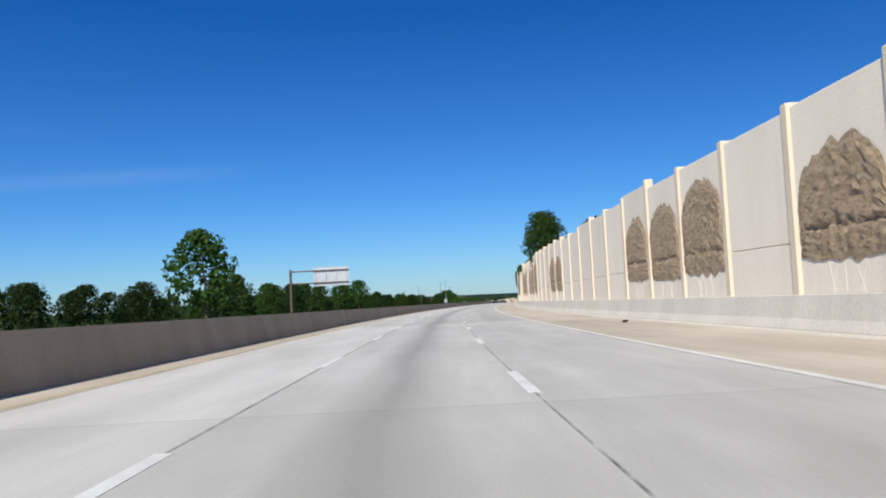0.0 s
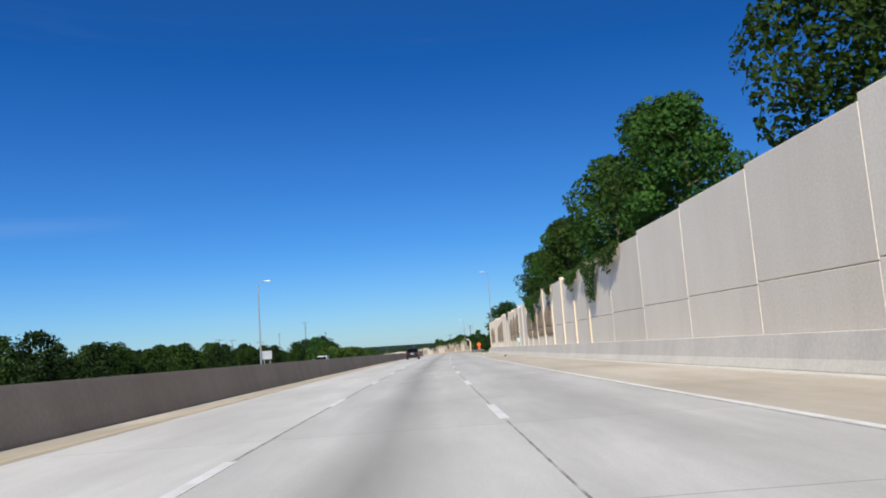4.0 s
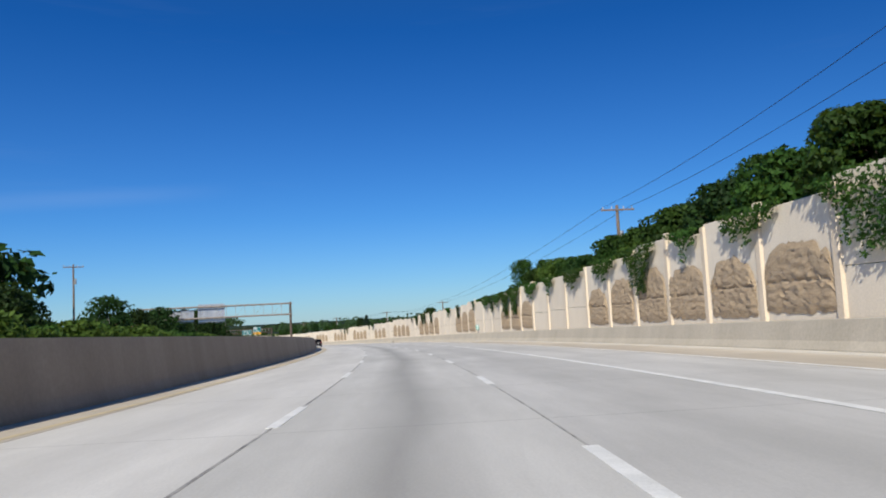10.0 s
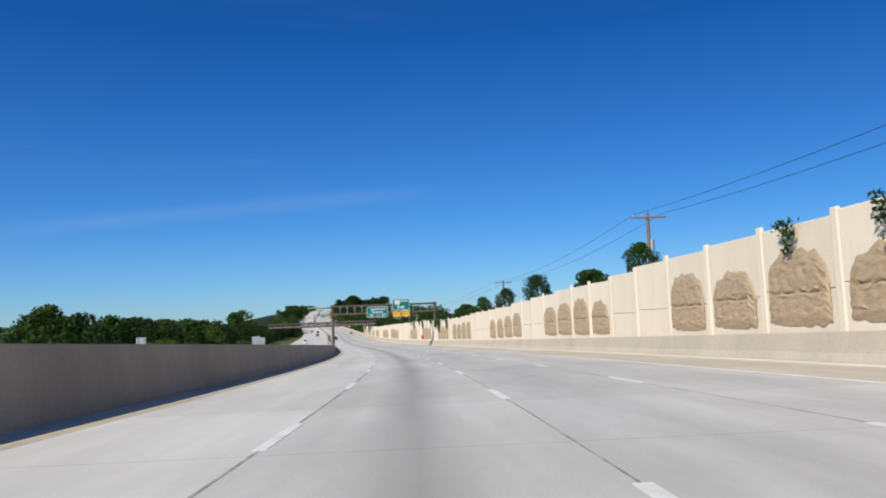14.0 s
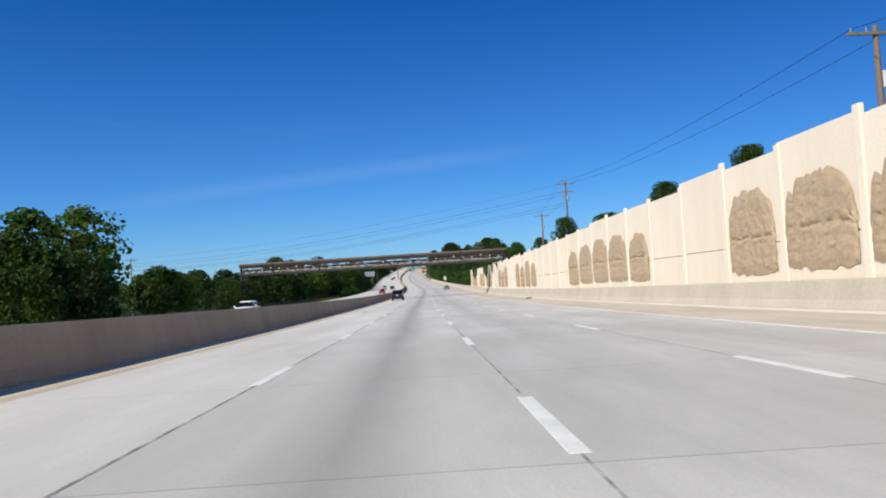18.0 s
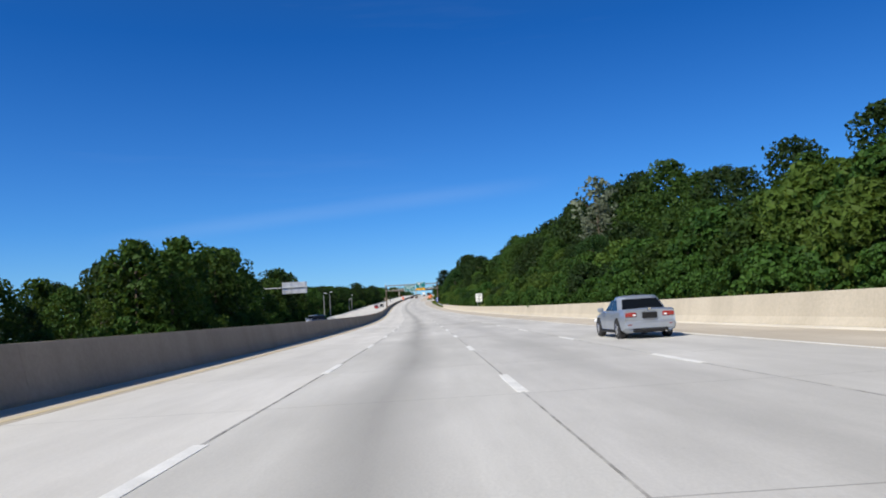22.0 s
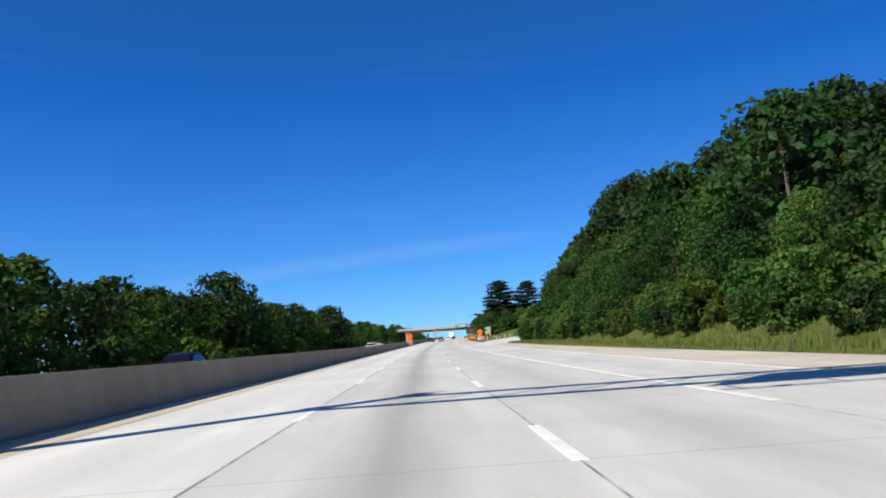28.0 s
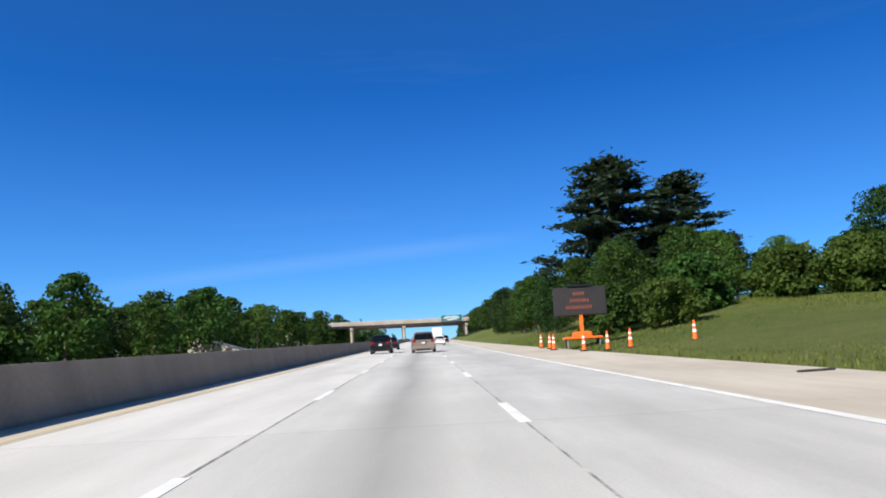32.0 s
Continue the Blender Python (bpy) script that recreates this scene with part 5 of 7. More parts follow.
for s, i in ((124, 0), (151.8, 5), (155.0, 3), (158.4, 3), (168, 1), (169.2, 5), (166.4, 3), (190, 1), (186, 3), (193, 5), (206, 1), (221, 3), (232, 2), (238, 1), (283, 2), (288, 4), (294, 2), (305, 0), (312, 2), (317, 4), (320, 2), (350, 3),
             (544.2, 4), (545.4, 2), (548.8, 4), (549.2, 1), (556, 2), (562, 1), (570, 2), (576, 4), (582, 2), (589, 4), (596, 2), (602, 0), (608, 4), (614, 2), (621, 2), (628, 0), (634, 2), (641, 4), (645, 4), (649, 2), (652, 1), (655, 2), (663, 3), (674, 1), (682, 0), (697.6, 1), (704.2, 1), (706.6, 1), (712.6, 1), (713.2, 0), (718, 3),
             (768, 0), (773, 3), (806, 1), (810, 1), (816, 3), (930, 1), (941, 4), (945, 1), (953, 0), (968, 1), (974, 3), (985, 1), (990, 3), (1150, 3), (1160, 1), (1172, 1), (1176, 4), (1181, 1), (1207, 1), (1212, 1), (1216, 4), (1221, 1)):
    creeper(s, i)


# ---- long grass ----
def grass_strip(s0, s1, d0, d1, count, h, seed, label):
    rng = np.random.default_rng(seed)
    v = []
    for s, u, a, k, ly in zip(rng.uniform(s0, s1, count), rng.uniform(0, 1, count), rng.uniform(0, 6.28, count), rng.uniform(0.5, 1.3, count), rng.uniform(-0.5, 0.5, count)):
        lo, hi = (d0(s) if callable(d0) else d0), (d1(s) if callable(d1) else d1)
        d = lo + (hi - lo) * u
        g = rise(s, max(d - right_edge(s), 0)) - 0.06
        p = at(s, d, g)
        w = 0.035
        t, b = Vector((math.cos(a), math.sin(a), 0)) * w, Vector((math.cos(a + 1.3), math.sin(a + 1.3), 0)) * h * k * ly
        up = Vector((0, 0, h * k))
        v += [p - t, p + t, p + t * 0.7 + up * 0.65 + b * 0.4, p + up + b]
    v = np.array([tuple(q) for q in v])
    o = put("long_grass", cards_mesh("long_grass", v, np.arange(len(v)).reshape(-1, 4), M["weed"]))
    tagged(o, label, "grass", "", "stuff")


grass_strip(420, 472, lambda s: 8.5 + (s - 418) * 0.13, lambda s: 11.2 + (s - 418) * 0.085, 9000, 0.27, 61, "long seeding grass on the traffic island")
grass_strip(1521, 1705, lambda s: right_edge(s) + 0.5, lambda s: right_edge(s) + 5.5, 12000, 0.36, 62, "long green grass along the shoulder")
grass_strip(1757, 1880, lambda s: right_edge(s) + 0.3, lambda s: right_edge(s) + (float(np.interp(s, (1790, 1812), (12, 26))) if s > 1790 else 4 + (s - 1757) * 0.25), 38000, 0.2, 63, "long yellow-green grass in the exit gore")
grass_strip(1242, 1500, lambda s: right_edge(s) + 0.7, lambda s: right_edge(s) + 2.0, 3500, 0.35, 64, "tall weeds behind the barrier")
grass_strip(470, 538, lambda s: 13.6, lambda s: 17.5, 3500, 0.45, 65, "long grass beside the slip road")


# ---- far woods ----
def woods(name, s0, s1, d, h, count, seed, depth=30.0, base=0.0):
    rng = np.random.default_rng(seed)
    pts, nrm = [], []
    for i in range(count):
        s = rng.uniform(s0, s1)
        dd = d + rng.uniform(-depth, depth)
        top = h * (0.7 + 0.5 * noise.noise((s * 0.03, dd * 0.05, seed)) + rng.uniform(-0.12, 0.16))
        mid = np.array(at(s, dd, base + sink(s, dd) + rng.uniform(0.15, 0.85) * top))
        k = 26
        p = rng.normal(0, 1, (k, 3))
        p /= np.linalg.norm(p, axis=1)[:, None]
        pts.append(mid + p * h * 0.22 * np.array([1, 1, 0.8]))
        nrm.append(p + np.array([0, 0, 0.3]))
    v, f = leaf_cards(np.concatenate(pts), np.concatenate(nrm), h * 0.085, rng)
    tagged(put(name, cards_mesh(name, v, f, M["hill"])), "distant dark green woods", "woods", "", "stuff")


woods("far_woods", -100, 700, -135, 8.5, 1300, 71)
woods("far_woods", 300, 1000, -230, 12, 900, 81, 50)
woods("far_woods", 700, 1300, -105, 10, 800, 72)
woods("far_woods", 900, 2300, -250, 20, 900, 73, 60)
woods("far_woods", 100, 1000, -420, 24, 700, 74, 80)
woods("far_woods", 2110, 2480, -45, 12, 700, 75, 22)
woods("far_woods", 2110, 2480, 40, 12, 700, 76, 22)
woods("far_woods", 2560, 2900, 0, 16, 900, 77, 190)
woods("far_woods", 1000, 1240, 100, 10, 500, 78, 30, 5.0)
woods("far_woods", 560, 1000, 90, 8, 500, 79, 25, 5.0)
woods("far_woods", 1700, 2100, 120, 14, 500, 80, 40, 4.0)


# ---- signs ----
def rounded(w, h, r, n=4):
    out = []
    for cx, cz, a0 in ((w / 2 - r, h / 2 - r, 0), (-w / 2 + r, h / 2 - r, 90), (-w / 2 + r, -h / 2 + r, 180), (w / 2 - r, -h / 2 + r, 270)):
        out += [(cx + r * math.cos(radians(a0 + 90 * i / n)), cz + r * math.sin(radians(a0 + 90 * i / n))) for i in range(n + 1)]
    return out


def board(parent, x, z, w, h, key, border=True, r=0.12, y=0.0, back=True):
    """A sheet-metal sign board that faces -y, with a white border line and stiffeners behind."""
    o = Shape().plate([(x + a, z + b) for a, b in rounded(w, h, r)], y - 0.012, y + 0.012).ob("sign_board", M[key], parent)
    if border:
        outer, inner = rounded(w - 0.07, h - 0.07, r * 0.8), rounded(w - 0.17, h - 0.17, r * 0.6)
        sh, k = Shape(), len(outer)
        sh.add([(x + a, y - 0.016, z + b) for a, b in outer] + [(x + a, y - 0.016, z + b) for a, b in inner], [(i, (i + 1) % k, k + (i + 1) % k, k + i) for i in range(k)])
        sh.ob("border", M["sign_white"], o)
    if back:
        for q in np.linspace(-0.36, 0.36, 4 if w > 2.5 else 2):
            Shape().box((x + q * w, y + 0.06, z), (0.07, 0.09, h * 1.04)).ob("stiffener", M["alu"], o)
    return o


def gantry(s, d0, d1, top, low, key="tube", name="sign_gantry", label="brown steel sign gantry with two tube beams over the road", bays=14, foot=0.0, r=0.2, turn=0.0, post_key="rust", foot1=None):
    g = thing(name, spot(s, 0, 0, turn), label, "sign gantry")
    for d, f in ((d0, foot), (d1, foot if foot1 is None else foot1)):
        Shape().tube((d, 0, f - 0.3), (d, 0, top + 0.28), 0.30, 0.27, 14).tube((d, 0, top + 0.28), (d, 0, top + 0.34), 0.29, 0.2, 14).ob("post", M[post_key], g, smooth=True)
        for z in (top, low):
            Shape().tube((d, -0.42, z), (d, 0.42, z), 0.24, seg=12).tube((d, -0.30, z - 0.5), (d, -0.30, z), 0.07, seg=6).ob("collar", M[post_key], g, smooth=True)
    for z in (top, low):
        sh = Shape()
        sh.tube((d0 - 0.4, -0.36, z), (d1 + 0.4, -0.36, z), r, seg=14)
        for q in (0.33, 0.66):
            x = d0 + (d1 - d0) * q
            sh.tube((x - 0.05, -0.36, z), (x + 0.05, -0.36, z), r + 0.09, seg=14)
        sh.ob("beam", M[key], g, smooth=True)
    for i in range(1, bays):
        x = d0 + (d1 - d0) * i / bays
        Shape().tube((x, -0.36, low), (x, -0.36, top), 0.05, seg=7).box((x, -0.36, top - r - 0.05), (0.5, 0.14, 0.12)).ob("strut", M["zinc"], g)
        if i % 2 == 0 and i < bays - 1:
            Shape().tube((x, -0.3, low), (x + (d1 - d0) / bays, -0.3, top), 0.022, seg=6).ob("brace", M[key], g)
    return g


def sign_lamps(parent, x, z, w, y):
    """A catwalk bar with two floodlights under a sign."""
    o = Shape().box((x, y - 0.75, z), (w * 0.96, 0.05, 0.06)).box((x, y - 0.95, z), (w * 0.96, 0.04, 0.05)).ob("lamp_rail", M["zinc"], parent)
    for q in (-0.4, 0.0, 0.4):
        Shape().tube((x + q * w, y, z + 0.12), (x + q * w, y - 0.98, z), 0.035, seg=6).ob("bracket", M["zinc"], parent)
    for q in (-0.27, 0.27):
        Shape().box((x + q * w, y - 0.95, z + 0.17), (0.34, 0.24, 0.2), bevel=0.06).ob("floodlight", M["sign_white"], parent)


def keystone(parent, x, z, y, size=1.0):
    o = Shape().plate([(x + a * size, z + b * size) for a, b in ((-0.48, 0.36), (0.48, 0.36), (0.55, 0.22), (0.44, -0.4), (-0.44, -0.4), (-0.55, 0.22))], y - 0.02, y - 0.012).ob("route_shield", M["sign_white"], parent)
    lettering("route_number", "252", 0.62 * size, M["sign_black"], o, x, y - 0.022, z - 0.04)


def arrow_down(parent, x, z, y, k=1.0):
    pts = [(-0.12, 0.22), (0.12, 0.22), (0.12, -0.02), (0.40, 0.06), (0.0, -0.26), (-0.40, 0.06), (-0.12, -0.02)]
    Shape().plate([(x + a * k, z + b * k) for a, b in pts], y - 0.02, y - 0.012).ob("arrow", M["sign_black"], parent)


def destination_signs(g, x0, x1, x2, x3, z0, z1, z2, z3, miles, exit_line):
    cx, w, h, y = (x0 + x1) / 2, x1 - x0, z1 - z0, -0.70
    b = board(g, cx, (z0 + z1) / 2, w, h, "green", y=y)
    lettering("place_name", "Chesterbrook", h * 0.25, M["sign_white"], b, cx, y - 0.02, z1 - h * 0.25, bold=0.012)
    lettering("place_name", "Boulevard", h * 0.25, M["sign_white"], b, cx, y - 0.02, z1 - h * 0.52, bold=0.012)
    for word, text, q in (("exit_word", "EXIT", -0.27), ("distance", miles, 0.03), ("unit_word", "MILE", 0.29)):
        lettering(word, text, h * 0.20, M["sign_white"], b, cx + q * w, y - 0.02, z1 - h * 0.80)
    sign_lamps(g, cx, z0 - 0.18, w, y)
    cx, w, h = (x2 + x3) / 2, x3 - x2, z3 - z2
    b = board(g, cx, (z2 + z3) / 2, w, h, "green", y=y)
    keystone(b, cx - w * 0.22, z3 - h * 0.19, y - 0.004, h / 3.3)
    lettering("direction", "SOUTH", h * 0.13, M["sign_white"], b, cx + w * 0.2, y - 0.02, z3 - h * 0.13, bold=0.006)
    lettering("place_name", "Paoli", h * 0.21, M["sign_white"], b, cx, y - 0.02, z3 - h * (0.47 if exit_line else 0.53), bold=0.012)
    if exit_line:
        for word, text, q in (("exit_word", "EXIT", -0.27), ("distance", "1/2", 0.02), ("unit_word", "MILE", 0.28)):
            lettering(word, text, h * 0.13, M["sign_white"], b, cx + q * w, y - 0.02, z3 - h * 0.66)
    yb = Shape().plate([(cx + a, z2 + h * 0.135 + c) for a, c in rounded(w - 0.03, h * 0.25, 0.1)], y - 0.024, y - 0.013).ob("exit_panel", M["sign_yellow"], b)
    lettering("exit_word", "EXIT", h * 0.14, M["sign_black"], yb, cx - w * 0.30, y - 0.028, z2 + h * 0.135, bold=0.006)
    lettering("exit_word", "ONLY", h * 0.14, M["sign_black"], yb, cx + w * 0.30, y - 0.028, z2 + h * 0.135, bold=0.006)
    arrow_down(yb, cx, z2 + h * 0.135, y - 0.012, h / 3.0)
    sign_lamps(g, cx, z2 - 0.18, w, y)


g1 = gantry(946.5, -7.2, 13.65, 8.65, 7.05, foot1=4.0, key="rust", label="brown steel sign gantry with green signs over the road", foot=1.1)
destination_signs(g1, -0.35, 3.95, 4.9, 8.4, 6.3, 8.4, 6.25, 9.75, "3/4", True)
g2 = gantry(1588, -8.5, 14.5, 9.75, 7.5, key="tube", label="weathered steel sign gantry with green signs over the road", foot=0.0)
destination_signs(g2, -0.3, 4.5, 5.0, 9.0, 6.8, 9.5, 7.0, 10.5, "3/8", False)
Shape().tube((-8.5, 0, 9.8), (-8.5, 0, 10.5), 0.06, seg=8).line([(-8.5, 0, 10.5), (-8.6, -0.05, 10.75), (-8.85, -0.1, 10.85), (-9.15, -0.15, 10.75)], 0.04).box((-9.2, -0.15, 10.62), (0.22, 0.2, 0.26), bevel=0.05).ob("camera_arm", M["sign_white"], g2)

# signs of the oncoming side show their backs
g3 = gantry(757.0, -42.4, -8.7, 10.7, 8.1, key="tube", label="brown steel gantry that carries signs for the oncoming side", bays=16)
for x, w, z0, z1 in ((-33.4, 5.4, 7.4, 10.1), (-26.8, 6.0, 7.2, 11.3)):
    o = Shape().box((x, 0.25, (z0 + z1) / 2), (w, 0.03, z1 - z0)).ob("sign_back", M["alu"], g3)
    for q in np.linspace(-0.4, 0.4, 5):
        Shape().box((x + q * w, 0.16, (z0 + z1) / 2), (0.1, 0.12, (z1 - z0) * 1.06)).ob("stiffener", M["zinc"], o)
    Shape().box((x, 1.1, z0 - 0.25), (w, 0.3, 0.05)).ob("lamp_rail", M["zinc"], o)


def cantilever(s, d_post, d0, d1, z0, z1, arms, label):
    g = thing("sign_mast", spot(s), label, "sign gantry")
    Shape().tube((d_post, 0, -0.4), (d_post, 0, max(arms) + 0.35), 0.26, 0.22, 12).ob("post", M["rust"] if len(arms) > 1 else M["zinc"], g, smooth=True)
    for z in arms:
        Shape().tube((d_post, 0, z), (d1, 0, z), 0.13, 0.1, 10).ob("arm", M["rust"] if len(arms) > 1 else M["zinc"], g, smooth=True)
    o = Shape().box(((d0 + d1) / 2, 0.22, (z0 + z1) / 2), (d1 - d0, 0.03, z1 - z0)).ob("sign_back", M["alu"], g, "bare aluminium back of a road sign")
    for q in np.linspace(0.06, 0.94, 4):
        Shape().box((d0 + (d1 - d0) * q, 0.13, (z0 + z1) / 2), (0.1, 0.14, (z1 - z0) * 1.05)).ob("stiffener", M["zinc"], o)
    return g


cantilever(164, -31.2, -27.0, -20.5, 5.4, 8.8, (8.2, 6.0), "brown steel mast with the back of a big sign")
cantilever(1402, -30.0, -26.2, -21.2, 6.0, 8.3, (7.2,), "pale steel mast with the back of a road sign")

# ---- roadside signs ----
def post_sign(name, s, d, z, w, h, key, label, lines=(), ink="sign_black", poles=(0.0,), ground=0.0, turn=0.0, shape=None, border=False):
    g = thing(name, spot(s, d, 0, turn), label, "road sign")
    for x in poles:
        Shape().box((x, 0.05, (ground + z) / 2), (0.07, 0.05, z - ground + 0.4)).ob("pole", M["zinc"], g)
    if shape:
        b = Shape().plate([(a * w / 2, z + c * h / 2) for a, c in shape], -0.012, 0.012).ob("sign_board", M[key], g)
    else:
        b = board(g, 0, z, w, h, key, border=border, r=0.08, back=False)
    for text, size, dz in lines:
        lettering("sign_text", text, size, M[ink], b, 0, -0.018, z + dz, bold=0.004)
    return g


post_sign("speed_limit_sign", 1406, 14.2, 2.95, 1.35, 1.7, "sign_white", "white speed limit sign behind the barrier", (("SPEED", 0.30, 0.55), ("LIMIT", 0.30, 0.22), ("55", 0.74, -0.38)), poles=(-0.35, 0.35), ground=0.6)
h_sign = post_sign("hospital_sign", 1586.5, 14.0, 1.9, 0.95, 1.0, "blue", "blue hospital sign with a white letter", (("H", 0.78, 0.0),), "sign_white", ground=0.0)
b = board(h_sign, 0, 2.85, 0.95, 0.75, "blue", border=False, r=0.08, back=False)
for dz in (0.2, 0.0, -0.2):
    Shape().box((0, -0.016, 2.85 + dz), (0.6, 0.008, 0.08)).ob("text_bar", M["sign_white"], b)
post_sign("bend_sign", 520, 13.6, 2.6, 1.7, 1.7, "orange", "orange diamond warning sign on posts", (), shape=((0, 1), (1, 0), (0, -1), (-1, 0)), poles=(-0.3, 0.3), turn=-8)
post_sign("plate_sign", 520, 13.6, 1.25, 0.8, 0.7, "orange", "orange plate under a warning sign", (), poles=(0.0,), turn=-8)
post_sign("small_sign", 541, 17.4, 2.2, 0.6, 1.3, "green", "small green and white marker sign", (("N", 0.3, 0.25),), "sign_white")
for s, d in ((537, 17.2), (545, 21.0), (452, 15.0)):
    o = thing("marker_post", spot(s, d, rise(s, d - right_edge(s)) - 0.05), "white flexible marker post in the grass", "marker post", "marker posts")
    Shape().box((0, 0, 0.6), (0.1, 0.03, 1.2)).ob("blade", M["sign_white"], o)
for s, d, key in ((1540, 15.9, "sign_white"), (1560, 16.4, "sign_white")):
    o = thing("marker_post", spot(s, d, rise(s, d - right_edge(s)) - 0.05), "white flexible marker post in the grass", "marker post", "marker posts")
    Shape().box((0, 0, 0.7), (0.1, 0.03, 1.4)).ob("blade", M[key], o)
for s, dz in ((334, 0.0), (183, 0.0), (661, 0.0), (1000, 0.0), (1154, 0.0)):
    g = thing("wall_marker", spot(s, right_edge(s) + 0.30, 1.55) @ Matrix.Rotation(radians(-6), 4, "Y"), "small faded teal marker plate on the sound wall", "road sign", "wall markers", "")
    Shape().box((0, 0, 0.1), (0.34, 0.02, 0.56), bevel=0.005).ob("plate", M["faded_teal"], g)
    for z, w in ((0.28, 0.2), (0.12, 0.24), (-0.05, 0.16)):
        Shape().box((0, -0.014, z), (w, 0.006, 0.085)).ob("text_bar", M["sign_white"], g)
    Shape().box((0, 0.1, -0.45), (0.06, 0.05, 0.4)).ob("bracket", M["zinc"], g)
g = thing("fire_sign", spot(968, right_edge(968) + 0.28, 1.75), "red plate on the sound wall", "road sign")
Shape().box((0, 0, 0), (0.65, 0.02, 1.0), bevel=0.005).ob("plate", M["red"], g)
Shape().box((0, 0.12, -0.5), (0.06, 0.05, 0.5)).ob("bracket", M["zinc"], g)
for s, d, w, h in ((356, -24.8, 1.4, 1.2), (585, -29, 3.0, 1.1), (988, -26, 2.0, 3.0), (992, -24.8, 1.4, 2.4), (868, -24.6, 0.9, 1.2)):
    g = thing("sign_seen_from_behind", spot(s, d), "grey back of a sign for the oncoming side", "road sign", "sign backs")
    for x in (-w * 0.3, w * 0.3):
        Shape().box((x, 0, 1.3), (0.08, 0.06, 2.9)).ob("pole", M["zinc"], g)
    Shape().box((0, 0.05, 2.2), (w, 0.02, h)).ob("sign_back", M["alu"], g)

# exit sign in the gore
g = post_sign("exit_sign", 1787, 14.4, 2.75, 1.55, 1.5, "green", "green exit sign with a white arrow and amber reflectors", (("EXIT", 0.48, 0.42),), "sign_white", poles=(-0.5, 0.5), ground=0.1, border=True)
Shape().plate([(a, 2.55 + c) for a, c in ((-0.38, -0.42), (-0.22, -0.55), (0.2, -0.14), (0.34, -0.28), (0.38, 0.22), (-0.12, 0.18), (0.03, 0.03))], -0.022, -0.013).ob("arrow", M["sign_white"], g)
for x in (-0.46, 0.5):
    Shape().plate([(x + a, 1.66 + c) for a, c in ((0, 0.32), (0.32, 0), (0, -0.32), (-0.32, 0))], -0.02, 0.0).ob("reflector", M["amber"], g)
for i, (s, d) in enumerate(((1792, 11.9), (1787, 11.5), (1782, 11.5), (1777, 11.6), (1772, 11.8), (1768, 12.3), (1764.5, 13.0), (1763.5, 14.6), (1767, 15.4), (1772, 16.4), (1778, 18.2), (1785, 20.2), (1793, 22.8), (1802, 26.2))):
    o = thing("delineator", spot(s, d, rise(s, max(d - right_edge(s), 0)) - 0.04), "white plastic delineator post in the gore", "marker post", "delineators in the gore")
    Shape().tube((0, 0, 0), (0, 0, 1.15), 0.05, 0.05, 8).ob("tube", M["sign_white"], o)
    Shape().tube((0, 0, 0.92), (0, 0, 1.08), 0.054, 0.054, 8).ob("band", M["zinc"], o)


def stripes(parent, x0, x1, z, y, h=0.2):
    """A barricade rail of slanted red and white stripes."""
    n = 7
    o = Shape().box(((x0 + x1) / 2, y, z), (x1 - x0, 0.03, h)).ob("rail", M["sign_white"], parent)
    for i in range(n):
        a = x0 + (x1 - x0) * (i + 0.1) / n
        w = (x1 - x0) / n * 0.5
        Shape().plate([(a, z - h / 2), (a + w, z - h / 2), (min(a + w + 0.08, x1), z + h / 2), (min(a + 0.08, x1), z + h / 2)], y - 0.02, y - 0.0155).ob("stripe", M["red"], o)


def work_sign(s, d, turn):
    g = thing("road_work_sign", spot(s, d, 0.0, turn), "orange road work sign on a striped barricade", "road sign", "road work signs")
    for x in (-0.28, 0.28):
        Shape().box((x, 0.03, 1.1), (0.05, 0.04, 2.2)).ob("upright", M["zinc"], g)
        Shape().box((x, 0.03, 0.04), (0.06, 1.2, 0.06)).ob("foot", M["zinc"], g)
        Shape().box((x, -0.4, 0.12), (0.35, 0.3, 0.12), bevel=0.04).ob("sandbag", M["plastic"], g)
    for z in (0.5, 0.98, 1.46):
        stripes(g, -0.75, 0.75, z, -0.02)
    b = Shape().plate([(a, 2.42 + c) for a, c in ((0, 0.88), (0.88, 0), (0, -0.88), (-0.88, 0))], -0.085, -0.065).ob("sign_board", M["orange"], g)
    for text, z in (("ROAD", 2.72), ("WORK", 2.45), ("1 MILE", 2.18)):
        lettering("sign_text", text, 0.27, M["sign_black"], b, 0, -0.09, z, bold=0.004)
    q = Shape().plate([(a, 1.22 + c) for a, c in rounded(0.78, 0.9, 0.06)], -0.085, -0.065).ob("speed_plate", M["orange"], g)
    lettering("sign_text", "50", 0.46, M["sign_black"], q, 0, -0.09, 1.35, bold=0.004)
    lettering("sign_text", "M P H", 0.2, M["sign_black"], q, 0, -0.09, 0.95)


work_sign(1774, -6.3, 4)
work_sign(1800, 12.7, -6)

# message board on its trailer, with cones
vm = thing("message_board", spot(1833, 11.0, rise(1833, 0.9), -4), "dark message board on an orange trailer", "message board")
Shape().box((0, 0, 0.62), (2.5, 1.3, 0.16), bevel=0.03).box((0, 0.1, 0.85), (1.2, 0.9, 0.35), bevel=0.05).ob("trailer", M["orange"], vm)
Shape().box((0, 0, 1.5), (0.22, 0.22, 1.8)).ob("mast", M["orange"], vm)
bd = Shape().box((0, 0, 3.05), (3.5, 0.28, 1.9), bevel=0.05).ob("display", M["led"], vm)
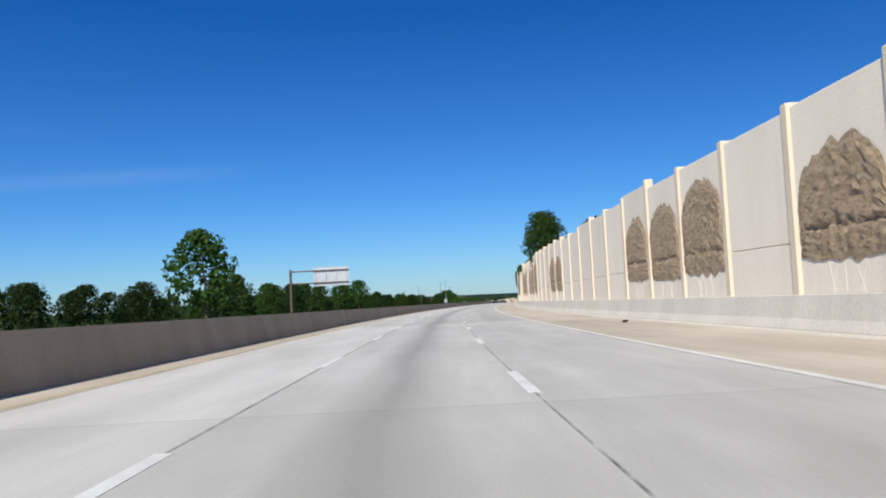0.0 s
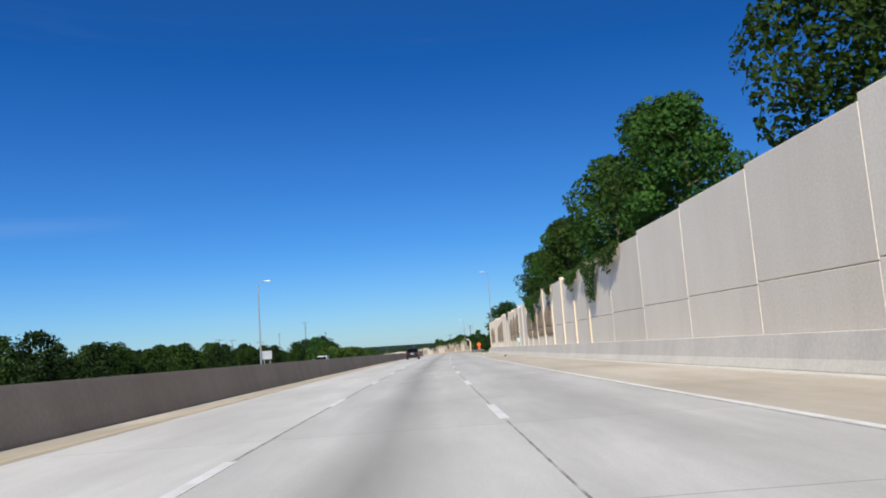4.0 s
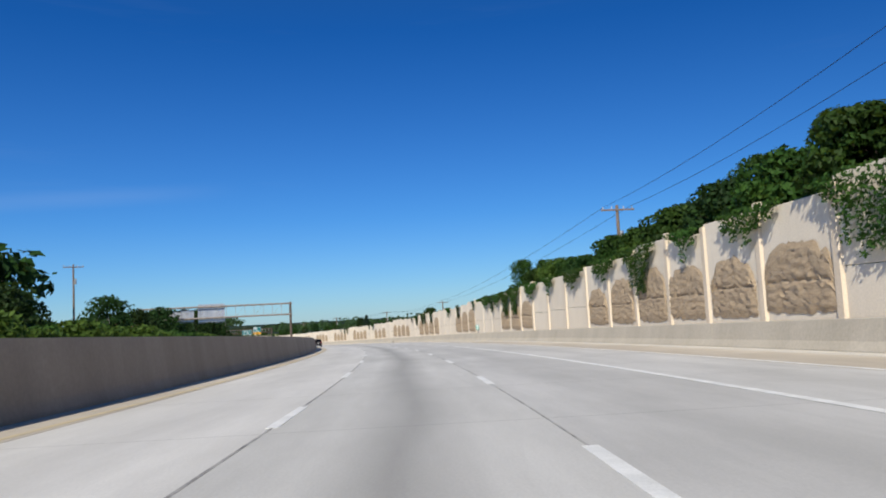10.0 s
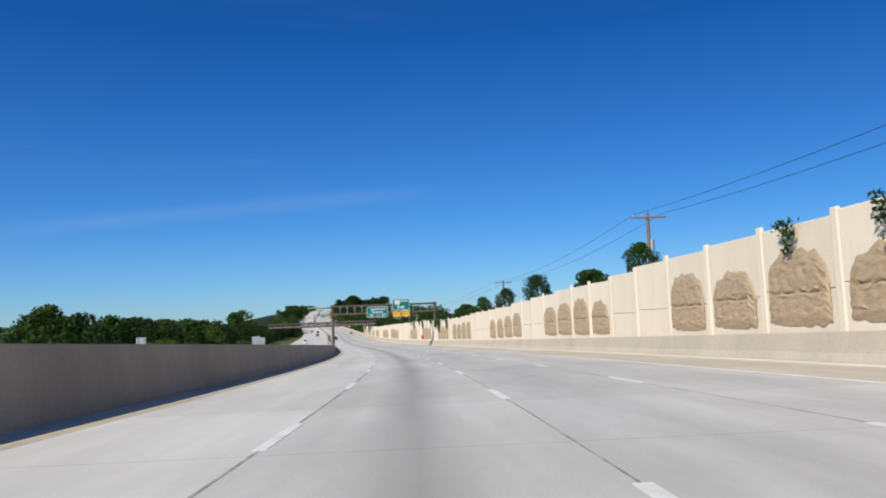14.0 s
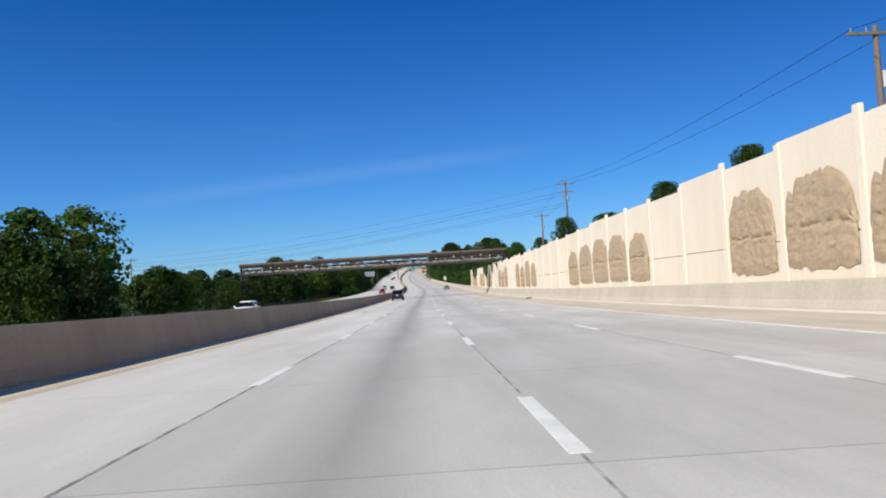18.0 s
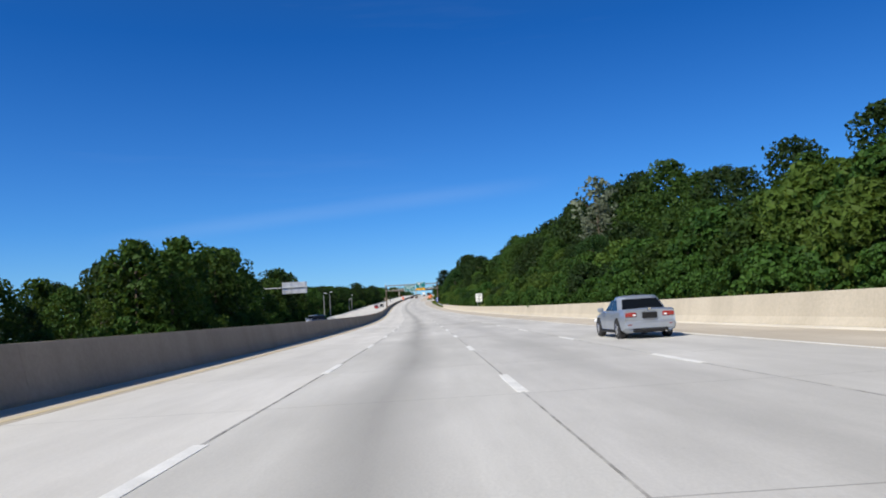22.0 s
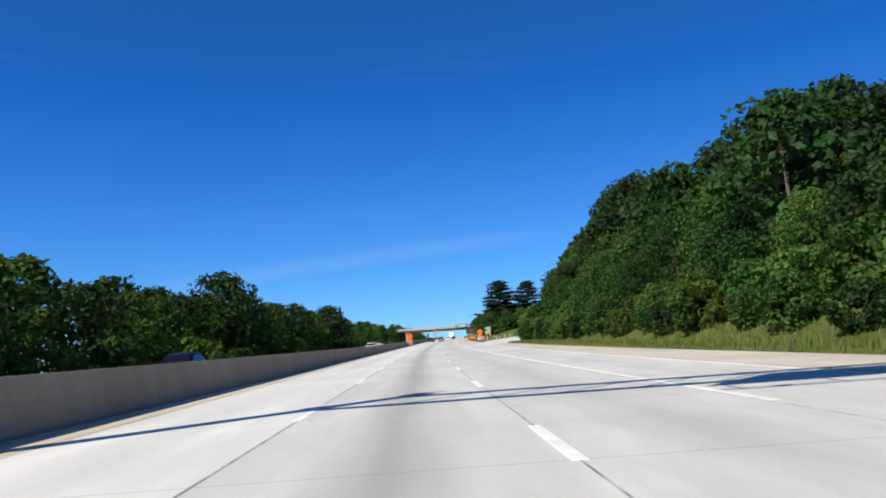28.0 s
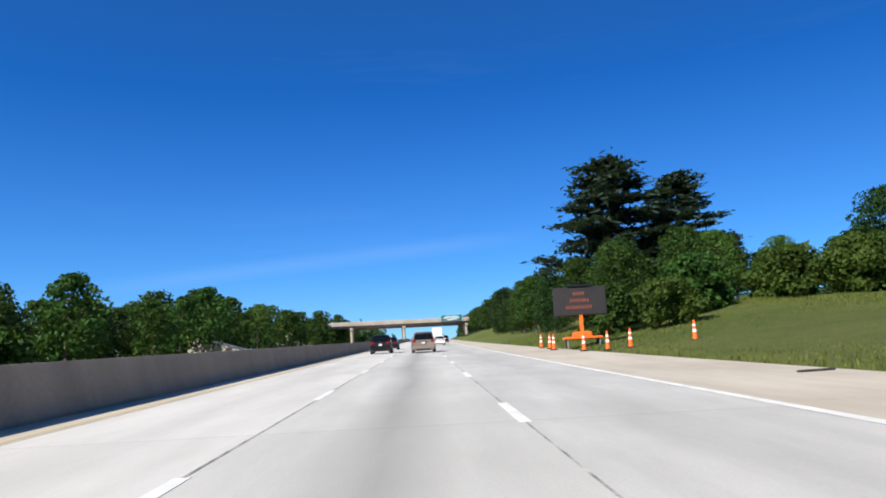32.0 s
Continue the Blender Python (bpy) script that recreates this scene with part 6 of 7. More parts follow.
for i, (z, w) in enumerate(((3.55, 0.9), (3.1, 1.3), (2.65, 1.9))):
    for k in range(int(w / 0.16)):
        Shape().box((-w / 2 + k * 0.16 + 0.05, -0.145, z), (0.09, 0.01, 0.22)).ob("text_bar", M["led_on"], bd)
Shape().box((0, 0.1, 4.12), (1.6, 0.7, 0.05), m=pose(0, 0, 0, 14, 0, 0)).ob("solar_panel", M["plastic"], vm)
for x in (-1.05, 1.05):
    Shape().tube((x - 0.08, 0.1, 0.3), (x + 0.08, 0.1, 0.3), 0.3, seg=14).ob("wheel", M["tyre"], vm)
    for y in (-0.5, 0.6):
        Shape().box((x, y, 0.3), (0.07, 0.07, 0.62)).ob("jack", M["zinc"], vm)


def cone(s, d, ht=1.05):
    o = thing("traffic_cone", spot(s, d, max(rise(s, max(d - right_edge(s), 0)), 0.0) if d > right_edge(s) else 0.0), "orange traffic cone with white bands on a black base", "traffic cone", "cones round the message board")
    Shape().box((0, 0, 0.04), (0.42, 0.42, 0.08), bevel=0.02).ob("base", M["tyre"], o)
    Shape().tube((0, 0, 0.08), (0, 0, ht), 0.14, 0.05, 12).ob("body", M["orange"], o, smooth=True)
    for a, b in ((0.42, 0.56), (0.7, 0.82)):
        Shape().tube((0, 0, a * ht), (0, 0, b * ht), 0.145 - 0.09 * a + 0.004, 0.145 - 0.09 * b + 0.004, 12).ob("band", M["sign_white"], o)


for s, d in ((1826, 9.6), (1824.5, 10.6), (1823.5, 11.6), (1836, 9.3), (1840, 9.3), (1832, 8.9), (1821.5, 14.4)):
    cone(s, d)


# ---- guard rails ----
def guard_rail(s0, s1, d0, d1, label):
    g = thing("guard_rail", Matrix.Identity(4), label, "guard rail")
    n = int((s1 - s0) / 1.905)
    f = lambda s: d0 + (d1 - d0) * (s - s0) / (s1 - s0)
    prof = ((-0.04, 0.42), (0.03, 0.50), (-0.05, 0.57), (0.03, 0.64), (-0.04, 0.72))
    sh = Shape()
    rings = []
    for i in range(n + 1):
        s = s0 + (s1 - s0) * i / n
        rings.append([at(s, f(s) + x, z) for x, z in prof] + [at(s, f(s) + x + 0.012, z) for x, z in prof[::-1]])
    sh.loft(rings)
    sh.ob("rail", M["zinc"], g)
    pm = Shape().box((0.12, 0, 0.35), (0.12, 0.1, 0.9)).box((0.05, 0, 0.57), (0.08, 0.14, 0.3)).mesh("post", M["zinc"])
    for i in range(n + 1):
        s = s0 + (s1 - s0) * i / n
        put("post", pm, g, m=spot(s, f(s)))


guard_rail(502, 537.5, 12.6, 12.35, "grey steel guard rail before the sound wall")
guard_rail(503, 536.5, 13.6, 13.1, "grey steel guard rail on the slip road's outer side")
guard_rail(1522, 1583, 13.6, 14.3, "grey steel guard rail before the sign gantry")


# ---- lamp posts and poles ----
def lamp_post(s, d, h, arm=-1.2, ground=0.0, label="slender galvanised lamp post with a curved arm"):
    g = thing("lamp_post", spot(s, d, ground), label, "lamp post", "lamp posts")
    Shape().tube((0, 0, -0.3), (0, 0, h - 1), 0.13, 0.075, 10).ob("pole", M["zinc"], g, smooth=True)
    Shape().hose([(0, 0, h - 1), (arm * 0.12, 0, h - 0.4), (arm * 0.45, 0, h - 0.05), (arm, 0, h)], 0.05).ob("arm", M["zinc"], g)
    Shape().box((arm * 1.15, 0, h - 0.06), (0.65, 0.3, 0.16), bevel=0.06).ob("lantern", M["sign_white"], g)


lamp_post(411, 11.0, 17.6)
lamp_post(565, 12.6 + 0.95, 14.2 - 4.6, ground=4.6)
lamp_post(346, -23.2, 12.0, 1.2)
lamp_post(1490, -24.4, 7.5, 0.5)
lamp_post(1472, -24.6, 7.0, 0.5)
lamp_post(1582, -23.7, 6.8, 0.4)
lamp_post(1574, -24.2, 5.0, 0.4)


def utility_pole(s, d, h, ground, arms=1, turn=0.0, group="utility poles"):
    g = thing("utility_pole", spot(s, d, ground, turn), "weathered wooden utility pole with crossarms", "utility pole", group)
    Shape().tube((0, 0, -0.5), (0, 0, h), 0.17, 0.11, 9).ob("pole", M["wood"], g, smooth=True)
    for i in range(arms):
        z = h - 0.35 - i * 1.1
        a = Shape().box((0, -0.12, z), (2.5 - i * 0.4, 0.1, 0.12)).ob("crossarm", M["wood"], g)
        for x in (-1.1, -0.45, 0.45, 1.1):
            Shape().tube((x * (1 - i * 0.15), -0.12, z + 0.06), (x * (1 - i * 0.15), -0.12, z + 0.26), 0.045, 0.03, 7).ob("insulator", M["zinc"], a)
    Shape().tube((0.22, 0, h - 2.6), (0.22, 0, h - 1.9), 0.16, seg=9).ob("transformer", M["zinc"], g)
    return g


POLES = ((575.5, 17.7, 7.3, 4.7), (623.5, 17.0, 5.5, 4.3), (728.5, 21.7, 3.9, 4.3), (781.5, 19.9, 4.2, 4.3), (842, 17.5, 5.2, 4.3), (900, 18, 5.2, 4.3), (1022, 19, 4.7, 4.8), (1050, 20, 6.2, 5.0), (1120, 20.3, 10.0, 4.9), (1148, 21.2, 8.2, 5.0))
for i, (s, d, h, gr) in enumerate(POLES):
    utility_pole(s, d, h, gr, 2 if i in (0, 6, 8) else 1)
for s, d, h in ((470, -66, 10), (488, -58, 9), (510, -72, 11), (544, -50.7, 17.0), (609, -44.7, 15.3), (669, -65.6, 19.0), (675.4, -37.7, 13.6), (700, -60, 9), (838, -50, 9), (905, -62, 9), (966, -48, 8), (1186, -63, 12.5)):
    utility_pole(s, d, h, -0.8, 1, 20, "utility poles beyond the oncoming side")


def wire(a, b, sag, r=0.018, label="black overhead cable strung between poles"):
    pts = []
    for i in range(15):
        u = i / 14
        p = a.lerp(b, u)
        p.z -= sag * 4 * u * (1 - u)
        pts.append(p)
    tagged(Shape().hose(pts, r, 5).ob("overhead_cable", M["wire"]), label, "cable", "overhead cables")


for (s0, d0, h0, g0), (s1, d1, h1, g1_) in zip(POLES, POLES[1:]):
    for x in (-1.0, 1.0):
        wire(at(s0, d0 + x, h0 + g0 - 0.1), at(s1, d1 + x, h1 + g1_ - 0.1), 0.9, 0.014)
for k, (z0, z1, r) in enumerate(((13.3, 11.7, 0.012), (12.2, 10.6, 0.016), (11.7, 10.0, 0.016), (10.6, 9.2, 0.018), (10.2, 9.0, 0.016))):
    wire(at(1120, 20.3, z0 + 1.4), at(1186, -63, z1), 1.6, r)


# ---- pipe bridge ----
def pipe_bridge():
    a, b = at(1171, -35.2, 0), at(1165.5, 16.0, 0)
    za, zb = 7.8 + a.z, 7.8 + b.z
    u = (b - a)
    u.z = 0
    n = u.normalized()
    side = Vector((-n.y, n.x, 0))
    g = thing("pipe_bridge", Matrix.Identity(4), "brown steel truss bridge carrying pipes across the motorway", "pipe bridge")
    length = u.length
    P = lambda q, w, z: Vector((a.x, a.y, 0)) + n * (length * q) + side * w + Vector((0, 0, za + (zb - za) * q + z))
    for w in (-1.1, 1.1):
        for z in (0.0, -1.5):
            sh = Shape()
            m = Matrix.Translation((P(0, w, z) + P(1, w, z)) / 2) @ (P(1, w, z) - P(0, w, z)).to_track_quat("X", "Z").to_matrix().to_4x4()
            sh.box((0, 0, 0 if z == 0 else -0.04), (length + 0.6, 0.22, 0.24 if z == 0 else 0.36))
            sh.v = [tuple(m @ Vector(p)) for p in sh.v]
            sh.ob("chord", M["bridge_steel"], g)
        for i in range(22):
            q0, q1 = i / 22, (i + 1) / 22
            lo, hi = (-1.5, 0.0) if i % 2 else (0.0, -1.5)
            Shape().tube(P(q0, w, lo), P(q1, w, hi), 0.075, seg=6).ob("diagonal", M["bridge_steel"], g)
            Shape().tube(P(q0, w, -1.5), P(q0, w, 0), 0.06, seg=6).ob("upright", M["bridge_steel"], g)
    for i in range(23):
        for z in (-1.5, 0.0):
            Shape().tube(P(i / 22, -1.1, z), P(i / 22, 1.1, z), 0.07, seg=6).ob("cross_beam", M["bridge_steel"], g)
    for w, z, r, key in ((-0.7, 0.42, 0.28, "old_pipe"), (0.25, 0.36, 0.22, "old_pipe"), (0.85, 0.30, 0.14, "lagging"), (-0.4, -1.15, 0.28, "lagging"), (0.55, -1.25, 0.18, "old_pipe"), (-0.1, -0.6, 0.18, "old_pipe")):
        pipe = Shape().tube(P(-0.01, w, z), P(1.01, w, z), r, seg=12).ob("pipe", M[key], g, smooth=True)
        for q in (0.12, 0.3, 0.48, 0.66, 0.84):
            Shape().tube(P(q, w, z), P(q + 0.004, w, z), r + 0.07, seg=12).ob("flange", M["bridge_steel"], pipe)
    for i in range(14):
        q = (i + 0.5) / 14
        Shape().tube(P(q, 0.6, 0.4), P(q, 0.6, 0.72), 0.05, seg=5).ob("valve", M["bridge_steel"], g)
    for i in range(30):
        q = (i + 0.5) / 30
        Shape().box(P(q, -1.24, -0.35 - 0.6 * (i % 3) / 3), (0.3, 0.2, 0.34), bevel=0.05).ob("pipe_hanger", M["lagging" if i % 2 else "zinc"], g, "pale pipe hanger")
        Shape().tube(P(q, -0.7, 0.4), P(q, -0.7, 0.78 + 0.14 * (i % 3 == 1)), 0.06, seg=6).ob("stub", M["old_pipe"], g)
    for q, gz in ((0.0, a.z - 0.6), (1.0, b.z + 4.0)):
        for w in (-1.1, 1.1):
            foot = P(q, w, 0)
            foot.z = gz
            Shape().tube(foot, P(q, w, 0.1), 0.2, seg=10).ob("leg", M["bridge_steel"], g)


pipe_bridge()


# ---- overpass ahead ----
def overpass():
    s = 2040.0
    g = thing("overpass", spot(s, 0, 0, 4), "concrete road bridge with a steel beam deck and piers", "bridge")
    Shape().box((-2, 0, 6.0), (96, 11, 0.45), bevel=0.05).ob("deck", M["deck"], g)
    for y in (-5.4, 5.4):
        Shape().box((-2, y, 6.65), (96, 0.3, 0.95), bevel=0.04).ob("parapet", M["deck"], g)
        Shape().box((-2, y * 0.85, 5.4), (96, 0.35, 0.8)).ob("girder", M["pipe"], g)
    for x in (-24.5, -7.3, 13.5):
        Shape().box((x, 0, 4.75), (1.1, 10.5, 0.7), bevel=0.08).ob("pier_cap", M["deck"], g)
        for y in (-4, 0, 4):
            Shape().tube((x, y, -0.5), (x, y, 4.6), 0.45, seg=12).ob("column", M["deck"], g, smooth=True)
    for x, k in ((-46, -1), (40, 1)):
        Shape().loft([[(x - k * 14, y, 0.0), (x - k * 14, y, -0.6), (x + k * 6, y, -0.6), (x + k * 6, y, 5.6), (x + k * 0, y, 5.6)] for y in (-6, 6)]).ob("abutment", M["deck"], g)
    b = board(g, 8.5, 7.0, 7.0, 1.9, "green", y=-5.75)
    for z, w in ((7.4, 4.6), (6.95, 5.4), (6.5, 3.8)):
        Shape().box((8.5, -5.77, z), (w, 0.008, 0.22)).ob("text_bar", M["sign_white"], b)


overpass()
Shape_ = Shape().loft([[(0, 0, -0.5), (9, 0, -0.5), (9, 0, 0.6), (0, 0, 3.4)], [(0, 14, -0.5), (9, 14, -0.5), (9, 14, 0.6), (0, 14, 3.4)]])
tagged(Shape_.ob("slope_paving", M["deck"], m=spot(1893, -33.5, -0.2)), "pale concrete slope paving beyond the oncoming side", "slope paving", "", "structure")


# ---- exit ramp ----
def exit_ramp():
    line = RAMP
    pts = []
    for (s0, d0), (s1, d1) in zip(line, line[1:]):
        for q in np.linspace(0, 1, 5)[:-1]:
            s, d = s0 + (s1 - s0) * q, d0 + (d1 - d0) * q
            climb = float(np.interp(s, (1706, 1728, 1748, 1768, 1790, 1815, 1842, 1868), (0.03, 0.06, 0.1, 0.22, 0.6, 1.5, 2.8, 4.2)))
            pts.append(at(s, d, max(climb, rise(s, max(d - right_edge(s), 0)) + (0.2 if s > 1740 else 0.03))))
    for i in range(3):
        pts = [pts[0]] + [(p + q * 2 + r) / 4 for p, q, r in zip(pts, pts[1:], pts[2:])] + [pts[-1]]
    def strip(w0, w1, lift, thick):
        rings = []
        for i, p in enumerate(pts):
            t = (pts[min(i + 1, len(pts) - 1)] - pts[max(i - 1, 0)])
            n = Vector((t.y, -t.x, 0)).normalized()
            rings.append([p + n * w0 + Vector((0, 0, lift - thick)), p + n * w1 + Vector((0, 0, lift - thick)), p + n * w1 + Vector((0, 0, lift)), p + n * w0 + Vector((0, 0, lift))])
        return Shape().loft(rings)
    tagged(strip(-3.6, 4.2, 0.0, 0.9).ob("exit_ramp", M["ramp"]), "pale concrete exit ramp that climbs away", "road", "", "structure")
    for a in (-3.0, 2.6):
        tagged(strip(a, a + 0.14, 0.006, 0.006).ob("edge_line", M["white"]), "white edge line of the exit ramp", "road marking", "", "structure")


exit_ramp()
tagged(Shape().box((0, 0, 0.025), (1.0, 0.13, 0.05), bevel=0.02).ob("debris", M["tyre"], m=lie(1800, 9.4, 0, 15)), "black strip of tyre tread on the shoulder", "debris", "debris on the shoulder")
for s, d, w, key, text in ((1101, 11.9, 0.7, "tyre", "black tyre scrap on the shoulder"), (1121, 12.3, 0.35, "patch", "brown lump on the shoulder"), (372, 7.4, 0.22, "sign_white", "white scrap of paper on the shoulder"), (391, 8.2, 0.3, "patch", "small stone on the shoulder"), (329, 7.9, 0.4, "tyre", "black scrap on the shoulder"),
                           (734, 11.7, 0.6, "tyre", "black tyre scrap on the shoulder"), (700, 11.0, 0.5, "patch", "brown scrap on the shoulder"), (61, 8.6, 0.4, "tyre", "black scrap on the shoulder"), (1000, 12.4, 0.35, "patch", "grey lump on the shoulder")):
    tagged(Shape().box((0, 0, 0.05), (w, w * 0.4, 0.11), bevel=0.04).ob("debris", M[key], m=lie(s, d, 0, s % 90)), text, "debris", "debris on the shoulder")
# a row of short slots sawn across all lanes
for i in range(15):
    o = Shape().box((0, 0, 0.004), (0.38, 0.10, 0.008)).ob("dowel_slot", M["joint"], m=lie(1312 + 0.05 * i, -5.2 + i * 0.75))
    tagged(o, "short dark slot sawn into the concrete lane", "road slot", "slots in a row across the lanes", "structure")
hose = Shape().hose([at(s, -6.45 + 0.06 * math.sin(s * 0.6), 0.11) for s in np.arange(699, 729, 1.5)], 0.11, 8)
tagged(hose.ob("drain_pipe", M["plastic"], smooth=True), "black plastic pipe lying along the median barrier", "pipe")
for s in (1706, 1710.5):
    g = thing("barrier_plate", spot(s, -6.62, 0.2), "small teal plate at the foot of the median barrier", "marker plate", "plates on the median")
    Shape().box((0, 0, 0), (0.16, 0.8, 0.14), bevel=0.02).ob("plate", M["faded_teal"], g)
    Shape().box((0.082, 0, 0.0), (0.006, 0.5, 0.05)).ob("text_bar", M["sign_white"], g)
    Shape().box((-0.03, 0, -0.13), (0.05, 0.5, 0.14)).ob("bracket", M["zinc"], g)
# repaired slabs, a little darker than their lanes
for s, d, w, ln in ((469.5, -0.75, 1.8, 3.0), (478.5, -0.9, 1.6, 2.8), (547.5, -3.6, 1.6, 4.0), (748, -3.7, 2.6, 5.5), (759, -3.9, 1.8, 3.0), (1148, 0.3, 2.6, 2.2)):
    o = Shape().box((0, 0, 0.002), (w, ln, 0.004)).ob("road_patch", M["worn_patch"], m=lie(s, d, 0.001))
    tagged(o, "repaired darker patch in the concrete lane", "road patch", "patches in the lanes", "structure")
# drains in the road
for s, d in ((22, -4.6), (139, -4.4), (300, 3.4), (353, -4.6), (478, 0.8), (484, 3.6), (755, -4.5), (921, -4.5), (1085, -4.4), (1150, 2.1), (1310, -4.6), (1520, -4.5), (1640, -4.4), (1790, -4.6)):
    o = Shape().box((0, 0, 0.004), (0.5, 0.16, 0.008)).ob("reflector_slot", M["joint"], m=lie(s, d))
    tagged(o, "dark worn slot in the concrete lane", "road slot", "road slots", "structure")


# ---- vehicles ----
def car(s, d, paint, label, w=0.92, length=4.6, roof=1.68, belt=1.02, hood=0.98, clear=0.24, wheel=0.35, tail=0.14, deck=None, screen=1.35, turn=0.0, rails=False, plate="sign_white", lamp="tall", chrome=False, h=0.0, group="cars on the motorway"):
    """A car whose rear bumper stands at s; y ahead. deck: height of a boot lid, else the tailgate goes up to the roof."""
    g = thing("car", lie(s, d, h, turn), label, "car", group)
    P = M[paint]
    back = belt if deck is None else deck
    y_glass0 = tail if deck is None else 0.62
    y_glass1 = length - screen
    roof0 = y_glass0 + (0.54 if deck is None else 0.52)
    roof1 = y_glass1 - 0.85

    def ring(y, k, z0, z1, crown=0.03):
        x = w * k
        half = [(0.0, z0), (x * 0.80, z0), (x * 0.97, z0 + 0.10), (x, z0 + (z1 - z0) * 0.38), (x * 0.995, z0 + (z1 - z0) * 0.62), (x * 0.965, z1 - 0.05), (x * 0.90, z1), (0.0, z1 + crown)]
        return [(a, y, b) for a, b in half] + [(-a, y, b) for a, b in half[-2:0:-1]]

    rings = [ring(0.06, 0.88, clear + 0.12, back - 0.12), ring(0.03, 0.94, clear + 0.06, back - 0.05), ring(0.14, 0.98, clear, back), ring(0.62, 1.0, clear - 0.03, back), ring(max(y_glass0 + 0.35, 0.9), 1.0, clear - 0.03, belt),
             ring(y_glass1, 1.0, clear - 0.03, belt - 0.01), ring(y_glass1 + 0.25, 0.99, clear - 0.03, hood, 0.05), ring(length - 0.55, 0.97, clear - 0.02, hood - 0.10, 0.05), ring(length - 0.16, 0.90, clear + 0.02, hood - 0.24), ring(length - 0.03, 0.78, clear + 0.08, hood - 0.34)]
    Shape().loft(rings).ob("body", P, g, smooth=True)
    # cabin: sides lean in, the roof is rounded
    wb, wt = w * 0.94, w * 0.79

    def outline(y0, y1, x, z, r=0.2):
        return [(-x + r, y0, z), (x - r, y0, z), (x, y0 + r, z), (x, y1 - r * 2, z), (x - r * 1.5, y1, z), (-x + r * 1.5, y1, z), (-x, y1 - r * 2, z), (-x, y0 + r, z)]

    Shape().loft([outline(y_glass0, y_glass1, wb, belt - 0.06, 0.2), outline(roof0 - 0.03, roof1 + 0.03, wt + 0.015, roof - 0.14, 0.24), outline(roof0 + 0.01, roof1 - 0.03, wt - 0.03, roof - 0.07), outline(roof0 + 0.09, roof1 - 0.12, wt - 0.11, roof - 0.025), outline(roof0 + 0.3, roof1 - 0.35, wt - 0.32, roof)]).ob("roof", P, g, smooth=True)

    def pane(name, a, b, c, e, out):
        """A window between four corners, 8 mm proud."""
        o = Vector(out).normalized()
        vs = [Vector(q) + o * 0.008 for q in (a, b, c, e)]
        Shape().add(vs + [q - o * 0.03 for q in vs], [(0, 1, 2, 3), (7, 6, 5, 4), (0, 4, 5, 1), (1, 5, 6, 2), (2, 6, 7, 3), (3, 7, 4, 0)]).ob(name, M["glass"], g)

    def on_side(k, y, u):
        """A place on the cabin's side: u 0 at the belt, 1 at the roof's edge."""
        return (k * (wb + (wt - wb) * u), y, belt - 0.06 + (roof - 0.03 - belt) * u)

    zb, zt = 0.14, 0.88
    slope = wb - wt
    for k in (-1, 1):
        y0l, y1l = y_glass0 + (roof0 - y_glass0) * zb + 0.20, y_glass1 + (roof1 - y_glass1) * zb - 0.28
        y0h, y1h = y_glass0 + (roof0 - y_glass0) * zt + 0.22, y_glass1 + (roof1 - y_glass1) * zt - 0.22
        cuts = (0, 0.27, 0.62, 1.0) if deck is None else (0, 0.48, 1.0)
        for a, b in zip(cuts, cuts[1:]):
            lo0, lo1, hi0, hi1 = (y0l + (y1l - y0l) * a + 0.03, y0l + (y1l - y0l) * b - 0.03, y0h + (y1h - y0h) * a + 0.03, y0h + (y1h - y0h) * b - 0.03)
            q = [on_side(k, lo0, zb), on_side(k, lo1, zb), on_side(k, hi1, zt), on_side(k, hi0, zt)]
            pane("side_window", *(q if k > 0 else q[::-1]), (k, 0, slope / (roof - belt)))
    u = lambda q: belt - 0.06 + (roof - 0.03 - belt) * q
    ry = lambda q: y_glass0 + (roof0 - y_glass0) * q
    fy = lambda q: y_glass1 + (roof1 - y_glass1) * q
    xl, xh = wb - 0.10 - slope * 0.1, wt - 0.10
    pane("rear_window", (-xl, ry(0.13), u(0.13)), (xl, ry(0.13), u(0.13)), (xh, ry(0.9), u(0.9)), (-xh, ry(0.9), u(0.9)), (0, -(roof - belt), roof0 - y_glass0))
    pane("windscreen", (xl, fy(0.1), u(0.1)), (-xl, fy(0.1), u(0.1)), (-xh, fy(0.92), u(0.92)), (xh, fy(0.92), u(0.92)), (0, roof - belt, y_glass1 - roof1))
    # wheels
    for y in (0.86, length - 0.92):
        for k in (-1, 1):
            x = k * (w - 0.10)
            arch = [(y + (wheel + 0.07) * math.cos(a), max(wheel + (wheel + 0.07) * math.sin(a), clear - 0.02)) for a in np.linspace(math.pi * 1.06, -math.pi * 0.06, 15)]
            sh = Shape().plate([(p, q) for p, q in arch], 0.0, 0.12)
            sh.v = [(k * (w + 0.006 - b), a, c) for a, b, c in sh.v]
            sh.ob("wheel_arch", M["plastic"], g)
            sh = Shape()
            prof = ((0.66, 0.0), (0.93, -0.005), (1.0, 0.035), (1.0, 0.185), (0.93, 0.22))
            n = 20
            sh.loft([[(k * (w + 0.012 - b), y + wheel * r * math.cos(2 * math.pi * i / n), wheel + wheel * r * math.sin(2 * math.pi * i / n)) for i in range(n)] for r, b in prof])
            t = sh.ob("wheel", M["tyre"], g, smooth=True)
            sh = Shape().tube((k * (w - 0.005), y, wheel), (k * (w + 0.004), y, wheel), wheel * 0.64, seg=18)
            for i in range(5):
                a = 2 * math.pi * i / 5
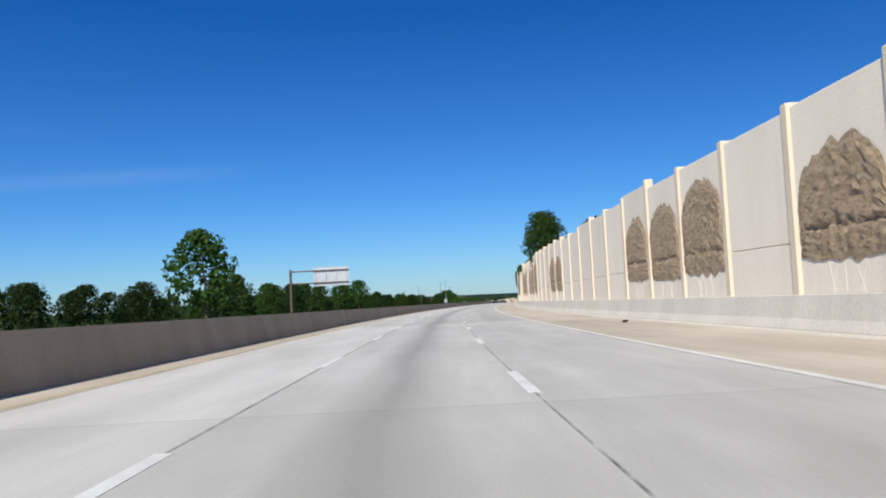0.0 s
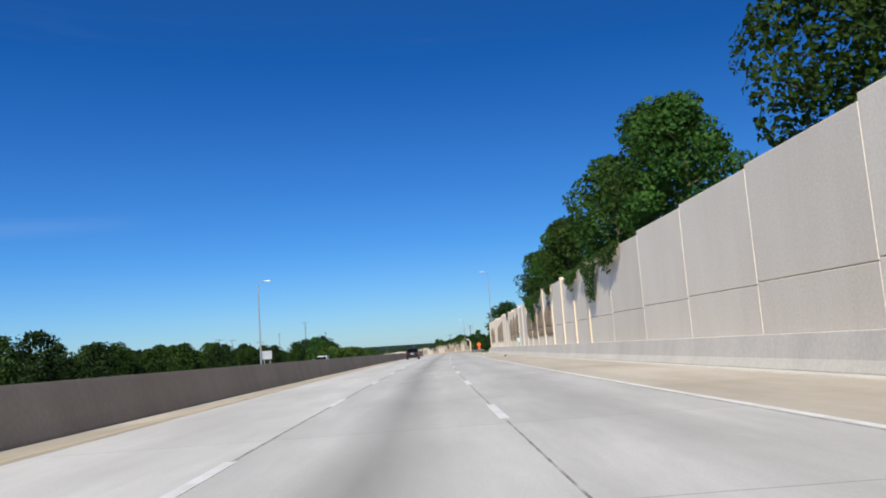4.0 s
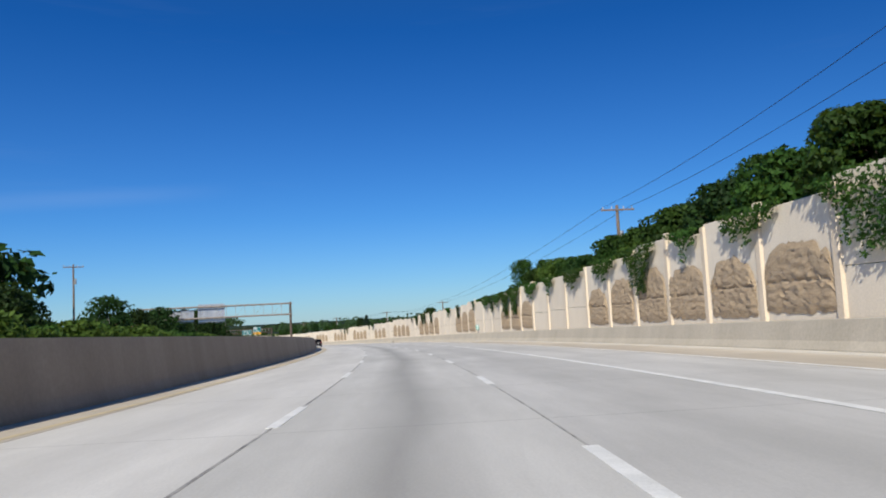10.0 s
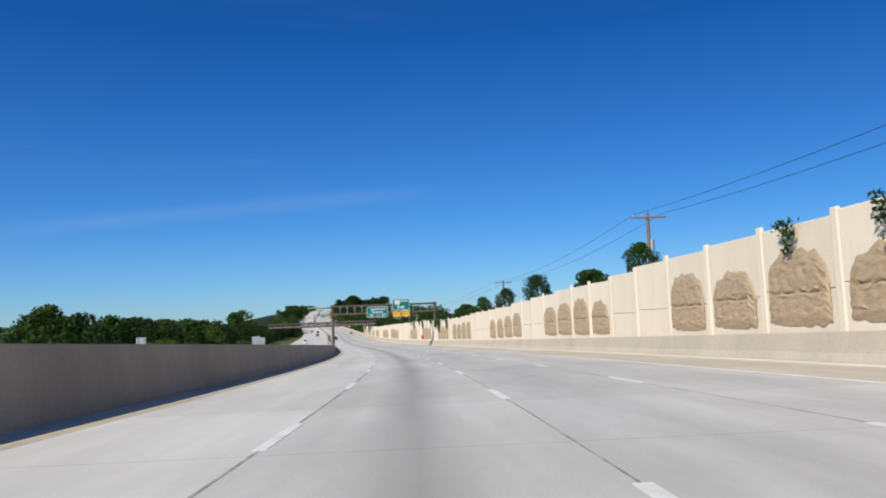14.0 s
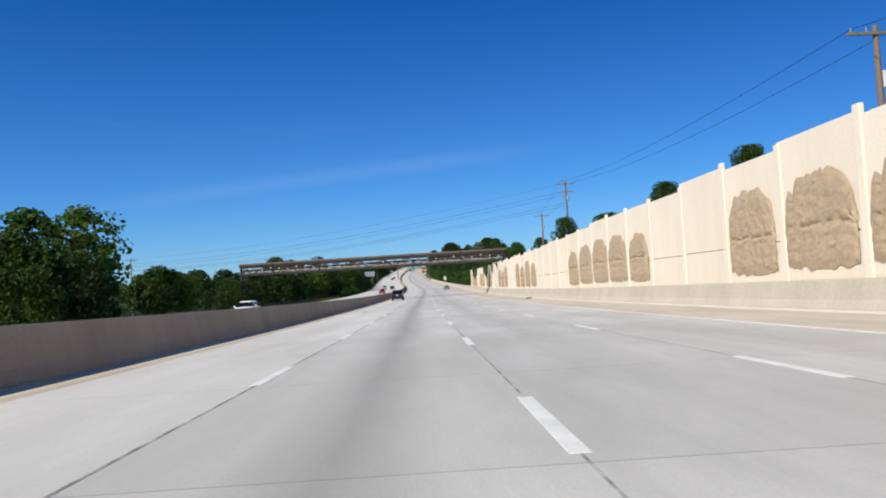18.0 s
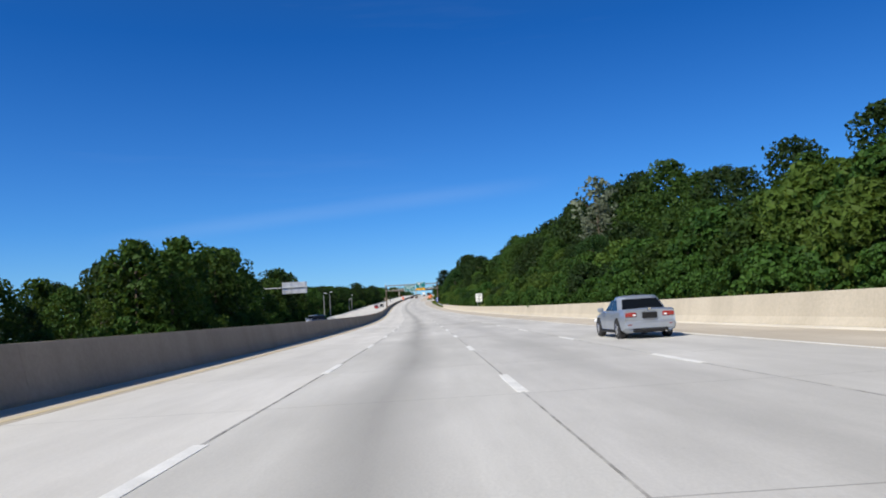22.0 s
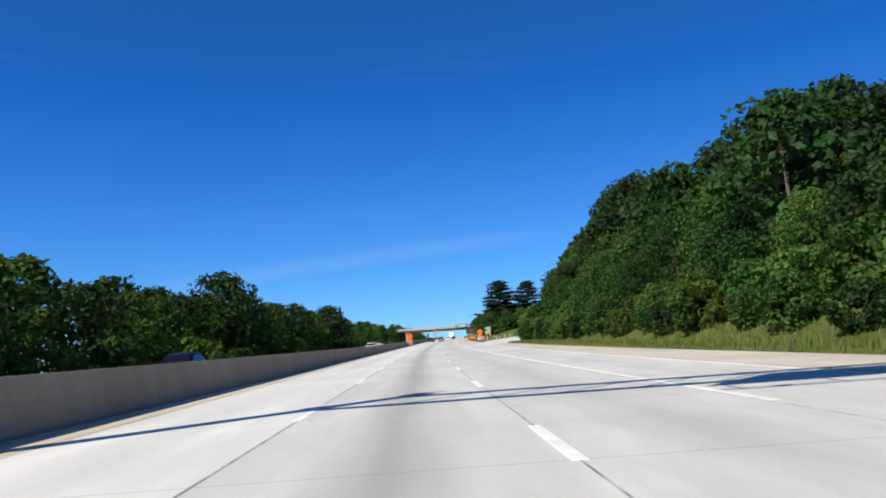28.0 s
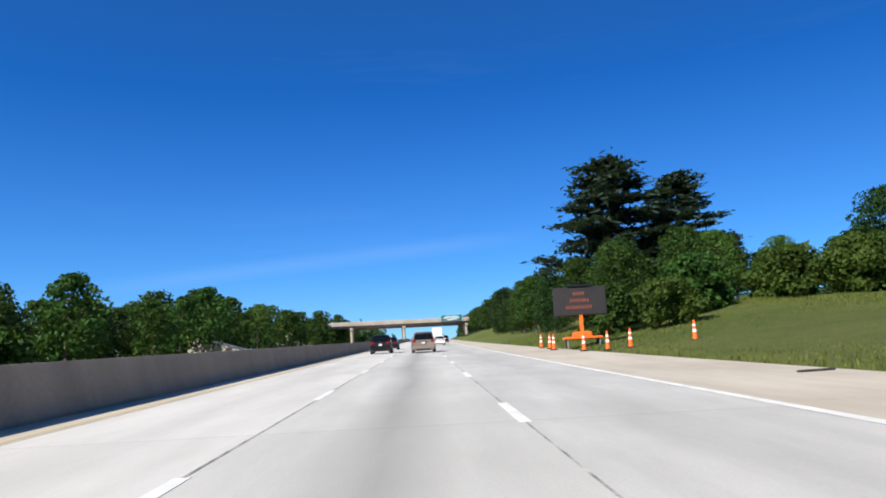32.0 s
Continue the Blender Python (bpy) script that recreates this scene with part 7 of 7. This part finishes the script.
                sh.tube((k * (w + 0.012), y, wheel), (k * (w + 0.012), y + wheel * 0.6 * math.cos(a), wheel + wheel * 0.6 * math.sin(a)), 0.032, 0.022, 5)
            sh.ob("rim", M["rim"], t)
    # rear
    b1 = Shape().box((0, 0.10, clear + 0.22), (w * 1.9, 0.24, 0.30), bevel=0.11).ob("bumper", P, g, smooth=True)
    Shape().box((0, 0.02, clear + 0.06), (w * 1.3, 0.1, 0.1), bevel=0.03).ob("valance", M["plastic"], g)
    for k in (-1, 1):
        if lamp == "tall":
            Shape().box((k * (w - 0.215), 0.115, belt - 0.10), (0.40, 0.17, 0.21), bevel=0.07).ob("tail_light", M["tail"], g, smooth=True)
        else:
            o = Shape().box((k * (w - 0.25), 0.075, back - 0.17), (0.38, 0.09, 0.15), bevel=0.04).ob("tail_light", M["tail"], g, smooth=True)
            Shape().box((k * (w - 0.36), 0.028, back - 0.185), (0.08, 0.012, 0.05)).ob("reversing_lens", M["lens"], o)
        Shape().box((k * (w - 0.2), 0.0, clear + 0.25), (0.12, 0.04, 0.03)).ob("reflector", M["tail"], g)
        Shape().box((k * (w * 0.72), length - 0.13, hood - 0.31), (0.42, 0.16, 0.15), bevel=0.05).ob("headlight", M["lens"], g, smooth=True)
        Shape().box((k * (w + 0.10), y_glass1 - 0.35, belt + 0.04), (0.20, 0.12, 0.15), bevel=0.05).ob("mirror", P, g, smooth=True)
        for y in ((1.5, 2.55) if length > 4.2 else (1.4, 2.4)):
            Shape().box((k * (w + 0.005), y, belt - 0.14), (0.035, 0.2, 0.035), bevel=0.01).ob("door_handle", M["chrome"] if chrome else P, g)
        if rails:
            Shape().tube((k * (wt - 0.09), roof0 + 0.2, roof - 0.02), (k * (wt - 0.09), roof1 - 0.2, roof - 0.02), 0.022, seg=7).ob("roof_rail", M["plastic"], g)
        Shape().box((k * (w - 0.01), length * 0.5, clear + 0.04), (0.05, length * 0.42, 0.10), bevel=0.02).ob("side_sill", M["plastic"], g)
    zp = back - (0.20 if deck is not None else 0.24)
    Shape().box((0, 0.03, zp), (0.46, 0.06, 0.19), bevel=0.02).ob("plate_recess", M["plastic"], g)
    o = Shape().box((0, -0.006, zp), (0.31, 0.012, 0.155)).ob("number_plate", M[plate], g)
    Shape().box((0, -0.014, zp - 0.01), (0.21, 0.004, 0.045)).ob("text_bar", M["slate"] if plate == "sign_white" else M["plastic"], o)
    if chrome:
        Shape().box((0, -0.002, zp + 0.12), (0.8, 0.05, 0.035), bevel=0.01).ob("chrome_strip", M["chrome"], g, "bright chrome strip over the plate")
    Shape().box((0, 0.035, zp + 0.2), (0.10, 0.03, 0.08), bevel=0.02).ob("badge", M["chrome"], g)
    Shape().tube((w * 0.55, -0.02, clear + 0.03), (w * 0.55, 0.2, clear + 0.03), 0.035, seg=8).ob("exhaust", M["chrome"], g)
    Shape().box((0, length - 0.10, clear + 0.20), (w * 1.4, 0.14, 0.18), bevel=0.04).ob("grille", M["plastic"], g)
    if deck is None:
        Shape().box((0, roof0 + 0.02, roof - 0.06), (wt * 1.6, 0.2, 0.035), bevel=0.012).ob("spoiler", P, g)
        Shape().tube((0.05, ry(0.1) - 0.03, u(0.1)), (0.34, ry(0.42) - 0.02, u(0.42)), 0.009, seg=5).ob("rear_wiper", M["plastic"], g)
    return g


def box_truck(s, d):
    g = thing("box_truck", lie(s, d), "white box truck with a plain van body", "truck", "cars on the motorway")
    Shape().box((0, 3.2, 2.2), (2.4, 6.2, 2.55), bevel=0.05).ob("box_body", M["white_paint"], g)
    for k in (-1, 1):
        Shape().box((k * 0.58, 0.08, 2.2), (1.1, 0.04, 2.35), bevel=0.015).ob("rear_door", M["white_paint"], g)
        Shape().box((k * 1.05, 0.07, 0.8), (0.22, 0.08, 0.14)).ob("tail_light", M["tail"], g)
        Shape().box((k * 1.35, 7.2, 1.9), (0.2, 0.15, 0.45), bevel=0.04).ob("mirror", M["plastic"], g)
        for y in (1.4, 7.4):
            t = Shape().tube((k * 0.75, y, 0.42), (k * 1.12, y, 0.42), 0.42, seg=18).ob("wheel", M["tyre"], g)
            Shape().tube((k * 1.12, y, 0.42), (k * 1.13, y, 0.42), 0.24, seg=14).ob("rim", M["rim"], t)
        Shape().box((k * 0.45, 3.6, 0.75), (0.12, 7.0, 0.22)).ob("chassis_rail", M["plastic"], g)
    Shape().box((0, 0.06, 0.6), (2.3, 0.12, 0.14), bevel=0.02).ob("bumper", M["zinc"], g)
    Shape().loft([[(x, 6.4, 0.6), (x, 6.4, 2.2), (x, 7.2, 2.2), (x, 7.8, 1.5), (x, 8.5, 1.35), (x, 8.6, 0.6)] for x in (-1.05, 1.05)]).ob("cab", M["white_paint"], g)
    Shape().loft([[(x, 7.22, 2.14), (x, 7.24, 2.14), (x, 7.79, 1.53), (x, 7.75, 1.53)] for x in (-0.92, 0.92)]).ob("windscreen", M["glass"], g)
    Shape().box((0, 0.055, 0.82), (0.31, 0.02, 0.155)).ob("number_plate", M["sign_white"], g)


car(363.3, -4.05, "black_paint", "black sport utility car with a chrome strip, in the passing lane", 0.97, 4.75, 1.76, 1.10, 1.08, 0.26, 0.37, chrome=True, rails=True, lamp="wide")
car(741, -3.9, "maroon_paint", "dark maroon estate car in the passing lane", 0.93, 4.7, 1.66, 1.02, 0.98, 0.24, 0.35, rails=True)
car(1144.0, -3.85, "navy_paint", "navy blue sport utility car in the passing lane", 0.96, 4.65, 1.72, 1.10, 1.06, 0.27, 0.37, rails=True)
car(1269.5, 7.45, "silver_paint", "silver compact saloon with a black plate panel", 0.85, 4.4, 1.39, 0.90, 0.86, 0.20, 0.30, deck=0.93, screen=1.45, lamp="wide", plate="plastic")
car(1846, 0.45, "tan_paint", "champagne minivan with a dark rear window", 0.98, 5.1, 1.74, 1.06, 1.0, 0.22, 0.34, screen=1.15, chrome=True)
car(1851, -3.4, "black_paint", "dark sport utility car in the passing lane", 0.94, 4.6, 1.68, 1.06, 1.02, 0.25, 0.36)
car(1872, -3.5, "maroon_paint", "dark car further ahead in the passing lane", 0.90, 4.5, 1.5, 0.95, 0.92, 0.22, 0.33)
car(1884, -0.4, "black_paint", "dark car ahead of the minivan", 0.90, 4.5, 1.52, 0.96, 0.92, 0.22, 0.33)
car(1898, 2.6, "white_paint", "white saloon car far ahead", 0.88, 4.5, 1.45, 0.93, 0.9, 0.2, 0.32, deck=0.95, lamp="wide")
box_truck(1968, 3.2)
car(1945, 4.4, "black_paint", "dark car beside the white truck", 0.9, 4.5, 1.5, 0.96, 0.92, 0.22, 0.33)
car(1793, 27.4, "silver_paint", "silver saloon climbing the exit ramp", 0.9, 4.6, 1.45, 0.94, 0.9, 0.2, 0.32, deck=0.97, lamp="wide", turn=-20.5, h=max(0.68, rise(1793, 27.4 - right_edge(1793)) + 0.2) + 0.02)
# the oncoming side
for s, d, paint, label in ((356, -16.5, "white_paint", "white car on the oncoming side"), (880, -13.0, "silver_paint", "silver car on the oncoming side"), (1096, -16.4, "white_paint", "white car on the oncoming side"), (1262, -13.2, "red_paint", "red car on the oncoming side"), (1345, -12.4, "black_paint", "dark car on the oncoming side"),
                           (1368, -16.0, "silver_paint", "silver car on the oncoming side"), (1585, -13.0, "red_paint", "red car on the oncoming side"), (1620, -12.0, "black_paint", "dark car on the oncoming side"), (1745, -13.2, "white_paint", "white car on the oncoming side")):
    car(s, d, paint, label, 0.91, 4.5, 1.52, 0.97, 0.93, 0.22, 0.33, turn=180, group="cars on the oncoming side")

# ---- one scale for the whole place ----
for o in scene.objects:
    if o.parent is None and o.type in ("MESH", "EMPTY"):
        o.matrix_basis = Matrix.Diagonal((SCALE, SCALE, SCALE, 1)) @ o.matrix_basis
